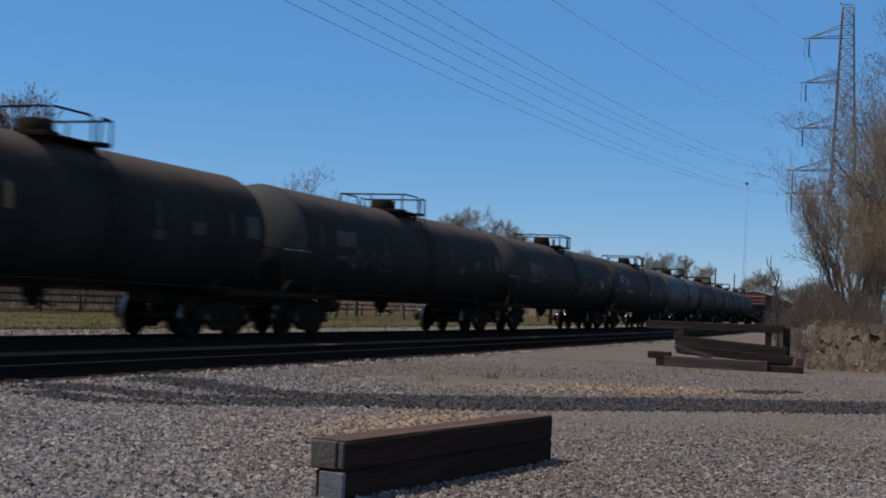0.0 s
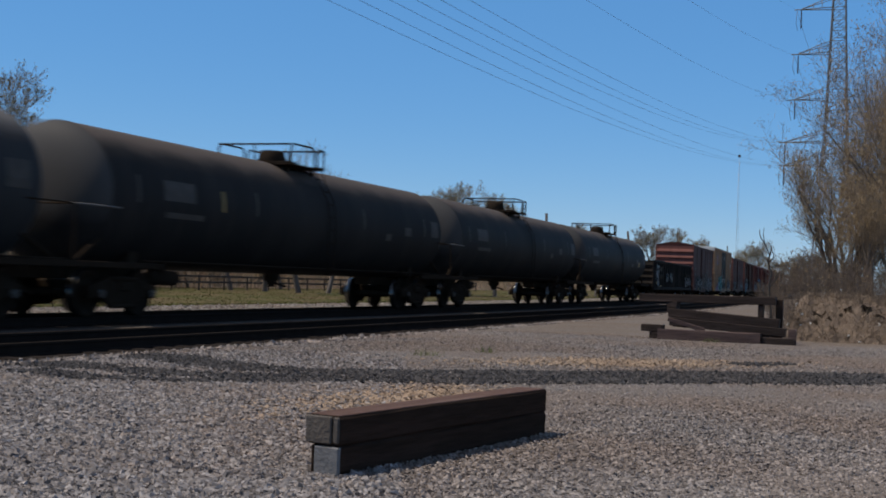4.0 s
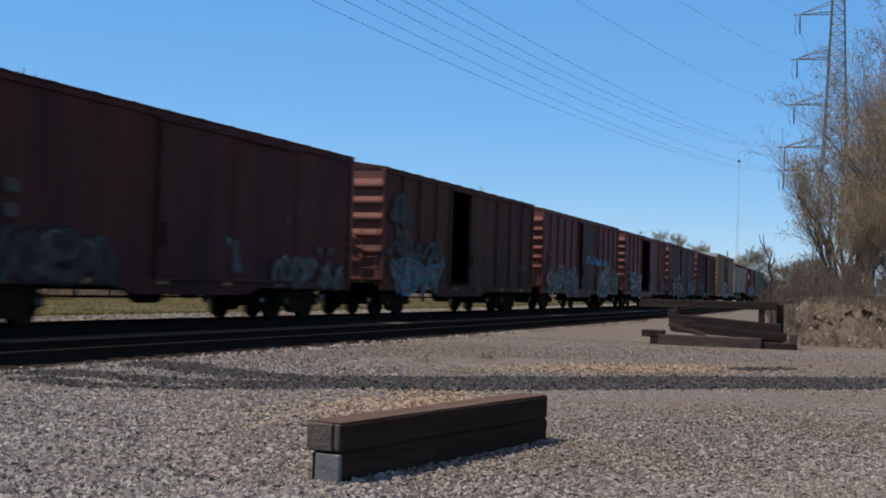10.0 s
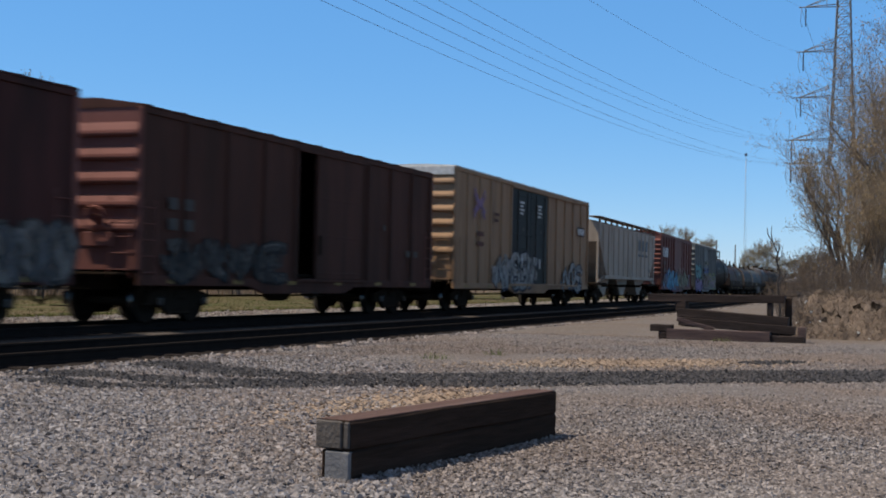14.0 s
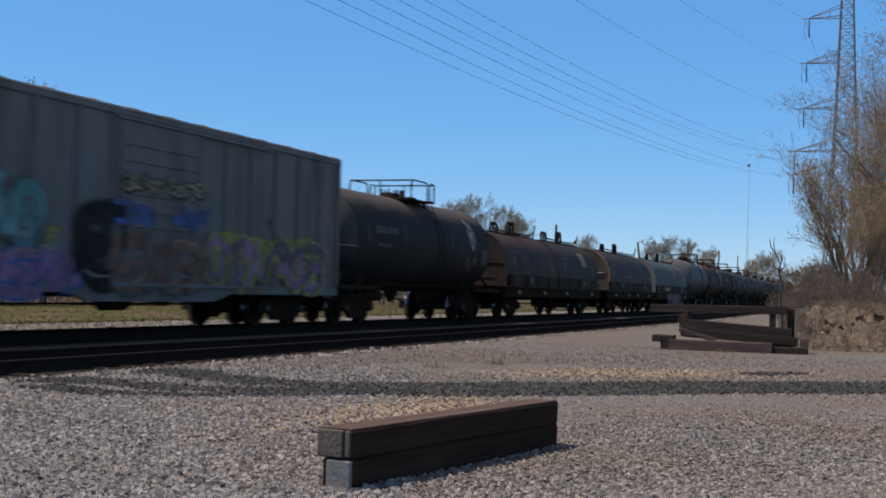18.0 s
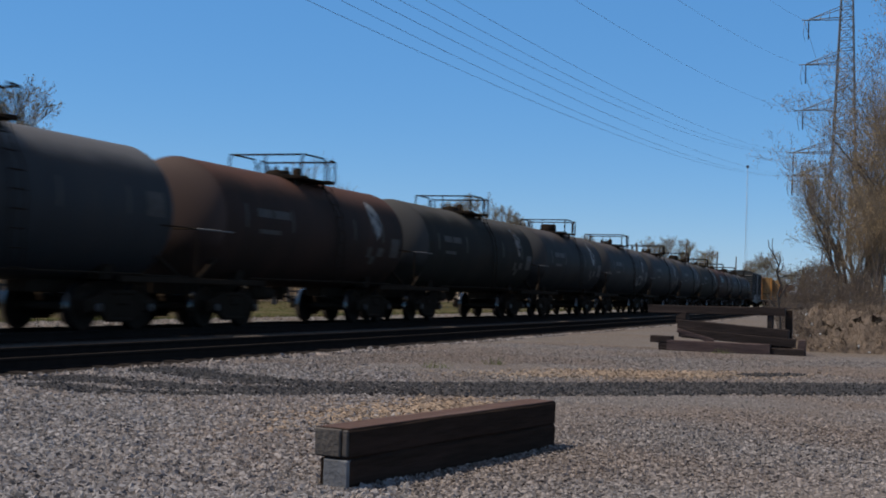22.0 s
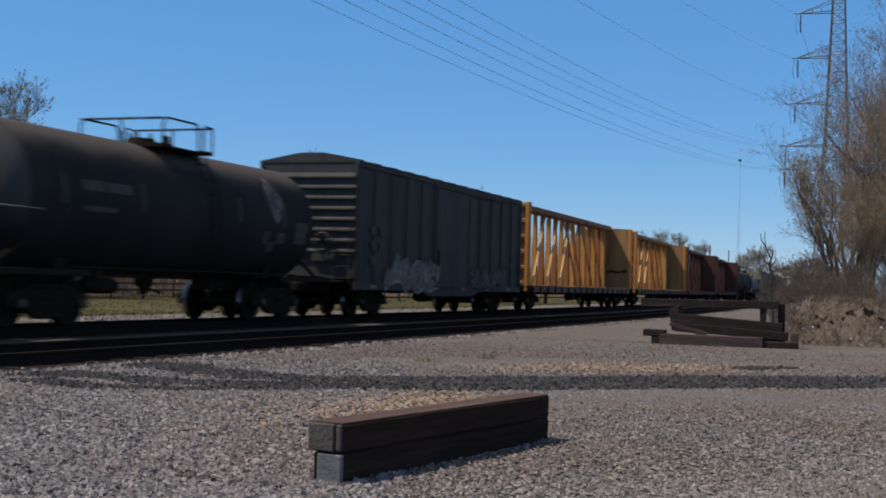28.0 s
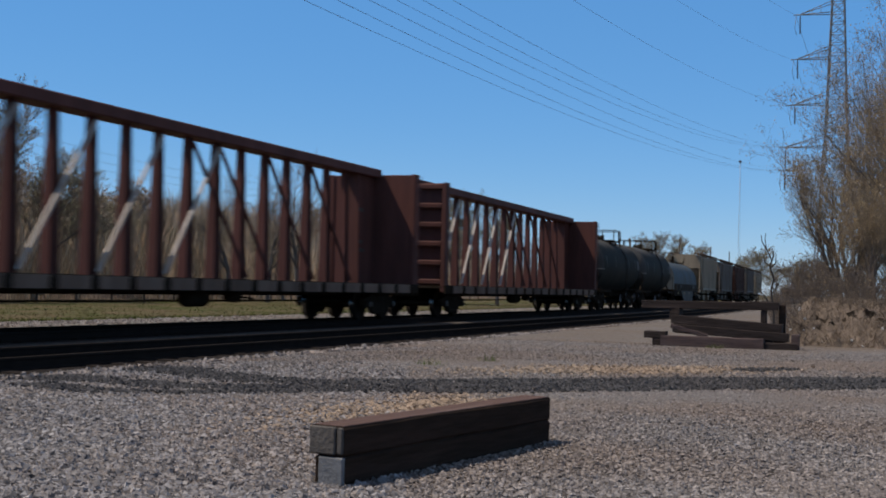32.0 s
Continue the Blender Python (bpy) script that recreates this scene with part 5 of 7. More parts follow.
def under_gear(car, half, z=0.95):
    s = Shape()
    s.box(-0.28, 0.28, -half, half, 0.68, z + 0.05, 0, 0.02)
    for y in np.arange(-half + 2.8, half - 2.7, 1.6):
        s.box(-1.3, 1.3, y - 0.06, y + 0.06, z - 0.12, z + 0.02)
    part("center_sill", s, "frame", car)
    s = Shape()
    s.turn([(-0.5, 0.0), (-0.48, 0.14), (-0.38, 0.2), (0.38, 0.2), (0.48, 0.14), (0.5, 0.0)], 12, "y", (0.7, -0.7, 0.62))
    part("brake_reservoir", s, "frame", car)
    s = Shape()
    s.turn([(-0.22, 0.0), (-0.22, 0.13), (0.2, 0.15), (0.2, 0.0)], 10, "y", (0.75, 0.9, 0.66))
    s.tube([(0.75, 1.1, 0.66), (0.6, 2.2, 0.6)], 0.025, 6)
    s.tube([(0.5, -half + 2.6, 0.55), (0.5, half - 2.6, 0.55)], 0.022, 6)
    part("brake_cylinder", s, "frame", car)


def ladder(parent, material, face, at_a, at_b, z0, z1, rungs, axis="y"):
    """A side ladder (axis y: rungs run along the car) or end ladder (axis x), standing out from the face."""
    s = Shape()

    def p(a, z, o=0.07):
        return (face + o, a, z) if axis == "y" else (a, face + o, z)
    sign = 1 if face > 0 else -1
    for a in (at_a, at_b):
        s.tube([p(a, z0, sign * 0.06), p(a, z1, sign * 0.06)], 0.012, 5)
    for k in range(rungs):
        z = z0 + (z1 - z0) * (k + 0.5) / rungs
        s.tube([p(at_a, z, sign * 0.06), p(at_b, z, sign * 0.06)], 0.010, 5)
    return part("ladder", s, material, parent)


def flat_map(x):
    return lambda p, q, h: (x + h, p, q)


def drum_map(radius, zc):
    """Wraps along (p) and height (q) on the near side of a lying drum."""
    return lambda p, q, h: ((radius + h) * math.cos(max(-1.5, min(1.5, (q - zc) / radius))), p, zc + (radius + h) * math.sin(max(-1.5, min(1.5, (q - zc) / radius))))


def patch(s, where, p0, p1, q0, q1, h=0.005, m=0, skew=0.0, cols=1, rows=3):
    vs, fs = [], []
    for j in range(rows + 1):
        for i in range(cols + 1):
            q = q0 + (q1 - q0) * j / rows
            p = p0 + (p1 - p0) * i / cols + skew * j / rows
            vs.append(where(p, q, h))
    n = cols + 1
    for j in range(rows):
        for i in range(cols):
            fs.append((j * n + i, j * n + i + 1, (j + 1) * n + i + 1, (j + 1) * n + i))
    return s.add(vs, fs, m)


def stroke(s, where, a, b, width, h, m):
    """A painted stroke between two points of the side."""
    d = Vector((b[0] - a[0], b[1] - a[1]))
    n = Vector((-d.y, d.x)).normalized() * width / 2
    e = d.normalized() * width * 0.35
    vs, fs = [], []
    for i in range(4):
        t = i / 3
        c = Vector(a) - e + (d + 2 * e) * t
        for k in (-1, 1):
            vs.append(where(c.x + n.x * k, c.y + n.y * k, h))
    for i in range(3):
        fs.append((2 * i, 2 * i + 1, 2 * i + 3, 2 * i + 2))
    s.add(vs, fs, m)


def blob(s, where, c, size, lean, rng, h, m):
    """A fat rounded sprayed patch with an uneven rim."""
    n = 11
    vs = [where(c[0], c[1], h)]
    for k in range(n):
        a = 2 * math.pi * k / n
        x, z = math.cos(a), math.sin(a)
        r = (abs(x) ** 3.2 + abs(z) ** 3.2) ** (-1 / 3.2) * rng.uniform(0.7, 1.1)
        vs.append(where(c[0] + (x * r * size[0] + lean * z * r * size[1]) / 2, c[1] + z * r * size[1] / 2, h))
    s.add(vs, [(0, 1 + k, 1 + (k + 1) % n) for k in range(n)], m)


def ribbon(s, where, pts, width, h, m):
    """A sprayed line of even width along points of the side."""
    n = len(pts)
    vs = []
    for i in range(n):
        d = Vector(pts[min(i + 1, n - 1)]) - Vector(pts[max(i - 1, 0)])
        d = d.normalized() if d.length > 1e-6 else Vector((1, 0))
        e = d * width * (0.3 if i == n - 1 else -0.3 if i == 0 else 0.0)
        w = width / 2 * (0.82 if i in (0, n - 1) else 1.0)
        for k in (-1, 1):
            vs.append(where(pts[i][0] + e.x - d.y * w * k, pts[i][1] + e.y + d.x * w * k, h))
    s.add(vs, [(2 * i, 2 * i + 1, 2 * i + 3, 2 * i + 2) for i in range(n - 1)], m)


def arc(cx, cy, rx, ry, a0, a1):
    return [(cx + rx * math.cos(radians(a0 + (a1 - a0) * k / 8)), cy + ry * math.sin(radians(a0 + (a1 - a0) * k / 8))) for k in range(9)]


# skeletons of sprayed shapes in a unit square: hooks, bowls, combs and arches
SHAPES = [[arc(0.2, 0.72, 0.6, 0.26, 110, -80), arc(0.2, 0.24, 0.7, 0.26, 80, -120)],
          [arc(0.1, 0.9, 0.8, 0.75, -10, -80), arc(0.6, 0.3, 0.35, 0.28, 120, -140)],
          [[(0.02, 0), (0.22, 0.55), (0.55, 1), (0.68, 0.5), (1.05, 0.1)], arc(0.5, 0.2, 0.3, 0.2, 150, 20)],
          [arc(0.5, 0.74, 0.42, 0.24, 0, 250), arc(0.5, 0.28, 0.44, 0.26, 100, -150)],
          [arc(0.0, 0.0, 0.55, 0.95, 85, 5), arc(0.95, 1.0, 0.5, 0.9, 190, 265)],
          [arc(0.5, 0.5, 0.42, 0.46, -60, 260), [(0.35, 0.2), (0.62, 0.8)]],
          [[(0.0, 0.75), (0.25, 1.0), (0.35, 0.4), (0.6, 0.1), (0.75, 0.6), (1.05, 0.85)]],
          [arc(0.3, 0.55, 0.3, 0.42, 30, 330), arc(0.75, 0.4, 0.3, 0.4, 200, -60)]]


def graffiti(parent, where, p0, p1, q0, q1, fill, outline, letters, seed, base=0.008, cloud=None):
    """Sprayed rounded shapes that spell nothing: a thin cloud of colour, a rim, a filling in two tones and paler flecks."""
    rng = random.Random(seed)
    s = Shape()
    h = base
    pale = "ice" if fill in ("sky", "teal", "ice", "aqua", "slate") else "cream" if fill in ("lime", "rose", "violet", "olive", "clay") else "silver"
    mats = ["spray_" + outline, "spray_" + fill, "spray_" + (cloud or fill), "spray_" + pale, "spray_navy"]
    w, hh = (p1 - p0) / letters, q1 - q0
    if cloud:
        for i in range(letters * 3):
            h += 0.0002
            blob(s, where, (p0 + (p1 - p0) * (i + 0.5 + rng.uniform(-0.4, 0.4)) / (letters * 3), q0 + hh * rng.uniform(0.3, 0.65)), (w * rng.uniform(0.45, 0.8), hh * rng.uniform(0.4, 0.85)), rng.uniform(-0.3, 0.3), rng, h, 2)
    signs = []
    for i in range(letters):
        flip, turn, lean = rng.random() < 0.5, rng.random() < 0.5, rng.uniform(-0.1, 0.25)
        wide, tall = w * rng.uniform(0.95, 1.3), hh * rng.uniform(0.8, 1.0)
        x, low = p0 + w * i + (w - wide) / 2, q0 + hh * rng.uniform(0, 0.1)
        lines = []
        for line in rng.choice(SHAPES):
            lines.append([(x + wide * ((1 - a) if flip else a) + lean * w * (1 - c if turn else c), low + tall * ((1 - c) if turn else c) * rng.uniform(0.96, 1.02)) for a, c in line])
        signs.append(lines)
    thick = max(0.05, min(w * 0.30, hh * 0.24))
    rim = max(0.05, 0.09 * hh)
    for lines in signs:
        for line in lines:
            h += 0.00015
            ribbon(s, where, [(a + rim * 0.5, c - rim * 0.4) for a, c in line], thick + rim, h, 0)
    for lines in signs:
        for line in lines:
            h += 0.00015
            ribbon(s, where, line, thick + rim, h, 0)
    for k, lines in enumerate(signs):
        for line in lines:
            h += 0.00015
            ribbon(s, where, line, thick, h, 1)
            if cloud and len(line) > 3:
                h += 0.00015
                ribbon(s, where, line[len(line) // 2:], thick * 0.92, h, 2)
        h += 0.00015
        line = lines[0]
        ribbon(s, where, [(a - thick * 0.22, c + thick * 0.2) for a, c in line[:max(2, len(line) // 2)]], thick * 0.18, h, 3)
    tagged(part("graffiti", s, mats, parent, "weathered %s sprayed shapes" % fill), "weathered %s sprayed shapes" % fill, kind="stuff")


def stencils(parent, where, rows, material="white", label="white stencilled lines"):
    """Lines of small lettering as bars: (p0, p1, q, height)."""
    for p0, p1, q, hgt in rows:
        s = Shape()
        patch(s, where, p0, p1, q, q + hgt, 0.006)
        part("stencil", s, material, parent, label)


def ribbed_end(half_w, z0, z1, ribs, top, depth=0.07):
    """End wall with horizontal half-round corrugations; the outside faces -y."""
    prof = [(0.0, z0)]
    foot = z0
    if top - z0 > 2.5:                       # boxcar ends: plain at the foot, fewer and bolder bars above
        foot, ribs, depth = z0 + 0.2 * (z1 - z0), max(5, round(ribs * 0.75)), 0.11
    step = (z1 - foot) / ribs
    for k in range(ribs):
        a = foot + step * k
        for t, d in ((0.34, 0.0), (0.40, 0.8), (0.48, 1.0), (0.60, 0.95), (0.80, 0.45), (0.96, 0.0)):
            prof.append((-depth * d, a + step * t))
    prof += [(0.0, z1), (0.0, top), (0.06, top), (0.06, z0)]
    s = Shape()
    n = len(prof)
    vs = [(x, y, z) for x in (-half_w, half_w) for y, z in prof]
    fs = [(i, (i + 1) % n, n + (i + 1) % n, n + i) for i in range(n)]
    s.add(vs, fs)
    s.f.append(list(range(n)))
    s.f.append(list(range(2 * n - 1, n - 1, -1)))
    s.mi += [0, 0]
    s.sm += [False, False]
    for sx in (-1, 1):
        s.box(sx * half_w - 0.05, sx * half_w + 0.05, -0.05, 0.08, z0, top, 0, 0.015)
    return s


def boxcar(front, rear, label, colour, eave=4.25, peak=4.50, sill=0.78, posts=12, door=(-1.5, 1.5), door_kind="slide", door_mat=None, ribs=9,
           roof=None, end_mat=None, top_band=None, tags=(), marks=True, logo=None, smooth=False, amber=True):
    car, mid, length = start_car("boxcar", label, front, rear, "boxcar")
    hl, hw = length / 2, 1.50
    door_mat, roof, end_mat = door_mat or colour, roof or colour, end_mat or colour
    skin = 1.45
    rib = 0.022 if smooth else 0.062
    stile = Shape()
    stile.prism([(skin, -0.085), (skin + rib, -0.06), (skin + rib, 0.06), (skin, 0.085)], "z", sill + 0.14, eave - 0.04)
    stile = stile.mesh("post", as_mats(colour))
    # near side in two panels either side of the doorway, far side whole
    for name, a, b in (("side_panel", -hl, door[0]), ("side_panel", door[1], hl)):
        s = Shape()
        s.box(skin - 0.04, skin, a, b, sill + 0.1, eave, 0)
        panel = part(name, s, colour, car)
        n = max(2, round(posts * (b - a) / length))
        for k in range(n + 1):
            y = min(max(a + (b - a) * k / n, a + 0.1), b - 0.1)
            part("post", stile, None, panel, at=pose(0, y, 0))
    s = Shape()
    s.box(-skin, -skin + 0.04, -hl, hl, sill + 0.1, eave)
    part("far_side", s, colour, car)
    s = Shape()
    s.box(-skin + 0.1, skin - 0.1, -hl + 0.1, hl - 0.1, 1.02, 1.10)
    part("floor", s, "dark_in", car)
    s = Shape()
    s.box(skin - 0.05, skin + 0.055, -hl, hl, sill, sill + 0.2, 0, 0.012)
    s.box(-skin - 0.055, -skin + 0.05, -hl, hl, sill, sill + 0.2, 0, 0.012)
    dm = (door[0] + door[1]) / 2
    s.prism([(dm - 2.9, sill + 0.02), (dm - 2.2, sill - 0.16), (dm + 2.2, sill - 0.16), (dm + 2.9, sill + 0.02)], "x", skin - 0.04, skin + 0.05)
    part("side_sill", s, colour, car)
    s = Shape()
    s.box(skin - 0.05, skin + 0.05, -hl, hl, eave - 0.09, eave + 0.03, 0, 0.012)
    s.box(-skin - 0.05, -skin + 0.05, -hl, hl, eave - 0.09, eave + 0.03, 0, 0.012)
    part("top_chord", s, colour, car)
    # roof with raised cross ribs
    s = Shape()
    w = skin + 0.06
    s.prism([(-w, eave + 0.03), (w, eave + 0.03), (w, eave + 0.07), (0.35, peak), (-0.35, peak), (-w, eave + 0.07)], "y", -hl, hl)
    n, lip = 13, 0.015 if smooth else 0.035 if logo == "stripes" or roof == "charcoal" else 0.022
    for k in range(n):
        y = -hl + 0.25 + (length - 0.5) * k / (n - 1)
        s.prism([(0.01 - w, eave + 0.06), (-0.35, peak - 0.01), (0.35, peak - 0.01), (w - 0.01, eave + 0.06), (w - 0.01, eave + 0.07 + lip), (0.35, peak + lip), (-0.35, peak + lip), (0.01 - w, eave + 0.07 + lip)], "y", y - 0.06, y + 0.06)
    part("roof", s, roof, car)
    # ends
    for sy in (-1, 1):
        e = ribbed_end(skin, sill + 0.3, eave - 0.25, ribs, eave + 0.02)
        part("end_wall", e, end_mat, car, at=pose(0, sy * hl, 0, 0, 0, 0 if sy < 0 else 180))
        s = Shape()
        s.prism([(-w, eave + 0.02), (w, eave + 0.02), (w, eave + 0.07), (0.35, peak), (-0.35, peak), (-w, eave + 0.07)], "y", sy * hl - 0.02, sy * hl + 0.02)
        part("gable", s, top_band or roof, car)
    if top_band:
        s = Shape()
        s.box(-skin, skin, -hl - 0.085, -hl + 0.02, eave - 0.24, eave + 0.05, 0, 0.01)
        part("end_band", s, top_band, car, "white band across the top of the end")
    # doors
    zd0, zd1 = sill + 0.2, eave - 0.14
    if door_kind == "double":
        for a, b in ((door[0], dm), (dm, door[1])):
            s = Shape()
            s.box(skin - 0.06, skin + 0.03, a + 0.02, b - 0.02, zd0, zd1, 0, 0.015)
            d = part("door", s, door_mat, car, "dark sliding plug door")
            for z in np.arange(zd0 + 0.35, zd1 - 0.2, 0.5):
                r = Shape()
                r.box(skin + 0.028, skin + 0.05, a + 0.1, b - 0.1, z, z + 0.06, 0, 0.008)
                part("rib", r, door_mat, d)
            for q in (0.25, 0.75):
                r = Shape()
                y = a + (b - a) * q
                r.tube([(skin + 0.075, y, zd0 + 0.05), (skin + 0.075, y, zd1 - 0.1)], 0.02, 6)
                part("lock_rod", r, "frame", d)
            r = Shape()
            y = (a + b) / 2
            r.box(skin + 0.05, skin + 0.10, y - 0.05, y + 0.05, zd0 + 0.6, zd0 + 1.0, 0, 0.01)
            part("door_handle", r, "white", d, "white door handle")
            stencils(car, flat_map(skin + 0.052), [(y - 0.28, y + 0.28 - 0.12 * (k % 2), zd1 - 0.55 - 0.14 * k, 0.08) for k in range(4)])
            stencils(car, flat_map(skin + 0.052), [(y + 0.1, y + 0.3, zd1 - 1.6, 0.14)], "ghost_white", "worn stencil")
    else:
        shift = door_kind == "open"
        a, b = (door[1] - 0.05, min(hl - 0.3, door[1] + 2.9)) if shift else door
        s = Shape()
        s.box(skin + 0.015, skin + 0.06, a, b, zd0, zd1, 0, 0.012)
        rows, proud = (9, 0.085) if colour == "blue_box" else (3, 0.064)      # deep corrugation, or flat sheets with low seams
        d = part("door", s, door_mat, car, "sliding door%s" % (" pushed open" if shift else ""))
        for y in (a + 0.04, b - 0.04):
            s = Shape()
            s.box(skin + 0.058, skin + 0.09, y - 0.04, y + 0.04, zd0, zd1, 0, 0.01)
            part("stile", s, door_mat, d)
        for k in range(rows):
            z = zd0 + 0.12 + (zd1 - zd0 - 0.3) * k / rows
            r = Shape()
            r.box(skin + 0.055, skin + proud, a + 0.09, b - 0.09, z, z + (0.16 if rows > 3 else 0.05), 0, 0.02)
            part("rib", r, door_mat, d)
        r = Shape()
        r.box(skin + 0.09, skin + 0.13, a + 0.12, a + 0.2, zd0 + 0.6, zd0 + 1.1, 0, 0.01)
        part("door_handle", r, "frame", d)
    s = Shape()
    ext = (door[1] - door[0])
    for z0, z1 in ((sill + 0.12, sill + 0.2), (eave - 0.16, eave - 0.10)):
        s = Shape()
        s.box(skin + 0.05, skin + 0.11, door[0] - 0.1, min(hl - 0.2, door[1] + max(ext, 3.0)), z0, z1, 0, 0.01)
        part("door_track", s, colour, car)
    # ladders, brake wheel, steps
    for a in (-hl + 0.06, hl - 0.56):
        ladder(car, end_mat, skin, a, a + 0.46, sill + 0.1, sill + 1.7, 5)
    ladder(car, end_mat, -hl - 0.03, 0.85, 1.33, sill + 0.15, sill + 1.75, 5, "x")
    s = Shape()
    s.turn([(0, 0.24), (0.03, 0.27), (0.06, 0.24)], 14, "y", (0.55, -hl - 0.22, sill + 1.3))
    s.turn([(0, 0.09), (0.16, 0.09)], 8, "y", (0.55, -hl - 0.18, sill + 1.3))
    s.box(0.2, 0.9, -hl - 0.1, -hl - 0.02, sill + 0.75, sill + 1.05, 0, 0.02)
    part("brake_wheel", s, end_mat, car)
    s = Shape()
    s.box(-1.2, 1.2, -hl - 0.32, -hl, 0.98, 1.03, 0, 0.01)
    part("end_platform", s, "frame", car)
    for y in (-hl + 0.1, hl - 0.5):
        s = Shape()
        s.tube([(skin + 0.02, y, sill), (skin + 0.02, y, 0.42), (skin + 0.02, y + 0.4, 0.42), (skin + 0.02, y + 0.4, sill)], 0.018, 5)
        part("stirrup_step", s, "frame", car)
    where = flat_map(skin + 0.064 if colour != "blue_box" else skin + 0.086)
    if marks:
        y = -hl + 0.95
        stencils(car, where, [(y, y + 0.34, sill + 1.55 - 0.42 * k, 0.24) for k in range(3)] + [(y + 0.6, y + 0.95, sill + 1.55 - 0.42 * k, 0.24) for k in range(2)], "ghost_white", "worn data panels")
        stencils(car, where, [(hl - 2.1, hl - 1.8, sill + 0.9, 0.18), (hl - 1.5, hl - 1.2, sill + 0.9, 0.18), (hl - 3.8, hl - 3.65, sill + 1.6, 0.16)], "ghost_white", "worn data panels")
    if amber:
        stencils(car, flat_map(skin + 0.055), [(y, y + 0.42, sill + 0.05, 0.09) for y in np.arange(-hl + 1.0, hl - 1.2, 2.6)], "conspicuity", "yellow reflective strips")
    for t in tags:
        p0, p1, q0, q1, fill, outline, letters, seed = t[:8]
        graffiti(car, where, -hl + p0 * length, -hl + p1 * length, sill + q0, sill + q1, fill, outline, letters, seed, cloud=t[8] if len(t) > 8 else None)
    if logo == "cross":
        c, z = -hl + 0.145 * length - 0.25, sill + 2.92
        for d in (1, -1):
            s = Shape()
            stroke(s, where, (c - 0.56 * d, z - 0.46), (c + 0.56 * d, z + 0.46), 0.17, 0.0066 + 0.0006 * d, 0)
            part("emblem_bar", s, "logo_blue" if front < 300 else "spray_violet", car, "crossed blue bar of a painted emblem")
            s = Shape()
            stroke(s, where, (c + 0.60 * d, z - 0.27), (c + 0.16 * d, z), 0.15, 0.0078, 0)
            stroke(s, where, (c + 0.60 * d, z + 0.27), (c + 0.16 * d, z), 0.15, 0.0082, 0)
            part("emblem_chevron", s, "logo_red" if front < 300 else "spray_violet", car, "red chevron inside a painted emblem")
        stencils(car, where, [(c + 1.7, c + 2.3, z - 0.3, 0.10), (c + 1.7, c + 2.2, z - 0.52, 0.10), (c - 0.2, c + 0.5, z - 1.1, 0.16), (c - 0.2, c + 0.5, z - 1.45, 0.16)], "oxide", "faded brown lettering bars")
        c = hl - 1.7
        stencils(car, where, [(c - 0.55, c + 0.75, sill + 2.38, 0.42)], "spray_navy", "dark panel")
        stencils(car, flat_map(skin + 0.068), [(c - 0.48 + 0.3 * k, c - 0.26 + 0.3 * k, sill + 2.45, 0.28) for k in range(4)], "white", "pale block letters as bars")
    if logo == "stripes":
        a, z, h = -hl + 0.35, sill + 2.08, 0.006
        for k in range(6):
            s = Shape()
            patch(s, where, a + 0.05 * k, a + 1.05 + 0.10 * k, z + 0.53 - 0.105 * k, z + 0.59 - 0.105 * k, h)
            part("emblem_stripe", s, "white", car, "white stripe of a painted emblem")
        for x0 in (1.22, 1.92):                  # two slanted blocks beside the stripes
            s = Shape()
            patch(s, where, a + x0, a + x0 + 0.54, z, z + 0.59, h, skew=0.12)
            part("emblem_block", s, "white", car, "white slanted block of a painted emblem")
    under_gear(car, hl - 0.1)
    add_couplers(car, hl - 0.05)
    add_trucks(car, mid, (-hl + 2.15, hl - 2.15))
    return car


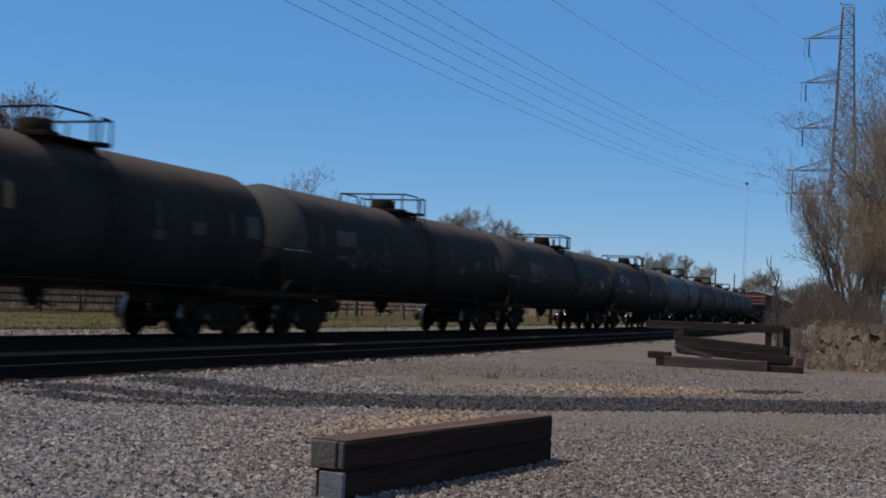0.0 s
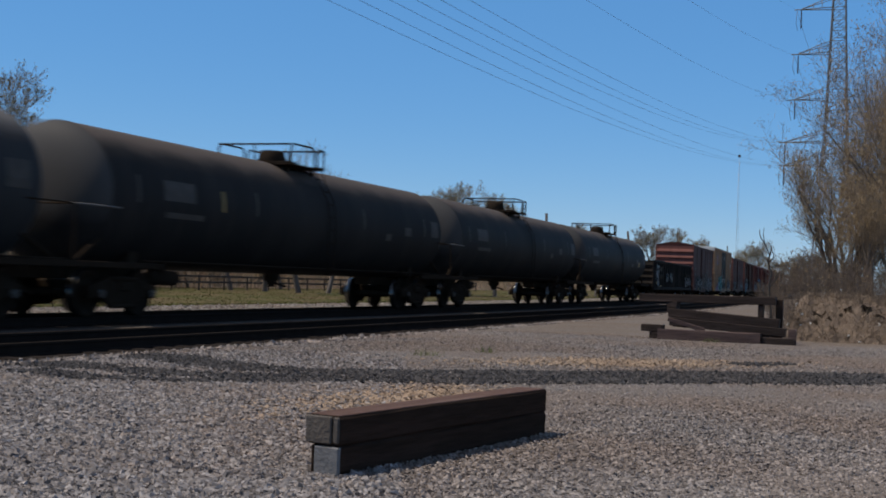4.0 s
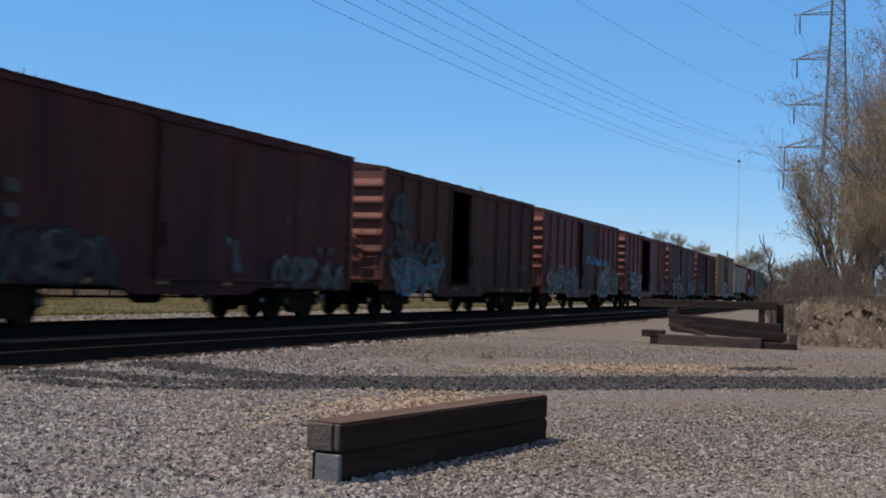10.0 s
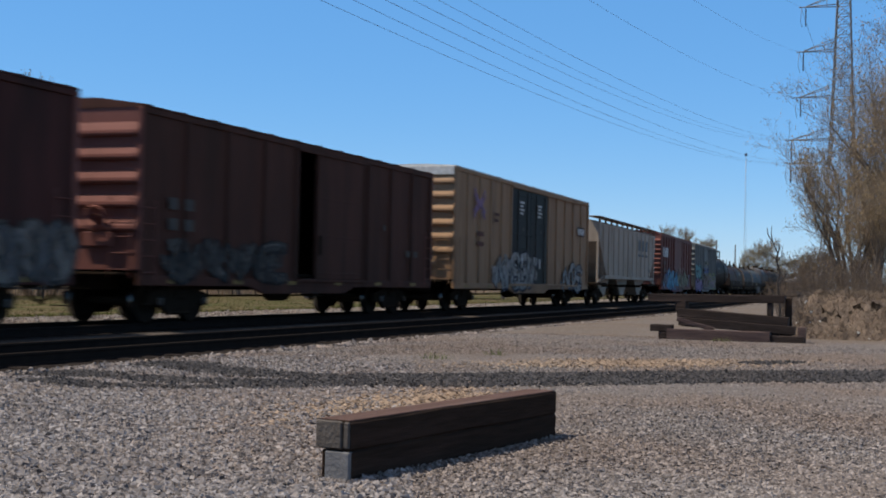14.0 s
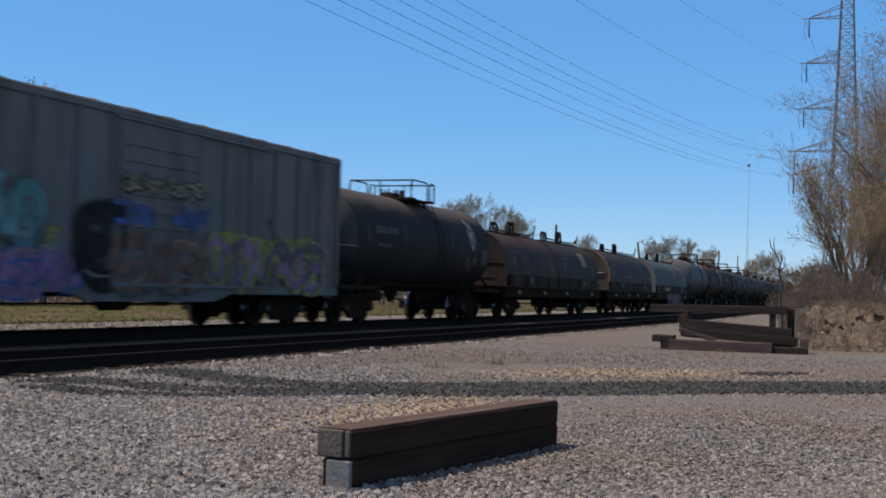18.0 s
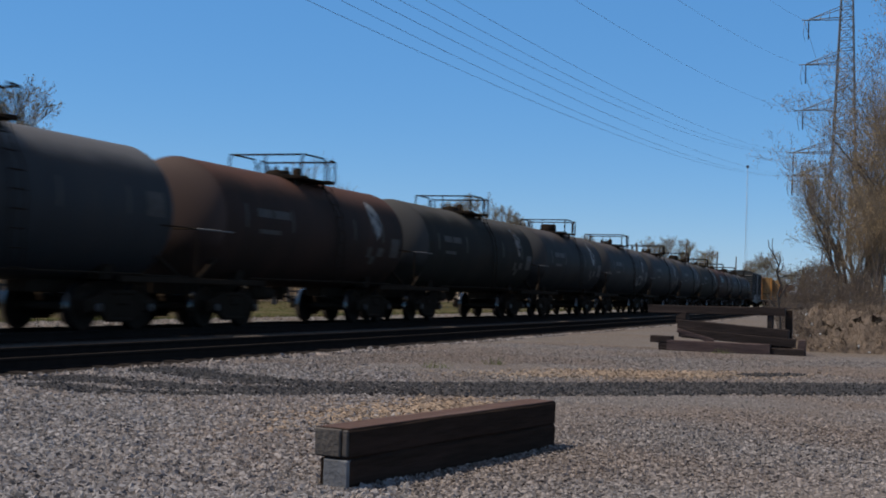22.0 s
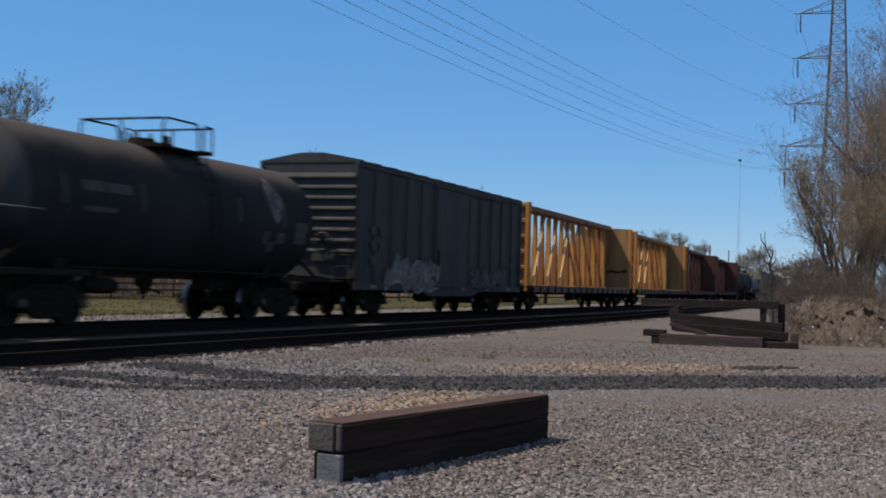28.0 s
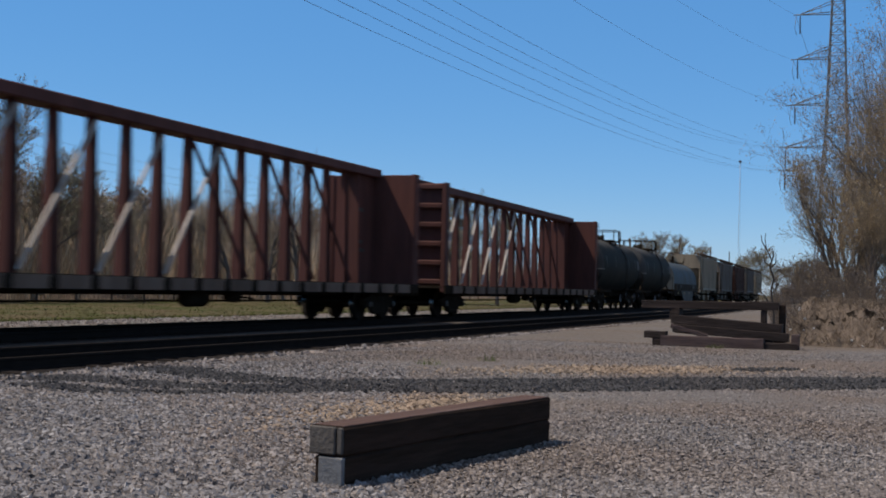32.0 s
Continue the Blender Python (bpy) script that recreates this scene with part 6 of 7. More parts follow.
def tank_car(front, rear, label, colour, radius=1.43, zc=2.37, marks=(), tags=(), diamond=False, dome="round", head=0.62, crown=(0.15, 0.98, 0.52), hatch=0.0):
    """front and rear are the ends of the shell."""
    car, mid, length = start_car("tank_car", label, front, rear, "tank car")
    hl = length / 2
    ends = []
    for k in range(9):
        q = math.pi / 2 * k / 8
        ends.append((-hl + head - head * math.cos(q), radius * math.sin(q) ** 0.8 if k else 0.0))
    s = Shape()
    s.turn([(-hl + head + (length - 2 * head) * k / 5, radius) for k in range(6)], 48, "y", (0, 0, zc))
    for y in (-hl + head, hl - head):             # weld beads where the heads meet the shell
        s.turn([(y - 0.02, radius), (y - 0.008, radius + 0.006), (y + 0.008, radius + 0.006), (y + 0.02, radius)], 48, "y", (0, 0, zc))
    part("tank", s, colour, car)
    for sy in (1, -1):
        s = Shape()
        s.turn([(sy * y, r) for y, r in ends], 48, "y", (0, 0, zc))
        part("tank_head", s, colour + "_head" if sy > 0 else colour, car, "dished tank end with dust painted brighter as in sun")
    top = zc + radius
    # fittings, platform and its railing on the crown
    hp, on = crown[1], pose(0, crown[0], 0)
    s = Shape()
    if dome == "round":
        s.turn([(-0.12, 0.36), (0.10, 0.36), (0.28, 0.34), (0.34, 0.29), (0.36, 0.0)], 18, "z", (0, hatch, top))
        s.turn([(0.06, 0.39), (0.12, 0.39)], 18, "z", (0, hatch, top))
    else:
        s.turn([(-0.12, 0.32), (0.12, 0.32), (0.16, 0.28), (0.17, 0.0)], 16, "z", (0, -0.25, top))
        for k in range(5):
            b = Shape()
            b.tube([(0.25 * math.cos(k * 1.257), -0.25 + 0.25 * math.sin(k * 1.257), top + 0.1), (0.25 * math.cos(k * 1.257), -0.25 + 0.25 * math.sin(k * 1.257), top + 0.27)], 0.03, 5)
            part("cover_bolt", b, "frame", car, at=on)
        b = Shape()
        b.turn([(-0.1, 0.1), (0.3, 0.1), (0.32, 0.0)], 8, "z", (0.1, 0.55, top))
        part("valve", b, "frame", car, at=on)
    part("manway_housing", s, "frame", car, at=on)
    s = Shape()
    s.box(0.45, 1.05, -hp - 0.03, hp + 0.03, top - 0.10, top - 0.06, 0, 0.01)
    s.box(-1.05, -0.45, -hp - 0.03, hp + 0.03, top - 0.10, top - 0.06, 0, 0.01)
    s.box(-1.05, 1.05, hp - 0.37, hp + 0.03, top - 0.06, top - 0.02, 0, 0.01)
    s.box(-1.05, 1.05, -hp - 0.03, 0.37 - hp, top - 0.06, top - 0.02, 0, 0.01)
    for x in (-0.8, 0.8):
        for y in (0.22 - hp, hp - 0.22):
            s.box(x - 0.04, x + 0.04, y - 0.04, y + 0.04, top - 0.45, top - 0.08)
    part("platform", s, "frame", car, at=on)
    rail = top + crown[2]
    for sx in (-1, 1):
        s = Shape()
        x = sx * 1.03
        s.tube([(x, -hp, top - 0.08), (x, -hp, rail - 0.12), (x, 0.12 - hp, rail), (x, hp * 0.3, rail), (x, hp * 0.4, rail - 0.12), (x, hp * 0.4, top - 0.08)], 0.026, 6)
        s.tube([(x, hp * 0.62, top - 0.08), (x, hp * 0.62, rail - 0.12), (x, hp * 0.7, rail), (x, hp, rail - 0.02), (x, hp, top - 0.08)], 0.026, 6)
        part("safety_railing", s, "frame", car, at=on)
    for y in (-hp, hp):
        s = Shape()
        s.tube([(-1.03, y, rail - 0.02), (1.03, y, rail - 0.02)], 0.024, 6)
        s.tube([(0, y, rail - 0.02), (0, y, top - 0.05)], 0.022, 6)
        part("end_rail", s, "frame", car, at=on)
    # ladder down the near side
    s = Shape()
    for y in (0.42, 0.80):
        pts = [(1.05, y, top - 0.1)] + [((radius + 0.1) * math.cos(a), y, zc + (radius + 0.1) * math.sin(a)) for a in (0.7, 0.35, 0.0)] + [(radius + 0.06, y, 1.0)]
        s.tube(pts, 0.013, 5)
    for k in range(8):
        z = 1.15 + 0.33 * k
        x = radius + 0.1 if z < zc else (radius + 0.1) * math.cos(math.asin(min(0.95, (z - zc) / (radius + 0.1))))
        s.tube([(x, 0.42, z), (x, 0.80, z)], 0.014, 5)
    part("ladder", s, "frame", car)
    # stub sills, saddles, end platforms and hand rails
    for sy in (-1, 1):
        at = pose(0, 0, 0) if sy > 0 else pose(0, 0, 0, 0, 0, 180)
        s = Shape()
        s.box(-0.26, 0.26, hl - 3.4, hl + 0.55, 0.72, 1.04, 0, 0.02)
        part("stub_sill", s, "frame", car, at=at)
        s = Shape()
        pts = [(-0.95, 1.0), (0.95, 1.0), (0.98, 1.3)] + [((radius + 0.02) * math.sin(a), zc - (radius + 0.02) * math.cos(a)) for a in np.linspace(0.72, -0.72, 11)] + [(-0.98, 1.3)]
        s.prism(pts, "y", hl - 2.1, hl - 1.75)
        part("saddle", s, "frame", car, at=at)
        s = Shape()
        s.box(-1.45, 1.45, hl - 0.15, hl + 0.34, 1.03, 1.08, 0, 0.01)
        s.box(-1.5, -1.4, hl - 2.2, hl + 0.6, 0.96, 1.08, 0, 0.01)
        s.box(1.4, 1.5, hl - 2.2, hl + 0.6, 0.96, 1.08, 0, 0.01)
        part("end_platform", s, "frame", car, at=at)
        s = Shape()
        s.tube([(1.36, hl - 0.95, 2.12), (1.42, hl - 0.75, 2.12), (1.42, hl + 0.45, 2.12), (1.30, hl + 0.55, 2.12), (-1.30, hl + 0.55, 2.12), (-1.42, hl + 0.45, 2.12), (-1.42, hl - 0.75, 2.12), (-1.36, hl - 0.95, 2.12)], 0.017, 6)
        s.tube([(1.42, hl + 0.5, 2.1), (1.42, hl + 0.5, 0.5)], 0.02, 6)
        s.tube([(1.42, hl - 1.7, 1.1), (1.42, hl + 0.3, 1.1)], 0.02, 6)
        part("hand_rail", s, "rail_grey" if sy < 0 else "frame", car, at=at)
        for x in (-1, 1):
            s = Shape()
            s.tube([(1.2 * x, hl + 0.3, 1.06), (1.05 * x, hl - 1.2, 1.85)], 0.045, 6)
            part("brace", s, "frame", car, at=at)
        add = Shape()
        add.tube([(1.44, hl + 0.1, 1.0), (1.44, hl + 0.1, 0.42), (1.44, hl + 0.5, 0.42), (1.44, hl + 0.5, 1.0)], 0.018, 5)
        part("stirrup_step", add, "frame", car, at=at)
    s = Shape()
    s.tube([(radius + 0.05, -hl + 1.5, 1.12), (radius + 0.05, hl - 1.5, 1.12)], 0.02, 6)
    part("side_rail", s, "frame", car)
    s = Shape()
    s.turn([(0.0, 0.0), (0.0, 0.10), (0.12, 0.12), (0.2, 0.22), (0.36, 0.22)], 12, "z", (0, 0.2, zc - radius - 0.33))
    s.tube([(0, 0.2, 0.75), (0.35, 0.4, 0.62)], 0.03, 6)
    part("bottom_outlet", s, "frame", car)
    s = Shape()
    s.turn([(-0.5, 0.0), (-0.48, 0.16), (0.48, 0.16), (0.5, 0.0)], 12, "y", (0.6, -hl + 3.6, 0.78))
    s.box(0.4, 0.8, -hl + 3.3, -hl + 3.4, 0.8, 1.1)
    part("brake_reservoir", s, "frame", car)
    where = drum_map(radius, zc)
    for p0, p1, q, hgt, material in marks:
        stencils(car, where, [(p0, p1, zc + q, hgt)], material, "stencilled panel")
    # vertical wear straps
    for y in (-hl + 1.35, -hl * 0.35, hl * 0.3, hl - 2.0):
        s = Shape()
        patch(s, where, y, y + 0.09, zc - 0.1, zc + 0.45, 0.005)
        part("strap_mark", s, "ghost_white", car, "worn pale mark")
    if diamond:
        s = Shape()
        c = hl - 2.35
        n = 10
        vs = []
        for k in range(n + 1):
            t = k / n
            w = 0.36 * math.sin(math.pi * t) ** 0.8
            vs += [where(c - w, zc - 0.05 + 1.25 * t, 0.007), where(c + w, zc - 0.05 + 1.25 * t, 0.007)]
        s.add(vs, [(2 * k, 2 * k + 1, 2 * k + 3, 2 * k + 2) for k in range(n)])
        part("diamond_mark", s, "spray_silver" if diamond == 1 else "spray_ice", car, "pale diamond-shaped patch")
        stencils(car, where, [(c - 0.55, c - 0.3, zc - 0.55, 0.30), (c + 0.1, c + 0.5, zc - 0.5, 0.25), (c - 0.25, c + 0.05, zc - 0.75, 0.25)], "ghost_white", "faded patches")
        stencils(car, where, [(hl - 1.35, hl - 0.75, zc - 0.5, 0.55)], "ghost_white", "grey data panel")
        stencils(car, where, [(-hl + 1.9, -hl + 2.6, zc + 0.18, 0.20), (-hl + 2.7, -hl + 3.5, zc + 0.18, 0.20), (-hl + 2.0, -hl + 3.0, zc - 0.2, 0.10)], "ghost_white", "worn lettering as bars")
    else:
        stencils(car, where, [(hl - 1.35, hl - 0.75, zc - 0.1, 0.5)], "ghost_white", "grey data panel")
    for p0, p1, q0, q1, fill, outline, letters, seed in tags:
        graffiti(car, where, p0, p1, zc + q0, zc + q1, fill, outline, letters, seed)
    add_couplers(car, hl + 0.1)
    add_trucks(car, mid, (-hl + 1.55, hl - 1.55))
    return car


def gondola(front, rear, label, colour):
    car, mid, length = start_car("gondola", label, front, rear, "gondola")
    hl, top, sill = length / 2, 2.58, 0.85
    for sx in (1, -1):
        s = Shape()
        a, b = sorted((sx * 1.42, sx * 1.46))
        s.box(a, b, -hl, hl, sill, top)
        wall = part("side_wall", s, colour, car)
        for k in range(21):
            y = -hl + 0.1 + (length - 0.2) * k / 20
            s = Shape()
            s.prism([(sx * 1.46, y - 0.12), (sx * 1.54, y - 0.07), (sx * 1.54, y + 0.07), (sx * 1.46, y + 0.12)], "z", sill + 0.08, top - 0.06)
            part("side_post", s, colour, wall)
        s = Shape()
        a, b = sorted((sx * 1.40, sx * 1.56))
        s.box(a, b, -hl, hl, top - 0.08, top + 0.06, 0, 0.02)
        part("top_chord", s, colour, car)
        s = Shape()
        s.box(a, b, -hl, hl, sill - 0.1, sill + 0.1, 0, 0.02)
        part("side_sill", s, colour, car)
    for sy in (-1, 1):
        part("end_wall", ribbed_end(1.44, sill + 0.1, top - 0.1, 4, top), colour, car, at=pose(0, sy * hl, 0, 0, 0, 0 if sy < 0 else 180))
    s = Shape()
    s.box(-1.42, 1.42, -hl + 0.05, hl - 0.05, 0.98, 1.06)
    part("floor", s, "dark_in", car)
    for a in (-hl + 0.05, hl - 0.5):
        ladder(car, colour, 1.54, a, a + 0.45, sill, top - 0.1, 5)
    where = flat_map(1.545)
    graffiti(car, where, -hl + 0.5, -hl + 2.0, sill + 0.3, top - 0.25, "slate", "ash", 2, 3, cloud="slate")
    graffiti(car, where, -hl + 5.6, -hl + 6.6, sill + 0.5, top - 0.7, "slate", "ash", 2, 4, cloud="slate")
    graffiti(car, where, -hl + 7.6, -hl + 8.9, sill + 0.45, top - 0.65, "slate", "black", 3, 5, cloud="ash")
    graffiti(car, where, hl - 4.2, hl - 0.8, sill + 0.2, top - 0.9, "slate", "ash", 6, 6, cloud="ash")
    stencils(car, where, [(-hl + 2.45, -hl + 2.85, top - 0.62, 0.28), (-hl + 3.15, -hl + 3.5, top - 0.62, 0.28), (-hl + 2.45, -hl + 2.85, top - 1.12, 0.28), (-hl + 3.15, -hl + 3.5, top - 1.12, 0.28), (-hl + 3.8, -hl + 4.15, top - 1.12, 0.28), (hl - 3.4, hl - 3.2, top - 0.9, 0.3), (hl - 2.9, hl - 2.75, top - 0.9, 0.3), (hl - 1.5, hl - 1.35, sill + 0.3, 0.9), (hl - 4.2, hl - 4.05, sill + 0.5, 0.7)], "ghost_tan", "worn tan stencils")
    stencils(car, where, [(-hl + 0.9, -hl + 1.25, sill + 0.3, 0.14), (-hl + 2.9, -hl + 3.3, sill + 0.1, 0.12)], "conspicuity", "yellow reflective strips")
    under_gear(car, hl - 0.1)
    add_couplers(car, hl)
    add_trucks(car, mid, (-hl + 2.1, hl - 2.1))


def hopper(front, rear, label, colour, marked=False):
    car, mid, length = start_car("covered_hopper", label, front, rear, "hopper car")
    hl, top, low = length / 2, 4.0, 1.40
    # body: straight side sheets, ends that slope in towards the couplers
    s = Shape()
    prof = [(-hl, top), (-hl, top - 0.9), (-hl + 1.9, low), (hl - 1.9, low), (hl, top - 0.9), (hl, top)]
    s.prism(prof, "x", -1.44, 1.44)
    for k in range(12):
        y = -hl + 0.9 + (length - 1.8) * k / 11
        z0 = max(low, top - 0.9 - (min(y + hl, hl - y) / 1.9) * (top - 0.9 - low))
        for sx in (-1, 1):
            a, b = sorted((sx * 1.44, sx * 1.475))
            s.box(a, b, y - 0.05, y + 0.05, z0 + 0.02, top - 0.08)
    part("body", s, colour, car)
    s = Shape()
    s.box(1.40, 1.52, -hl + 1.2, hl - 1.2, low - 0.12, low + 0.06, 0, 0.02)
    s.box(-1.52, -1.40, -hl + 1.2, hl - 1.2, low - 0.12, low + 0.06, 0, 0.02)
    part("side_sill", s, colour, car)
    s = Shape()
    s.prism([(-1.46, top), (1.46, top), (1.2, top + 0.12), (0.6, top + 0.22), (-0.6, top + 0.22), (-1.2, top + 0.12)], "y", -hl, hl)
    part("roof", s, colour, car)
    s = Shape()
    s.box(0.9, 1.5, -hl - 0.3, hl + 0.3, top + 0.30, top + 0.34, 0, 0.01)
    s.box(-1.5, -0.9, -hl - 0.3, hl + 0.3, top + 0.30, top + 0.34, 0, 0.01)
    for k in range(12):
        y = -hl + 0.2 + (length - 0.4) * k / 11
        s.box(1.35, 1.45, y - 0.04, y + 0.04, top + 0.05, top + 0.31)
    part("running_board", s, "walk", car, "rust-brown roof walkway")
    for k in range(3):
        y = -hl + 3.0 + (length - 6.0) * k / 2
        s = Shape()
        s.prism([(y - 1.75, low), (y + 1.75, low), (y + 0.5, 0.45), (y - 0.5, 0.45)], "x", -1.0, 1.0)
        part("hopper_chute", s, colour, car)
    for sy in (-1, 1):
        at = pose(0, 0, 0) if sy > 0 else pose(0, 0, 0, 0, 0, 180)
        s = Shape()
        s.box(-1.4, 1.4, hl - 2.2, hl + 0.5, 0.98, 1.10, 0, 0.02)
        part("end_deck", s, "frame", car, at=at)
        s = Shape()
        for x in (-1.35, 1.35):
            s.box(x - 0.05, x + 0.05, hl - 0.12, hl + 0.02, 1.05, top - 0.5, 0, 0.01)
            s.tube([(x, hl - 1.8, 1.45), (x, hl - 0.1, 1.1)], 0.05, 5)
        part("end_post", s, colour, car, at=at)
        s = Shape()
        for x in (0.75, 1.2):
            s.tube([(x, hl + 0.3, 1.05), (x, hl + 0.3, top + 0.3)], 0.02, 5)
        for k in range(9):
            s.tube([(0.75, hl + 0.3, 1.3 + 0.33 * k), (1.2, hl + 0.3, 1.3 + 0.33 * k)], 0.015, 5)
        part("ladder", s, colour, car, at=at)
    ladder(car, colour, 1.475, -hl + 0.1, -hl + 0.5, 1.1, top - 0.1, 9)
    where = flat_map(1.478)
    if marked:
        s = Shape()
        h = 0.006
        c0 = hl - 5.9
        for k in range(3):
            patch(s, where, c0 + 1.15 * k, c0 + 1.15 * k + 0.62, low + 1.55, low + 2.15, 0.006, skew=0.1)
            patch(s, where, c0 + 1.15 * k - 0.08, c0 + 1.15 * k + 0.68, low + 1.22, low + 1.36, 0.006)
        part("emblem", s, "logo_dark", car, "three dark block shapes, each underlined")
        stencils(car, where, [(hl - 2.5, hl - 2.1, low + 0.35, 0.22)], "logo_dark", "small dark panel")
        stencils(car, where, [(y, y + 0.1, low + 0.2, 0.7) for y in (-hl + 2, -hl + 6.6, hl - 2.0, hl - 6.0)], "conspicuity", "yellow reflective strips")
    under_gear(car, hl, 1.0)
    add_couplers(car, hl + 0.2)
    add_trucks(car, mid, (-hl + 1.5, hl - 1.5))


def coil_car(front, rear, label, hoods, deep=False, frame_mat="frame"):
    """hoods: (share from, share to, material, end material, patch colour or None)."""
    car, mid, length = start_car("coil_car", label, front, rear, "coil car")
    hl, deck = length / 2, 1.22
    s = Shape()
    for sx in (-1, 1):
        a, b = sorted((sx * 1.30, sx * 1.46))
        s.box(a, b, -hl, hl, deck - 0.42, deck + 0.02, 0, 0.02)
    s.box(-1.3, 1.3, -hl, hl, deck - 0.3, deck - 0.05)
    part("frame", s, frame_mat, car)
    if deep:
        s = Shape()
        for sx in (-1, 1):
            a, b = sorted((sx * 1.34, sx * 1.49))
            s.prism([(-3.5, deck - 0.06), (3.9, deck - 0.06), (3.4, 0.38), (-1.85, 0.38)], "x", a, b)
        part("fishbelly_side", s, deep, car, "pale patched deep side girder")
    s = Shape()
    for k in range(9):
        y = -hl + 0.8 + (length - 1.6) * k / 8
        s.box(1.44, 1.485, y - 0.05, y + 0.05, deck - 0.05, deck + 0.45, 0, 0.01)
    s.box(1.36, 1.455, -hl + 0.6, hl - 0.6, deck - 0.02, deck + 0.45, 0, 0.015)
    s.box(-1.46, -1.36, -hl + 0.6, hl - 0.6, deck - 0.02, deck + 0.45, 0, 0.015)
    part("side_trough", s, "trough", car, "grimy brown side trough")
    s = Shape()
    s.box(1.36, 1.53, -hl + 0.2, hl - 0.2, deck - 0.04, deck + 0.005, 0, 0.008)
    part("deck_ledge", s, "trough", car, "worn ledge along the deck")
    where, mid_z = drum_map(1.38, 1.93), 1.93
    for f0, f1, material, end_mat, colour in hoods:
        y0, y1 = -hl + 0.35 + f0 * (length - 0.7), -hl + 0.35 + f1 * (length - 0.7)
        arch = [(-1.38, deck + 0.45)] + [(-1.38 * math.cos(a), mid_z + 1.38 * math.sin(a)) for a in np.linspace(0, math.pi, 17)] + [(1.38, deck + 0.45)]
        s = Shape()
        n = len(arch)
        vs = [(x, y, z) for y in (y0, y1) for x, z in arch]
        s.add(vs, [(i, i + 1, n + i + 1, n + i) for i in range(n - 1)], 0, True)
        hood = part("hood", s, material, car, "rounded steel coil cover")
        for y, sy in ((y0, -1), (y1, 1)):
            e = Shape()
            lo, hi = sorted((y, y - sy * 0.06))
            e.prism(arch, "y", lo, hi)
            e.box(-1.38, 1.38, lo, hi, deck + 0.03, deck + 0.45)
            e.box(-1.2, 1.2, min(y, y + sy * 0.04), max(y, y + sy * 0.04), 2.07, 2.105, 0, 0.01)
            e.box(-1.0, 0.9, min(y, y + sy * 0.03), max(y, y + sy * 0.03), 1.52, 1.545, 0, 0.01)
            part("hood_end", e, material if sy > 0 else "hood_grey" if end_mat == "orange_edge" else end_mat, hood)
            r = Shape()
            wide = 0.34 if end_mat == "orange_edge" else 0.14
            for rad in (1.392,):
                ring = [(rad, deck + 0.45)] + [(rad * math.cos(q), mid_z + rad * math.sin(q)) for q in np.linspace(0, math.pi, 17)] + [(-rad, deck + 0.45)]
                inner = [(px * 0.975, pz - 0.03) for px, pz in reversed(ring)]
                r.prism(ring + inner, "y", *sorted((y + sy * 0.02, y - sy * wide)))
            part("rim", r, end_mat, hood)
        c = (y0 + y1) / 2
        k = Shape()
        for x in (-0.35, 0.35):
            if deep:                             # braced trapezoid frame
                k.tube([(x, c - 0.52, 3.23), (x, c - 0.30, 3.75), (x, c + 0.30, 3.75), (x, c + 0.52, 3.23)], 0.06, 6)
                k.tube([(x, c, 3.73), (x, c, 3.25)], 0.05, 6)
            else:                                # two bent loops side by side
                for o in (-0.24, 0.24):
                    k.tube([(x, c + o - 0.20, 3.23), (x, c + o - 0.20, 3.65), (x, c + o - 0.11, 3.77), (x, c + o + 0.11, 3.77), (x, c + o + 0.20, 3.65), (x, c + o + 0.20, 3.23)], 0.05, 6)
        k.box(-0.4, 0.4, c - 0.58, c + 0.58, 3.25, 3.33, 0, 0.02)
        part("lifting_bracket", k, "frame", hood)
        k = Shape()
        k.box(-0.3, 0.3, y0 + 1.2, y1 - 0.3, 3.29, 3.34, 0, 0.01)
        k.tube([(0.4, c + 0.4, 3.37), (0.4, y1 - 0.9, 3.39), (0.4, y1 - 0.25, 3.62)], 0.035, 5)
        k.tube([(0.4, y1 - 0.5, 3.27), (0.4, y1 - 0.15, 3.82)], 0.03, 5)
        k.tube([(0.4, c - 0.4, 3.37), (0.4, c - 2.6, 3.42)], 0.035, 5)
        part("stacking_guide", k, "frame", hood)
        if colour:
            q = Shape()
            far = 5.9 if material == "steel_blue" else 3.0
            patch(q, where, y1 - far, y1 - far + 0.95, 2.25, 2.95, 0.006, rows=6)
            part("emblem", q, colour, hood, "faded square emblem")
        if material == "steel_blue" and colour:
            daub = Shape()
            rng = random.Random(71)
            for cy, cz, wide, tall in ((c + 5.5, 2.25, 1.5, 0.62), (c + 5.9, 2.05, 1.0, 0.5), (c + 0.7, 1.78, 1.55, 0.36), (c + 2.4, 2.05, 1.0, 0.28), (c + 4.9, 2.75, 0.7, 0.35), (c + 3.0, 2.95, 1.2, 0.3)):
                blob(daub, where, (cy, cz), (wide, tall), 0.1, rng, 0.007 + 0.0004 * cz, 0)
            tagged(part("paint_patch", daub, "spray_silver", hood, "pale grey paint daubed over old marks"), kind="stuff")
            sign = Shape()
            patch(sign, flat_map(1.49), c - 3.6, c - 1.6, deck + 0.14, deck + 0.34, 0.004)
            part("sign", sign, "conspicuity", hood, "faded yellow strip sign")
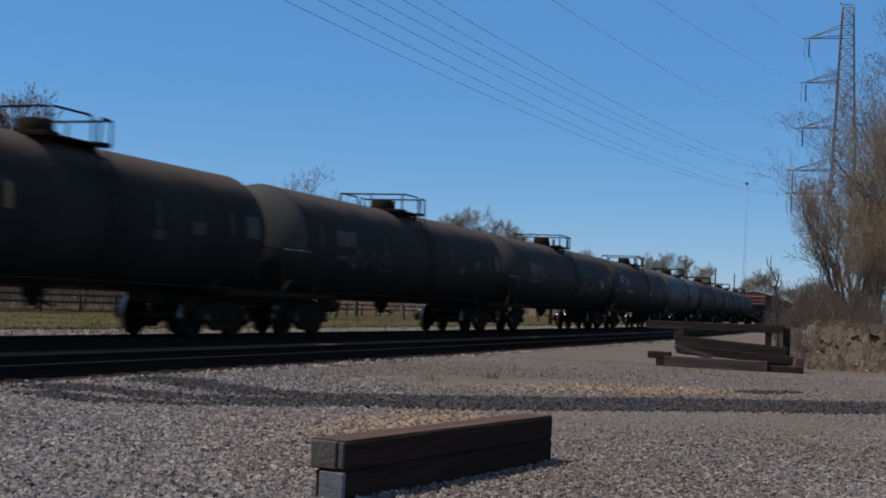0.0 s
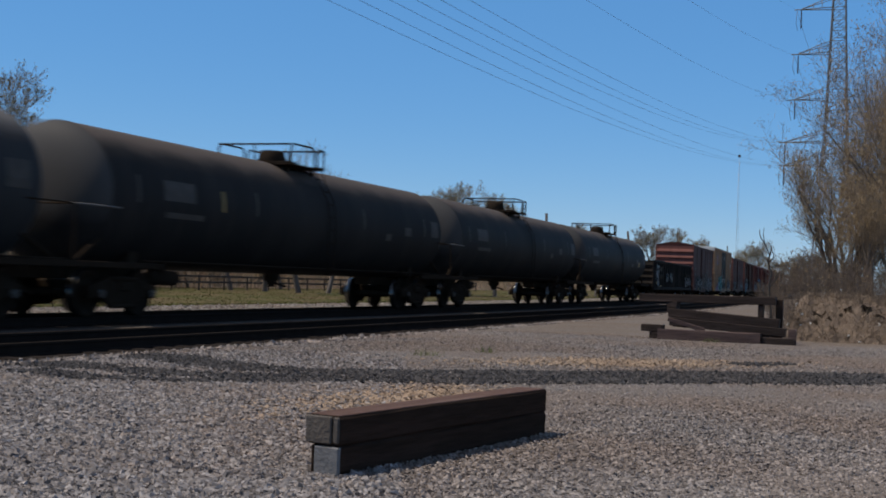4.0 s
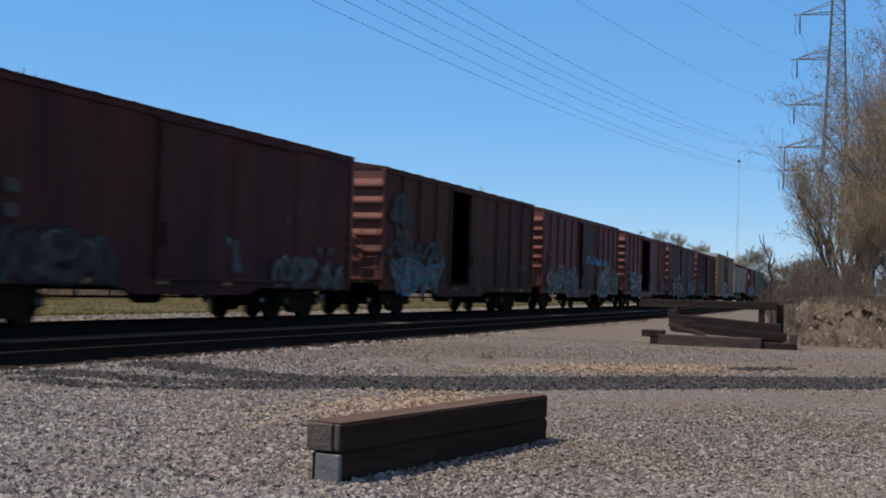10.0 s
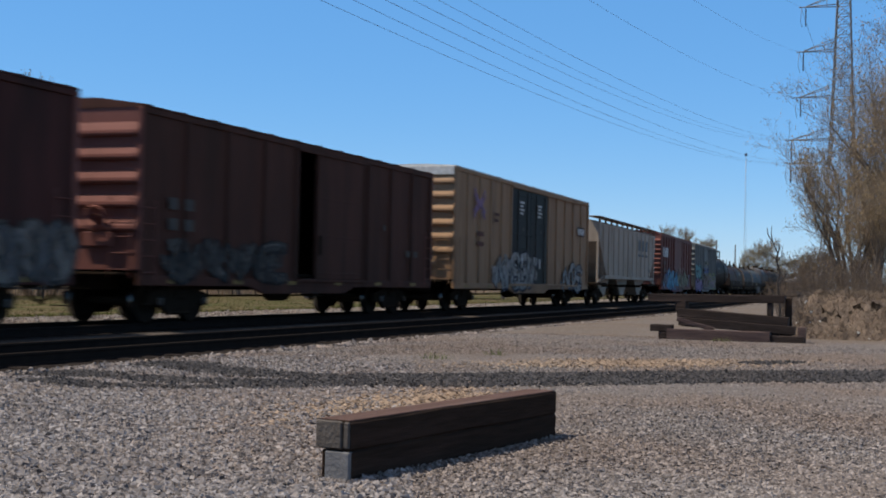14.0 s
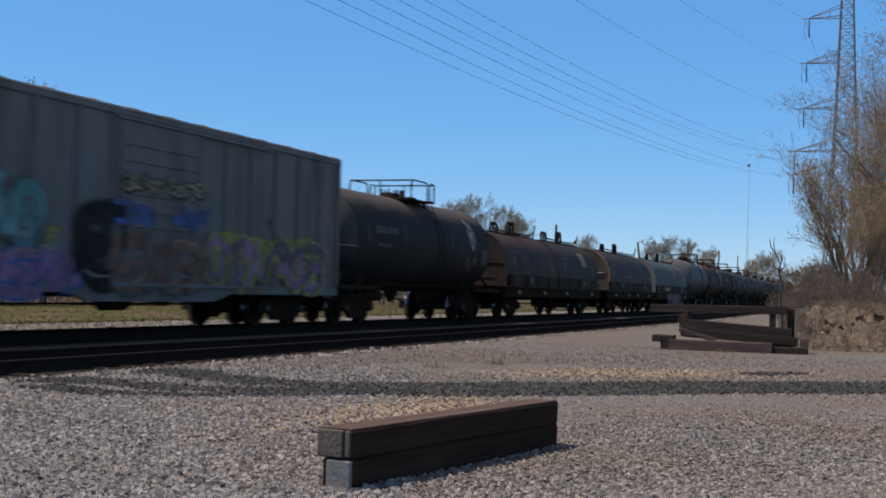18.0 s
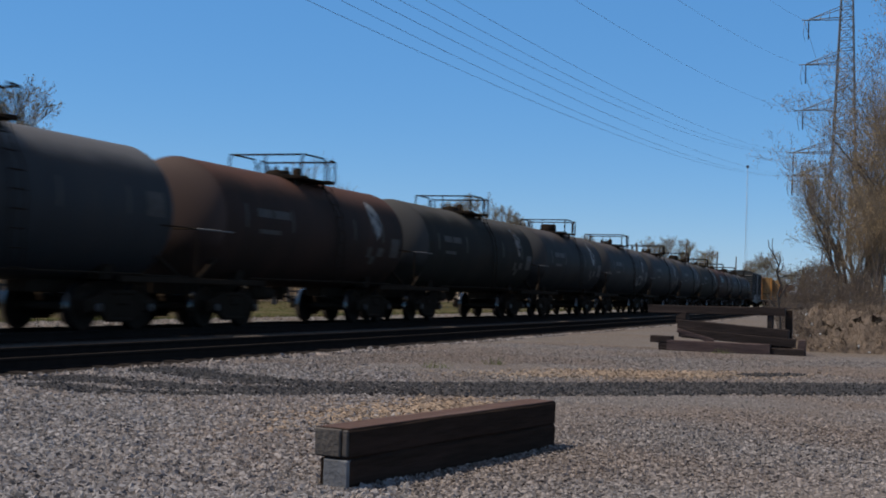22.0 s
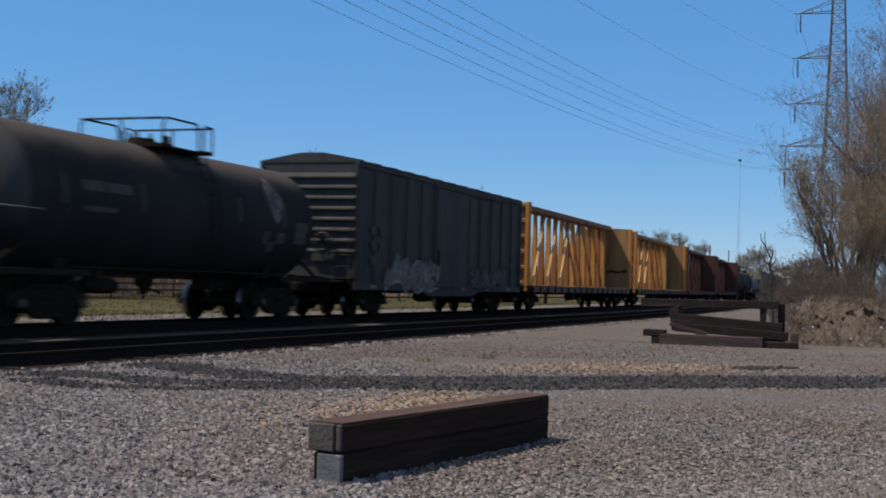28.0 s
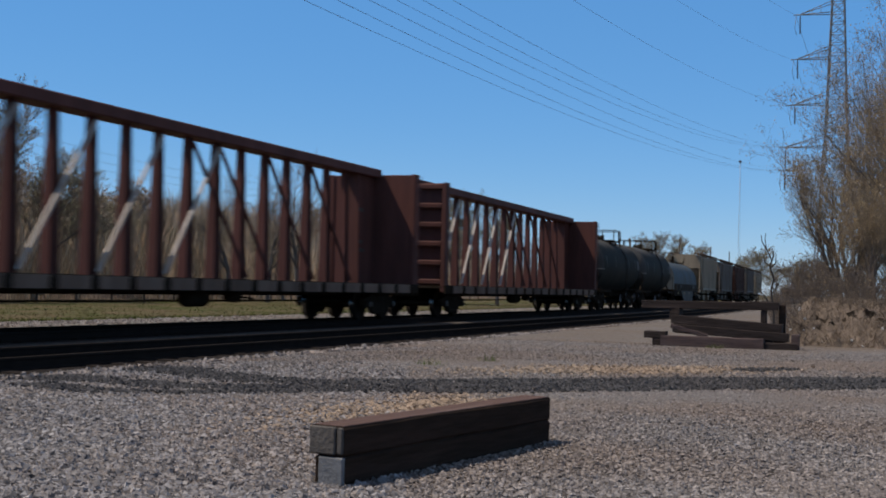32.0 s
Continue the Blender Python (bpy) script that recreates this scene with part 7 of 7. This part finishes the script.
        if end_mat == "orange_edge":
            stencils(hood, where, [(v, v + 0.22, 1.95, 0.05) for v in np.arange(y0 + 0.6, y1 - 0.6, 0.36)], "spray_silver", "pale dash along the rim of the cover")
            bar = Shape()
            bar.box(-0.62, 0.62, y0 - 0.035, y0 - 0.005, 2.74, 2.79)
            seam = Shape()
            for q in range(8):                   # sagging tarpaulin edge over a dark gap
                px = -1.1 + 2.2 * q / 8
                dip = 0.05 * abs(math.sin(q * 1.9))
                seam.box(px, px + 0.285, y0 - 0.045, y0 - 0.005, 2.12 - dip, 2.145 - dip)
            part("seam", seam, "white", hood, "pale sagging edge strip")
            gap = Shape()
            gap.box(-1.12, 1.12, y0 - 0.03, y0 - 0.004, 1.88, 1.94)
            part("gap", gap, "charcoal", hood, "dark seam across the end")
            part("end_bar", bar, "orange_edge", hood, "orange bar on the end of the cover")
        stencils(hood, where, [(y0 + 1.2, y0 + 2.2, 2.5, 0.10), (y0 + 0.9, y0 + 1.3, 2.0, 0.35), (y1 - 0.9, y1 - 0.6, 1.9, 0.25)], "ghost_white", "faded stencils")
    s = Shape()
    s.box(-1.4, 1.4, -hl - 0.35, -hl + 0.3, deck - 0.02, deck + 0.03, 0, 0.01)
    s.box(-1.4, 1.4, hl - 0.3, hl + 0.35, deck - 0.02, deck + 0.03, 0, 0.01)
    part("end_platform", s, frame_mat, car)
    stencils(car, flat_map(1.525), [(y, y + 0.4, deck - 0.28, 0.12) for y in (-hl + 1.4, -hl + 5.1, 0.9, hl - 2.2)], "conspicuity", "yellow reflective strips")
    stencils(car, flat_map(1.525), [(hl - 4.0, hl - 3.4, deck + 0.15, 0.25), (hl - 3.0, hl - 2.7, deck + 0.15, 0.25), (-hl + 3.0, -hl + 3.5, deck + 0.15, 0.25)], "ghost_white", "worn data panels")
    under_gear(car, hl - 0.2, 0.9)
    add_couplers(car, hl)
    add_trucks(car, mid, (-hl + 2.1, hl - 2.1))


def centerbeam(front, rear, label, colour, panel_tag=False, posts=None):
    car, mid, length = start_car("centerbeam_flatcar", label, front, rear, "flatcar")
    hl, deck, top = length / 2, 1.03, 4.55
    gold = colour == "beam_yellow"
    s = Shape()
    s.box(-1.45, 1.45, -hl, hl, deck - 0.08, deck, 0, 0.01)
    part("deck", s, "frame", car)
    s = Shape()
    for sx in (-1, 1):
        a, b = sorted((sx * 1.38, sx * 1.48))
        s.box(a, b, -hl, hl, deck - 0.25, deck + 0.03, 0, 0.015)
        for k in range(18):
            y = -hl + 0.6 + (length - 1.2) * k / 17
            s.box(*sorted((sx * 1.46, sx * 1.53)), y - 0.09, y + 0.09, deck - 0.22, deck - 0.02, 0, 0.02)
    part("side_sill", s, "frame", car)
    if gold:
        rng, y = random.Random(int(front)), -hl + 0.2
        while y < hl - 1.2:
            w = rng.uniform(0.25, 1.1)
            plank = Shape()
            plank.box(1.0, 1.45 + rng.uniform(0.0, 0.06), y, y + w, deck + 0.002, deck + rng.uniform(0.035, 0.07), 0, 0.01)
            part("deck_plank", plank, "beam_brown" if rng.random() < 0.6 else "beam_dull", car, "worn tan plank along the deck edge")
            y += w + rng.choice((0.02, 0.02, 0.3, 0.6))
    s = Shape()
    for k in range(17):
        y = -hl + 0.6 + (length - 1.2) * k / 17 + 0.35
        pale = Shape()
        patch(pale, flat_map(1.482), y - 0.18, y + 0.80, deck - 0.23, deck + 0.015, 0.004)
        part("sill_panel", pale, "sill_dirt", car, "grimy red panel on the sill")
    s.box(-0.30, 0.30, -hl + 0.3, hl - 0.3, top - 0.26, top, 0, 0.03)
    part("top_chord", s, "beam_brown" if gold else colour, car)
    # evenly spaced posts, wide at the foot, with thin braces between
    n = int((length - 4.6) / 1.22)
    y0, gap, n = posts or (-n * 1.22 / 2, 1.22, n)
    for k in range(n + 1):
        y = y0 + gap * k
        s = Shape()
        foot, head = 0.14, 0.07
        s.add([(-foot, y - 0.11, deck), (foot, y - 0.11, deck), (foot, y + 0.11, deck), (-foot, y + 0.11, deck),
               (-head, y - 0.09, top - 0.2), (head, y - 0.09, top - 0.2), (head, y + 0.09, top - 0.2), (-head, y + 0.09, top - 0.2)],
              [(0, 3, 2, 1), (4, 5, 6, 7), (0, 1, 5, 4), (1, 2, 6, 5), (2, 3, 7, 6), (3, 0, 4, 7)])
        s.add([(foot, y - 0.16, deck), (foot, y + 0.16, deck), (head, y + 0.10, top - 0.2), (head, y - 0.10, top - 0.2),
               (foot - 0.03, y - 0.16, deck), (foot - 0.03, y + 0.16, deck), (head - 0.03, y + 0.10, top - 0.2), (head - 0.03, y - 0.10, top - 0.2)],
              [(0, 1, 2, 3), (4, 7, 6, 5), (0, 4, 5, 1), (1, 5, 6, 2), (2, 6, 7, 3), (3, 7, 4, 0)])
        post = part("post", s, "beam_rust" if gold and not k % 2 else colour, car, "rust-orange post" if gold and not k % 2 else "")
        if gold and k % 2:
            for up, half, q in ((0.60, 0.12, 0.07), (1.02, 0.10, 0.05), (1.58, 0.09, 0.04)):
                tick = Shape()
                x = foot + (head - foot) * up / (top - 0.2 - deck)
                tick.box(x - 0.02, x + 0.006, y - half, y + half * (0.7 + 0.3 * math.sin(k)), deck + up, deck + up + q)
                part("tick_mark", tick, "white", post, "white tick mark")
    for k in range(n):
        if k % 2 and k != n // 2:
            continue
        forward = k < n * 0.5
        a, b = y0 + gap * k, y0 + gap * (k + 2 if k + 2 <= n else k + 1)
        s = Shape()
        lo, hi = (a, b) if forward else (b, a)
        d = Vector((0.12 - 0.26, hi - lo, top - 0.35 - deck - 0.1))
        length_d = d.length
        rot = d.to_track_quat('Z', 'X').to_matrix().to_4x4()
        s.box(-0.035, 0.035, -0.04, 0.04, 0, length_d, 0, 0.012, at=Matrix.Translation((0.26, lo, deck + 0.1)) @ rot)
        # forward braces: sunlight on them is put into a paler paint
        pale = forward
        part("brace", s, ("brace_pale" if colour == "oxide" else "brace_cream") if pale else colour, car, "diagonal brace in pale sunlit colour" if pale else "")
    # bulkheads with a solid gusset towards the middle
    for sy in (-1, 1):
        at = pose(0, 0, 0) if sy > 0 else pose(0, 0, 0, 0, 0, 180)
        s = Shape()
        s.box(-1.42, 1.42, hl - 0.30, hl - 0.22, deck, top - 0.16, 0, 0.02)
        wall = part("bulkhead", s, "beam_dull" if gold else colour, car, at=at)
        for k in range(6):
            z = deck + 0.05 + (top - deck - 0.42) * k / 5
            r = Shape()
            r.box(-1.28, 1.28, hl - 0.23, hl - 0.02, z, z + 0.17, 0, 0.03)
            part("rib", r, "beam_dull" if gold else colour, wall)
        for x in (-1.36, 1.36):
            r = Shape()
            r.box(x - 0.08, x + 0.08, hl - 0.34, hl, deck - 0.2, top - 0.15, 0, 0.02)
            part("corner_post", r, colour, wall)
        s = Shape()
        s.prism([(hl - 0.3, deck), (hl - 0.3, top - 0.16), (hl - 1.75, top - 0.16), (hl - 1.75, deck)], "x", -0.06, 0.06)
        part("center_plate", s, "beam_dull" if gold else colour, car, at=at)
        s = Shape()
        s.prism([(-0.26, deck), (0.26, deck), (0.20, top - 0.2), (-0.20, top - 0.2)], "y", hl - 1.81, hl - 1.755)
        part("flange", s, colour, car, at=at)
    if gold:
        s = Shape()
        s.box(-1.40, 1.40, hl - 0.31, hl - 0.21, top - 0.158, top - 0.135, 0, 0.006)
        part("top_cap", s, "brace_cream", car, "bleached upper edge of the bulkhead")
        if not panel_tag:
            s = Shape()
            for x0, x1, z0, z1 in ((-0.57, -0.40, 1.90, 2.10), (-0.38, -0.12, 1.92, 2.03), (-0.10, 0.22, 1.90, 2.05), (0.24, 0.50, 1.95, 2.07), (0.52, 0.85, 1.91, 2.04), (0.87, 1.22, 1.95, 2.09)):
                s.box(x0, x1, hl - 0.307, hl - 0.299, z0, z1, 0, 0.002)
            tagged(part("bulkhead_mark", s, "spray_black", car, "dark stencilled bar on the bulkhead"), kind="stuff")
    ladder(car, colour, 1.44, hl - 0.32, hl - 0.02, deck, top - 0.2, 9)
    where = flat_map(0.065)
    stencils(car, where, [(hl - 1.7, hl - 1.0, 2.0, 0.10), (hl - 1.6, hl - 1.15, 2.25, 0.1), (hl - 1.5, hl - 1.1, 3.2, 0.12)], "ghost_white" if not panel_tag else "spray_black", "worn lettering as bars")
    under_gear(car, hl - 0.1, 0.93)
    add_couplers(car, hl)
    add_trucks(car, mid, (-hl + 2.0, hl - 2.0))


def build_train():
    # long black tank cars
    tags = {1: [(-5.5, -2.6, -0.6, 0.0, "ash", "black", 4, 91)], 2: [(-7.0, -4.6, -0.2, 0.35, "slate", "navy", 4, 92), (1.0, 4.2, -0.7, 0.0, "ash", "black", 5, 98)],
            3: [(-8.2, -6.6, 0.15, 0.6, "ice", "black", 5, 93), (4.2, 6.4, -0.75, -0.15, "ash", "black", 4, 94)], 4: [(-3.2, -0.4, -0.75, 0.25, "silver", "black", 6, 95), (0.6, 3.4, -0.85, 0.0, "ash", "black", 5, 96)]}
    ends = [11.2, 26.3, 44.5, 64.0, 82.6, 101.2, 121.3, 140.0, 159.3]
    hatches = [0, 0, -0.2, 0.3, -0.5, 0, 0, 0.7]
    for i in range(8):
        f, r = ends[i] + 1.1, ends[i + 1]
        h = (r - f) / 2
        marks = [(-h + 2.3, -h + 3.5, 0.0, 0.42, "ghost_white"), (-h + 2.4, -h + 3.9, -0.35, 0.12, "ghost_white"), (h - 3.6, h - 3.1, -0.15, 0.25, "ghost_white"), (h - 5.0, h - 4.6, -0.35, 0.2, "ghost_white")]
        if i in (2, 7):
            marks.append((h - 3.0, h - 2.45, -0.30, 0.26, "conspicuity"))
        if i == 3:
            marks += [(-h + 0.7, -h + 1.6, 0.72, 0.09, "conspicuity"), (-h + 2.9, -h + 4.7, -0.30, 0.10, "beam_rust"), (1.6, 2.1, -0.35, 0.22, "conspicuity")]
        if i in (0, 5):
            marks.append((-h + 4.6, -h + 4.75, -0.1, 0.45, "conspicuity"))
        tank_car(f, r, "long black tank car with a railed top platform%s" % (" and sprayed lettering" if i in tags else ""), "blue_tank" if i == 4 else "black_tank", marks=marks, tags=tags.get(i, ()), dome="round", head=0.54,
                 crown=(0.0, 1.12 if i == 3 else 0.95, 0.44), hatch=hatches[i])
    gondola(161.6, 181.9, "black high-sided open gondola with pale sprayed lettering", "gon_black")
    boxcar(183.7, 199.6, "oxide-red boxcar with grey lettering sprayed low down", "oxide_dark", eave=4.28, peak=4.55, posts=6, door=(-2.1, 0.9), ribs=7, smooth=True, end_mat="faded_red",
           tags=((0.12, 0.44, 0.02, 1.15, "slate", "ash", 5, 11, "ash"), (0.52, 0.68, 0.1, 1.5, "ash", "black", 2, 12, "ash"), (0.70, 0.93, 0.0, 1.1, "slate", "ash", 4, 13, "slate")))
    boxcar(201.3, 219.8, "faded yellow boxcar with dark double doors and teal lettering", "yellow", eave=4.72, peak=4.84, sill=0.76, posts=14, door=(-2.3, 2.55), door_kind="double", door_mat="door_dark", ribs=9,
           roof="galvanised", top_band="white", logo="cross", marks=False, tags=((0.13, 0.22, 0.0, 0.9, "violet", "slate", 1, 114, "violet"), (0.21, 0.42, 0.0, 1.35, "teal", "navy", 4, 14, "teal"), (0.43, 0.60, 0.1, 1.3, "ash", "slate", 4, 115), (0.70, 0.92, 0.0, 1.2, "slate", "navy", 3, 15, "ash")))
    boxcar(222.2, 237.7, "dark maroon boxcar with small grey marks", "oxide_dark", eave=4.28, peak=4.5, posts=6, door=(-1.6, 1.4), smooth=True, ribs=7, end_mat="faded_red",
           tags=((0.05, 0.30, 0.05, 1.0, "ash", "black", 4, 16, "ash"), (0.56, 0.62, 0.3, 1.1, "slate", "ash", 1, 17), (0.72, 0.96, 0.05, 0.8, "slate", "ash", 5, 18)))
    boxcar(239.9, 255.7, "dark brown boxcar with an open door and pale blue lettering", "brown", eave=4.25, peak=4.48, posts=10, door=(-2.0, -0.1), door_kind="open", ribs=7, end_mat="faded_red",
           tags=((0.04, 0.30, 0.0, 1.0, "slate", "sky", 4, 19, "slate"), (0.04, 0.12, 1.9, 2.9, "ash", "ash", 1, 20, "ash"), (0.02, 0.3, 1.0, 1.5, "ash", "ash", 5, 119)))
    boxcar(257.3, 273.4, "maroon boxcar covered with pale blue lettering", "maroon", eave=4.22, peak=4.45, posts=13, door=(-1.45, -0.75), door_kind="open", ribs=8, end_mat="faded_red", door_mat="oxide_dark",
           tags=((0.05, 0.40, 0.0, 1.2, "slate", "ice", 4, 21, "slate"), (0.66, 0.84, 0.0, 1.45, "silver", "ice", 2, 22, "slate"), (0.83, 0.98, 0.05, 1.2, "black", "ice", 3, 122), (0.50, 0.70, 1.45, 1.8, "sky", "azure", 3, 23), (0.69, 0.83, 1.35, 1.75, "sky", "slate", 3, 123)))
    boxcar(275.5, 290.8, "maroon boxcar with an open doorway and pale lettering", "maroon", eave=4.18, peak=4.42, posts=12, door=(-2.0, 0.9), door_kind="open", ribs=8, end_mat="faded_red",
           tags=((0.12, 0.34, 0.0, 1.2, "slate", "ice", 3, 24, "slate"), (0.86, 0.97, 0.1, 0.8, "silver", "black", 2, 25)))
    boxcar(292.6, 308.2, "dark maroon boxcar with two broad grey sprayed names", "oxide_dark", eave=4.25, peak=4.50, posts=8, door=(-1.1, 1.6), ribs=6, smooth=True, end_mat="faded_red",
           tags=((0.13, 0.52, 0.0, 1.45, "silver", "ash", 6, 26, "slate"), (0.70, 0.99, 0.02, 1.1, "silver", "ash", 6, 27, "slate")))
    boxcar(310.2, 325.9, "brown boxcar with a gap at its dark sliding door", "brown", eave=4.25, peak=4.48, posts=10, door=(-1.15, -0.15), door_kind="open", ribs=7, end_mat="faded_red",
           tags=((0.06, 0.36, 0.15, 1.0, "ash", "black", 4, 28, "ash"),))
    boxcar(328.0, 346.9, "tan boxcar with dark double doors and pale blue lettering", "yellow", eave=4.72, peak=4.84, sill=0.76, posts=14, door=(-2.95, 2.15), door_kind="double", door_mat="door_dark", ribs=8,
           roof="galvanised", top_band="white", logo="cross", marks=False, tags=((0.22, 0.52, 0.0, 1.3, "ice", "navy", 5, 29, "ice"), (0.74, 0.92, 0.0, 1.15, "ice", "navy", 3, 30)))
    hopper(349.6, 366.0, "light grey covered hopper with dark block emblem and rusty walkway", "hopper_grey", marked=True)
    boxcar(368.2, 383.5, "oxide-red boxcar with white emblem and bright blue lettering", "maroon", eave=4.22, peak=4.45, posts=12, door=(-1.85, 2.05), ribs=11, end_mat="faded_red", logo="stripes",
           tags=((0.06, 0.20, 0.1, 1.1, "slate", "azure", 2, 31, "slate"), (0.19, 0.50, 0.0, 1.25, "sky", "azure", 4, 32, "sky"), (0.50, 0.72, 0.0, 1.25, "olive", "slate", 3, 33, "olive"), (0.52, 0.68, 1.25, 1.45, "clay", "rose", 3, 133), (0.71, 0.86, 0.1, 1.1, "olive", "ash", 3, 34, "olive"), (0.84, 0.90, 0.2, 0.95, "slate", "violet", 1, 134)))
    boxcar(386.0, 401.7, "grey-blue boxcar with purple, lime and rose lettering", "blue_box", eave=4.24, peak=4.50, posts=14, door=(-1.75, 1.05), ribs=8, end_mat="blue_box", roof="hopper_grey",
           tags=((0.02, 0.24, 0.75, 1.95, "aqua", "slate", 3, 35, "aqua"), (0.02, 0.30, 0.0, 0.85, "violet", "azure", 4, 135, "violet"), (0.22, 0.27, 0.75, 1.15, "lime", "olive", 1, 36, "lime"), (0.31, 0.37, 0.1, 1.6, "black", "black", 1, 41, "black"), (0.39, 0.58, 1.95, 2.3, "cream", "black", 4, 37, "olive"), (0.38, 0.45, 1.25, 1.8, "azure", "slate", 1, 137, "azure"), (0.52, 0.58, 1.25, 1.8, "azure", "slate", 1, 138, "azure"), (0.38, 0.58, 0.1, 1.2, "clay", "slate", 3, 139, "clay"), (0.60, 0.94, 0.1, 1.25, "violet", "lime", 6, 38, "slate"), (0.61, 0.9, 0.95, 1.35, "lime", "olive", 5, 42)))
    tank_car(402.4, 414.9, "short black tank car with a pale diamond patch", "black_tank", diamond=2, dome="flat", radius=1.46, zc=2.38)
    coil_car(416.3, 432.05, "rusty coil car with two rounded covers", [(0.0, 0.49, "hood_rust", "hood_rust", None), (0.51, 1.0, "hood_black", "hood_rust", "conspicuity")])
    coil_car(434.1, 447.5, "black coil car whose cover has an orange rim", [(0.0, 1.0, "hood_black", "orange_edge", None)])
    coil_car(448.2, 463.2, "steel-blue coil car with a pale patched side girder", [(0.0, 1.0, "steel_blue", "steel_end", "orange_edge")], deep="patched", frame_mat="frame")
    ends = [465.1, 478.0, 490.3, 504.1, 516.8, 530.1, 543.2, 556.2, 570.2, 583.8, 595.8, 608.8]
    coats = ["blue_tank", "rust_tank", "green_tank", "black_tank", "black_tank", "black_tank", "black_tank", "green_tank", "rust_tank", "black_tank", "black_tank"]
    for i in range(11):
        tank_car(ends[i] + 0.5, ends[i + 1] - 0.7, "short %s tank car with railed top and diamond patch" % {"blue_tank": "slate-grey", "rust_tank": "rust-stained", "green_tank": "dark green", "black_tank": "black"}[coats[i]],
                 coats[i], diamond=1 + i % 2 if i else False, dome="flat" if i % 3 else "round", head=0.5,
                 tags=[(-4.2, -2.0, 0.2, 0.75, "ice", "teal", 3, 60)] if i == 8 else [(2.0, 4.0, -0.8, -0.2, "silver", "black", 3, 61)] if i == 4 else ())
    boxcar(610.2, 626.0, "charcoal boxcar with ribbed ends and a pale patch", "charcoal", eave=4.24, peak=4.52, posts=12, door=(-1.7, 1.6), ribs=10, roof="charcoal", end_mat="charcoal",
           tags=((0.14, 0.40, 0.0, 0.95, "silver", "ice", 3, 39, "silver"), (0.62, 0.86, 0.15, 0.9, "slate", "ash", 4, 40, "ash")))
    centerbeam(627.2, 649.6, "empty yellow centerbeam flatcar with end bulkheads", "beam_yellow", posts=(-8.53, 1.238, 14))
    centerbeam(651.0, 673.8, "empty yellow centerbeam flatcar with worn lettering", "beam_yellow", True, (-8.04, 1.22, 13))
    centerbeam(675.8, 697.6, "empty brown-red centerbeam flatcar with end bulkheads", "oxide")
    centerbeam(700.0, 722.6, "empty brown-red centerbeam flatcar coupled to its twin", "oxide")
    tank_car(724.0, 735.6, "dark green short tank car behind the flatcars", "green_tank", dome="flat")
    tank_car(736.9, 748.6, "dark green short tank car in the tail of the train", "green_tank", dome="flat")
    coil_car(750.0, 764.5, "steel-blue coil car in the tail of the train", [(0.0, 1.0, "steel_blue", "steel_blue", None)], deep="charcoal")
    hopper(767.0, 781.0, "tan covered hopper in the tail of the train", "hopper_tan")
    for i in range(4):
        coat, word = (("hopper_dull", "dull grey"), ("brown", "weathered brown"), ("hopper_dull", "dull grey"), ("hopper_tan", "tan"))[i]
        hopper(784.5 + 17.0 * i, 798.5 + 17.0 * i, word + " covered hopper in the tail of the train", coat)


build_train()


# ---- sleepers ----
def build_sleepers():
    s = Shape()
    s.box(-1.3, 1.3, -0.115, 0.115, -0.17, 0.0, 0, 0.012)
    me = s.mesh("sleeper", as_mats("sleeper"))
    bed = thing("near_track_bed", "dark timber sleepers under the empty track", "sleepers", kind="structure", at=pose(0, 0, 0))
    rng = random.Random(2)
    for k in range(220):
        y = 8 + 0.55 * k
        part("sleeper", me, None, bed, at=pose(NEAR_TRACK + bend(y) + rng.uniform(-0.03, 0.03), y, -0.128 + rng.uniform(-0.01, 0.008), 0, 0, heading(y) + rng.uniform(-0.8, 0.8)))
    far = Shape()
    for k in range(240):
        y = 10 + 0.55 * k
        far.box(-1.3, 1.3, -0.115, 0.115, -0.17, 0.0, 0, 0, at=pose(FAR_TRACK + bend(y), y, -0.132, 0, 0, heading(y)))
    thing("far_track_sleepers", "dark timber sleepers under the busy track", "sleepers", "", far, "sleeper", kind="stuff")


build_sleepers()


def motions():
    """The train runs towards the lot at an even speed; its wheels turn while they can be seen."""
    for car, mid in CARS:
        rows = []
        for k in range(17):
            t = 2.0 * k
            y = mid - SPEED * t
            rows.append((t, pose(FAR_TRACK + bend(y), y, RAIL, 0, 0, heading(y))))
        walk(car, rows)
    for wheel, q, s in WHEELS:
        f0 = max(0, int((s - 75) / SPEED * FPS))
        f1 = min(960, int((s - 8) / SPEED * FPS))
        step = SPEED / FPS / WHEEL_R
        rows = [(0.0, 0.0)]
        rows += [(f / FPS, step * (f - f0)) for f in range(max(1, f0), f1 + 1)]
        if rows[-1][0] < 32.0:
            rows.append((32.0, rows[-1][1]))
        walk(wheel, [(t, pose(0, q, WHEEL_R, math.degrees(a) % 360)) for t, a in rows])


motions()
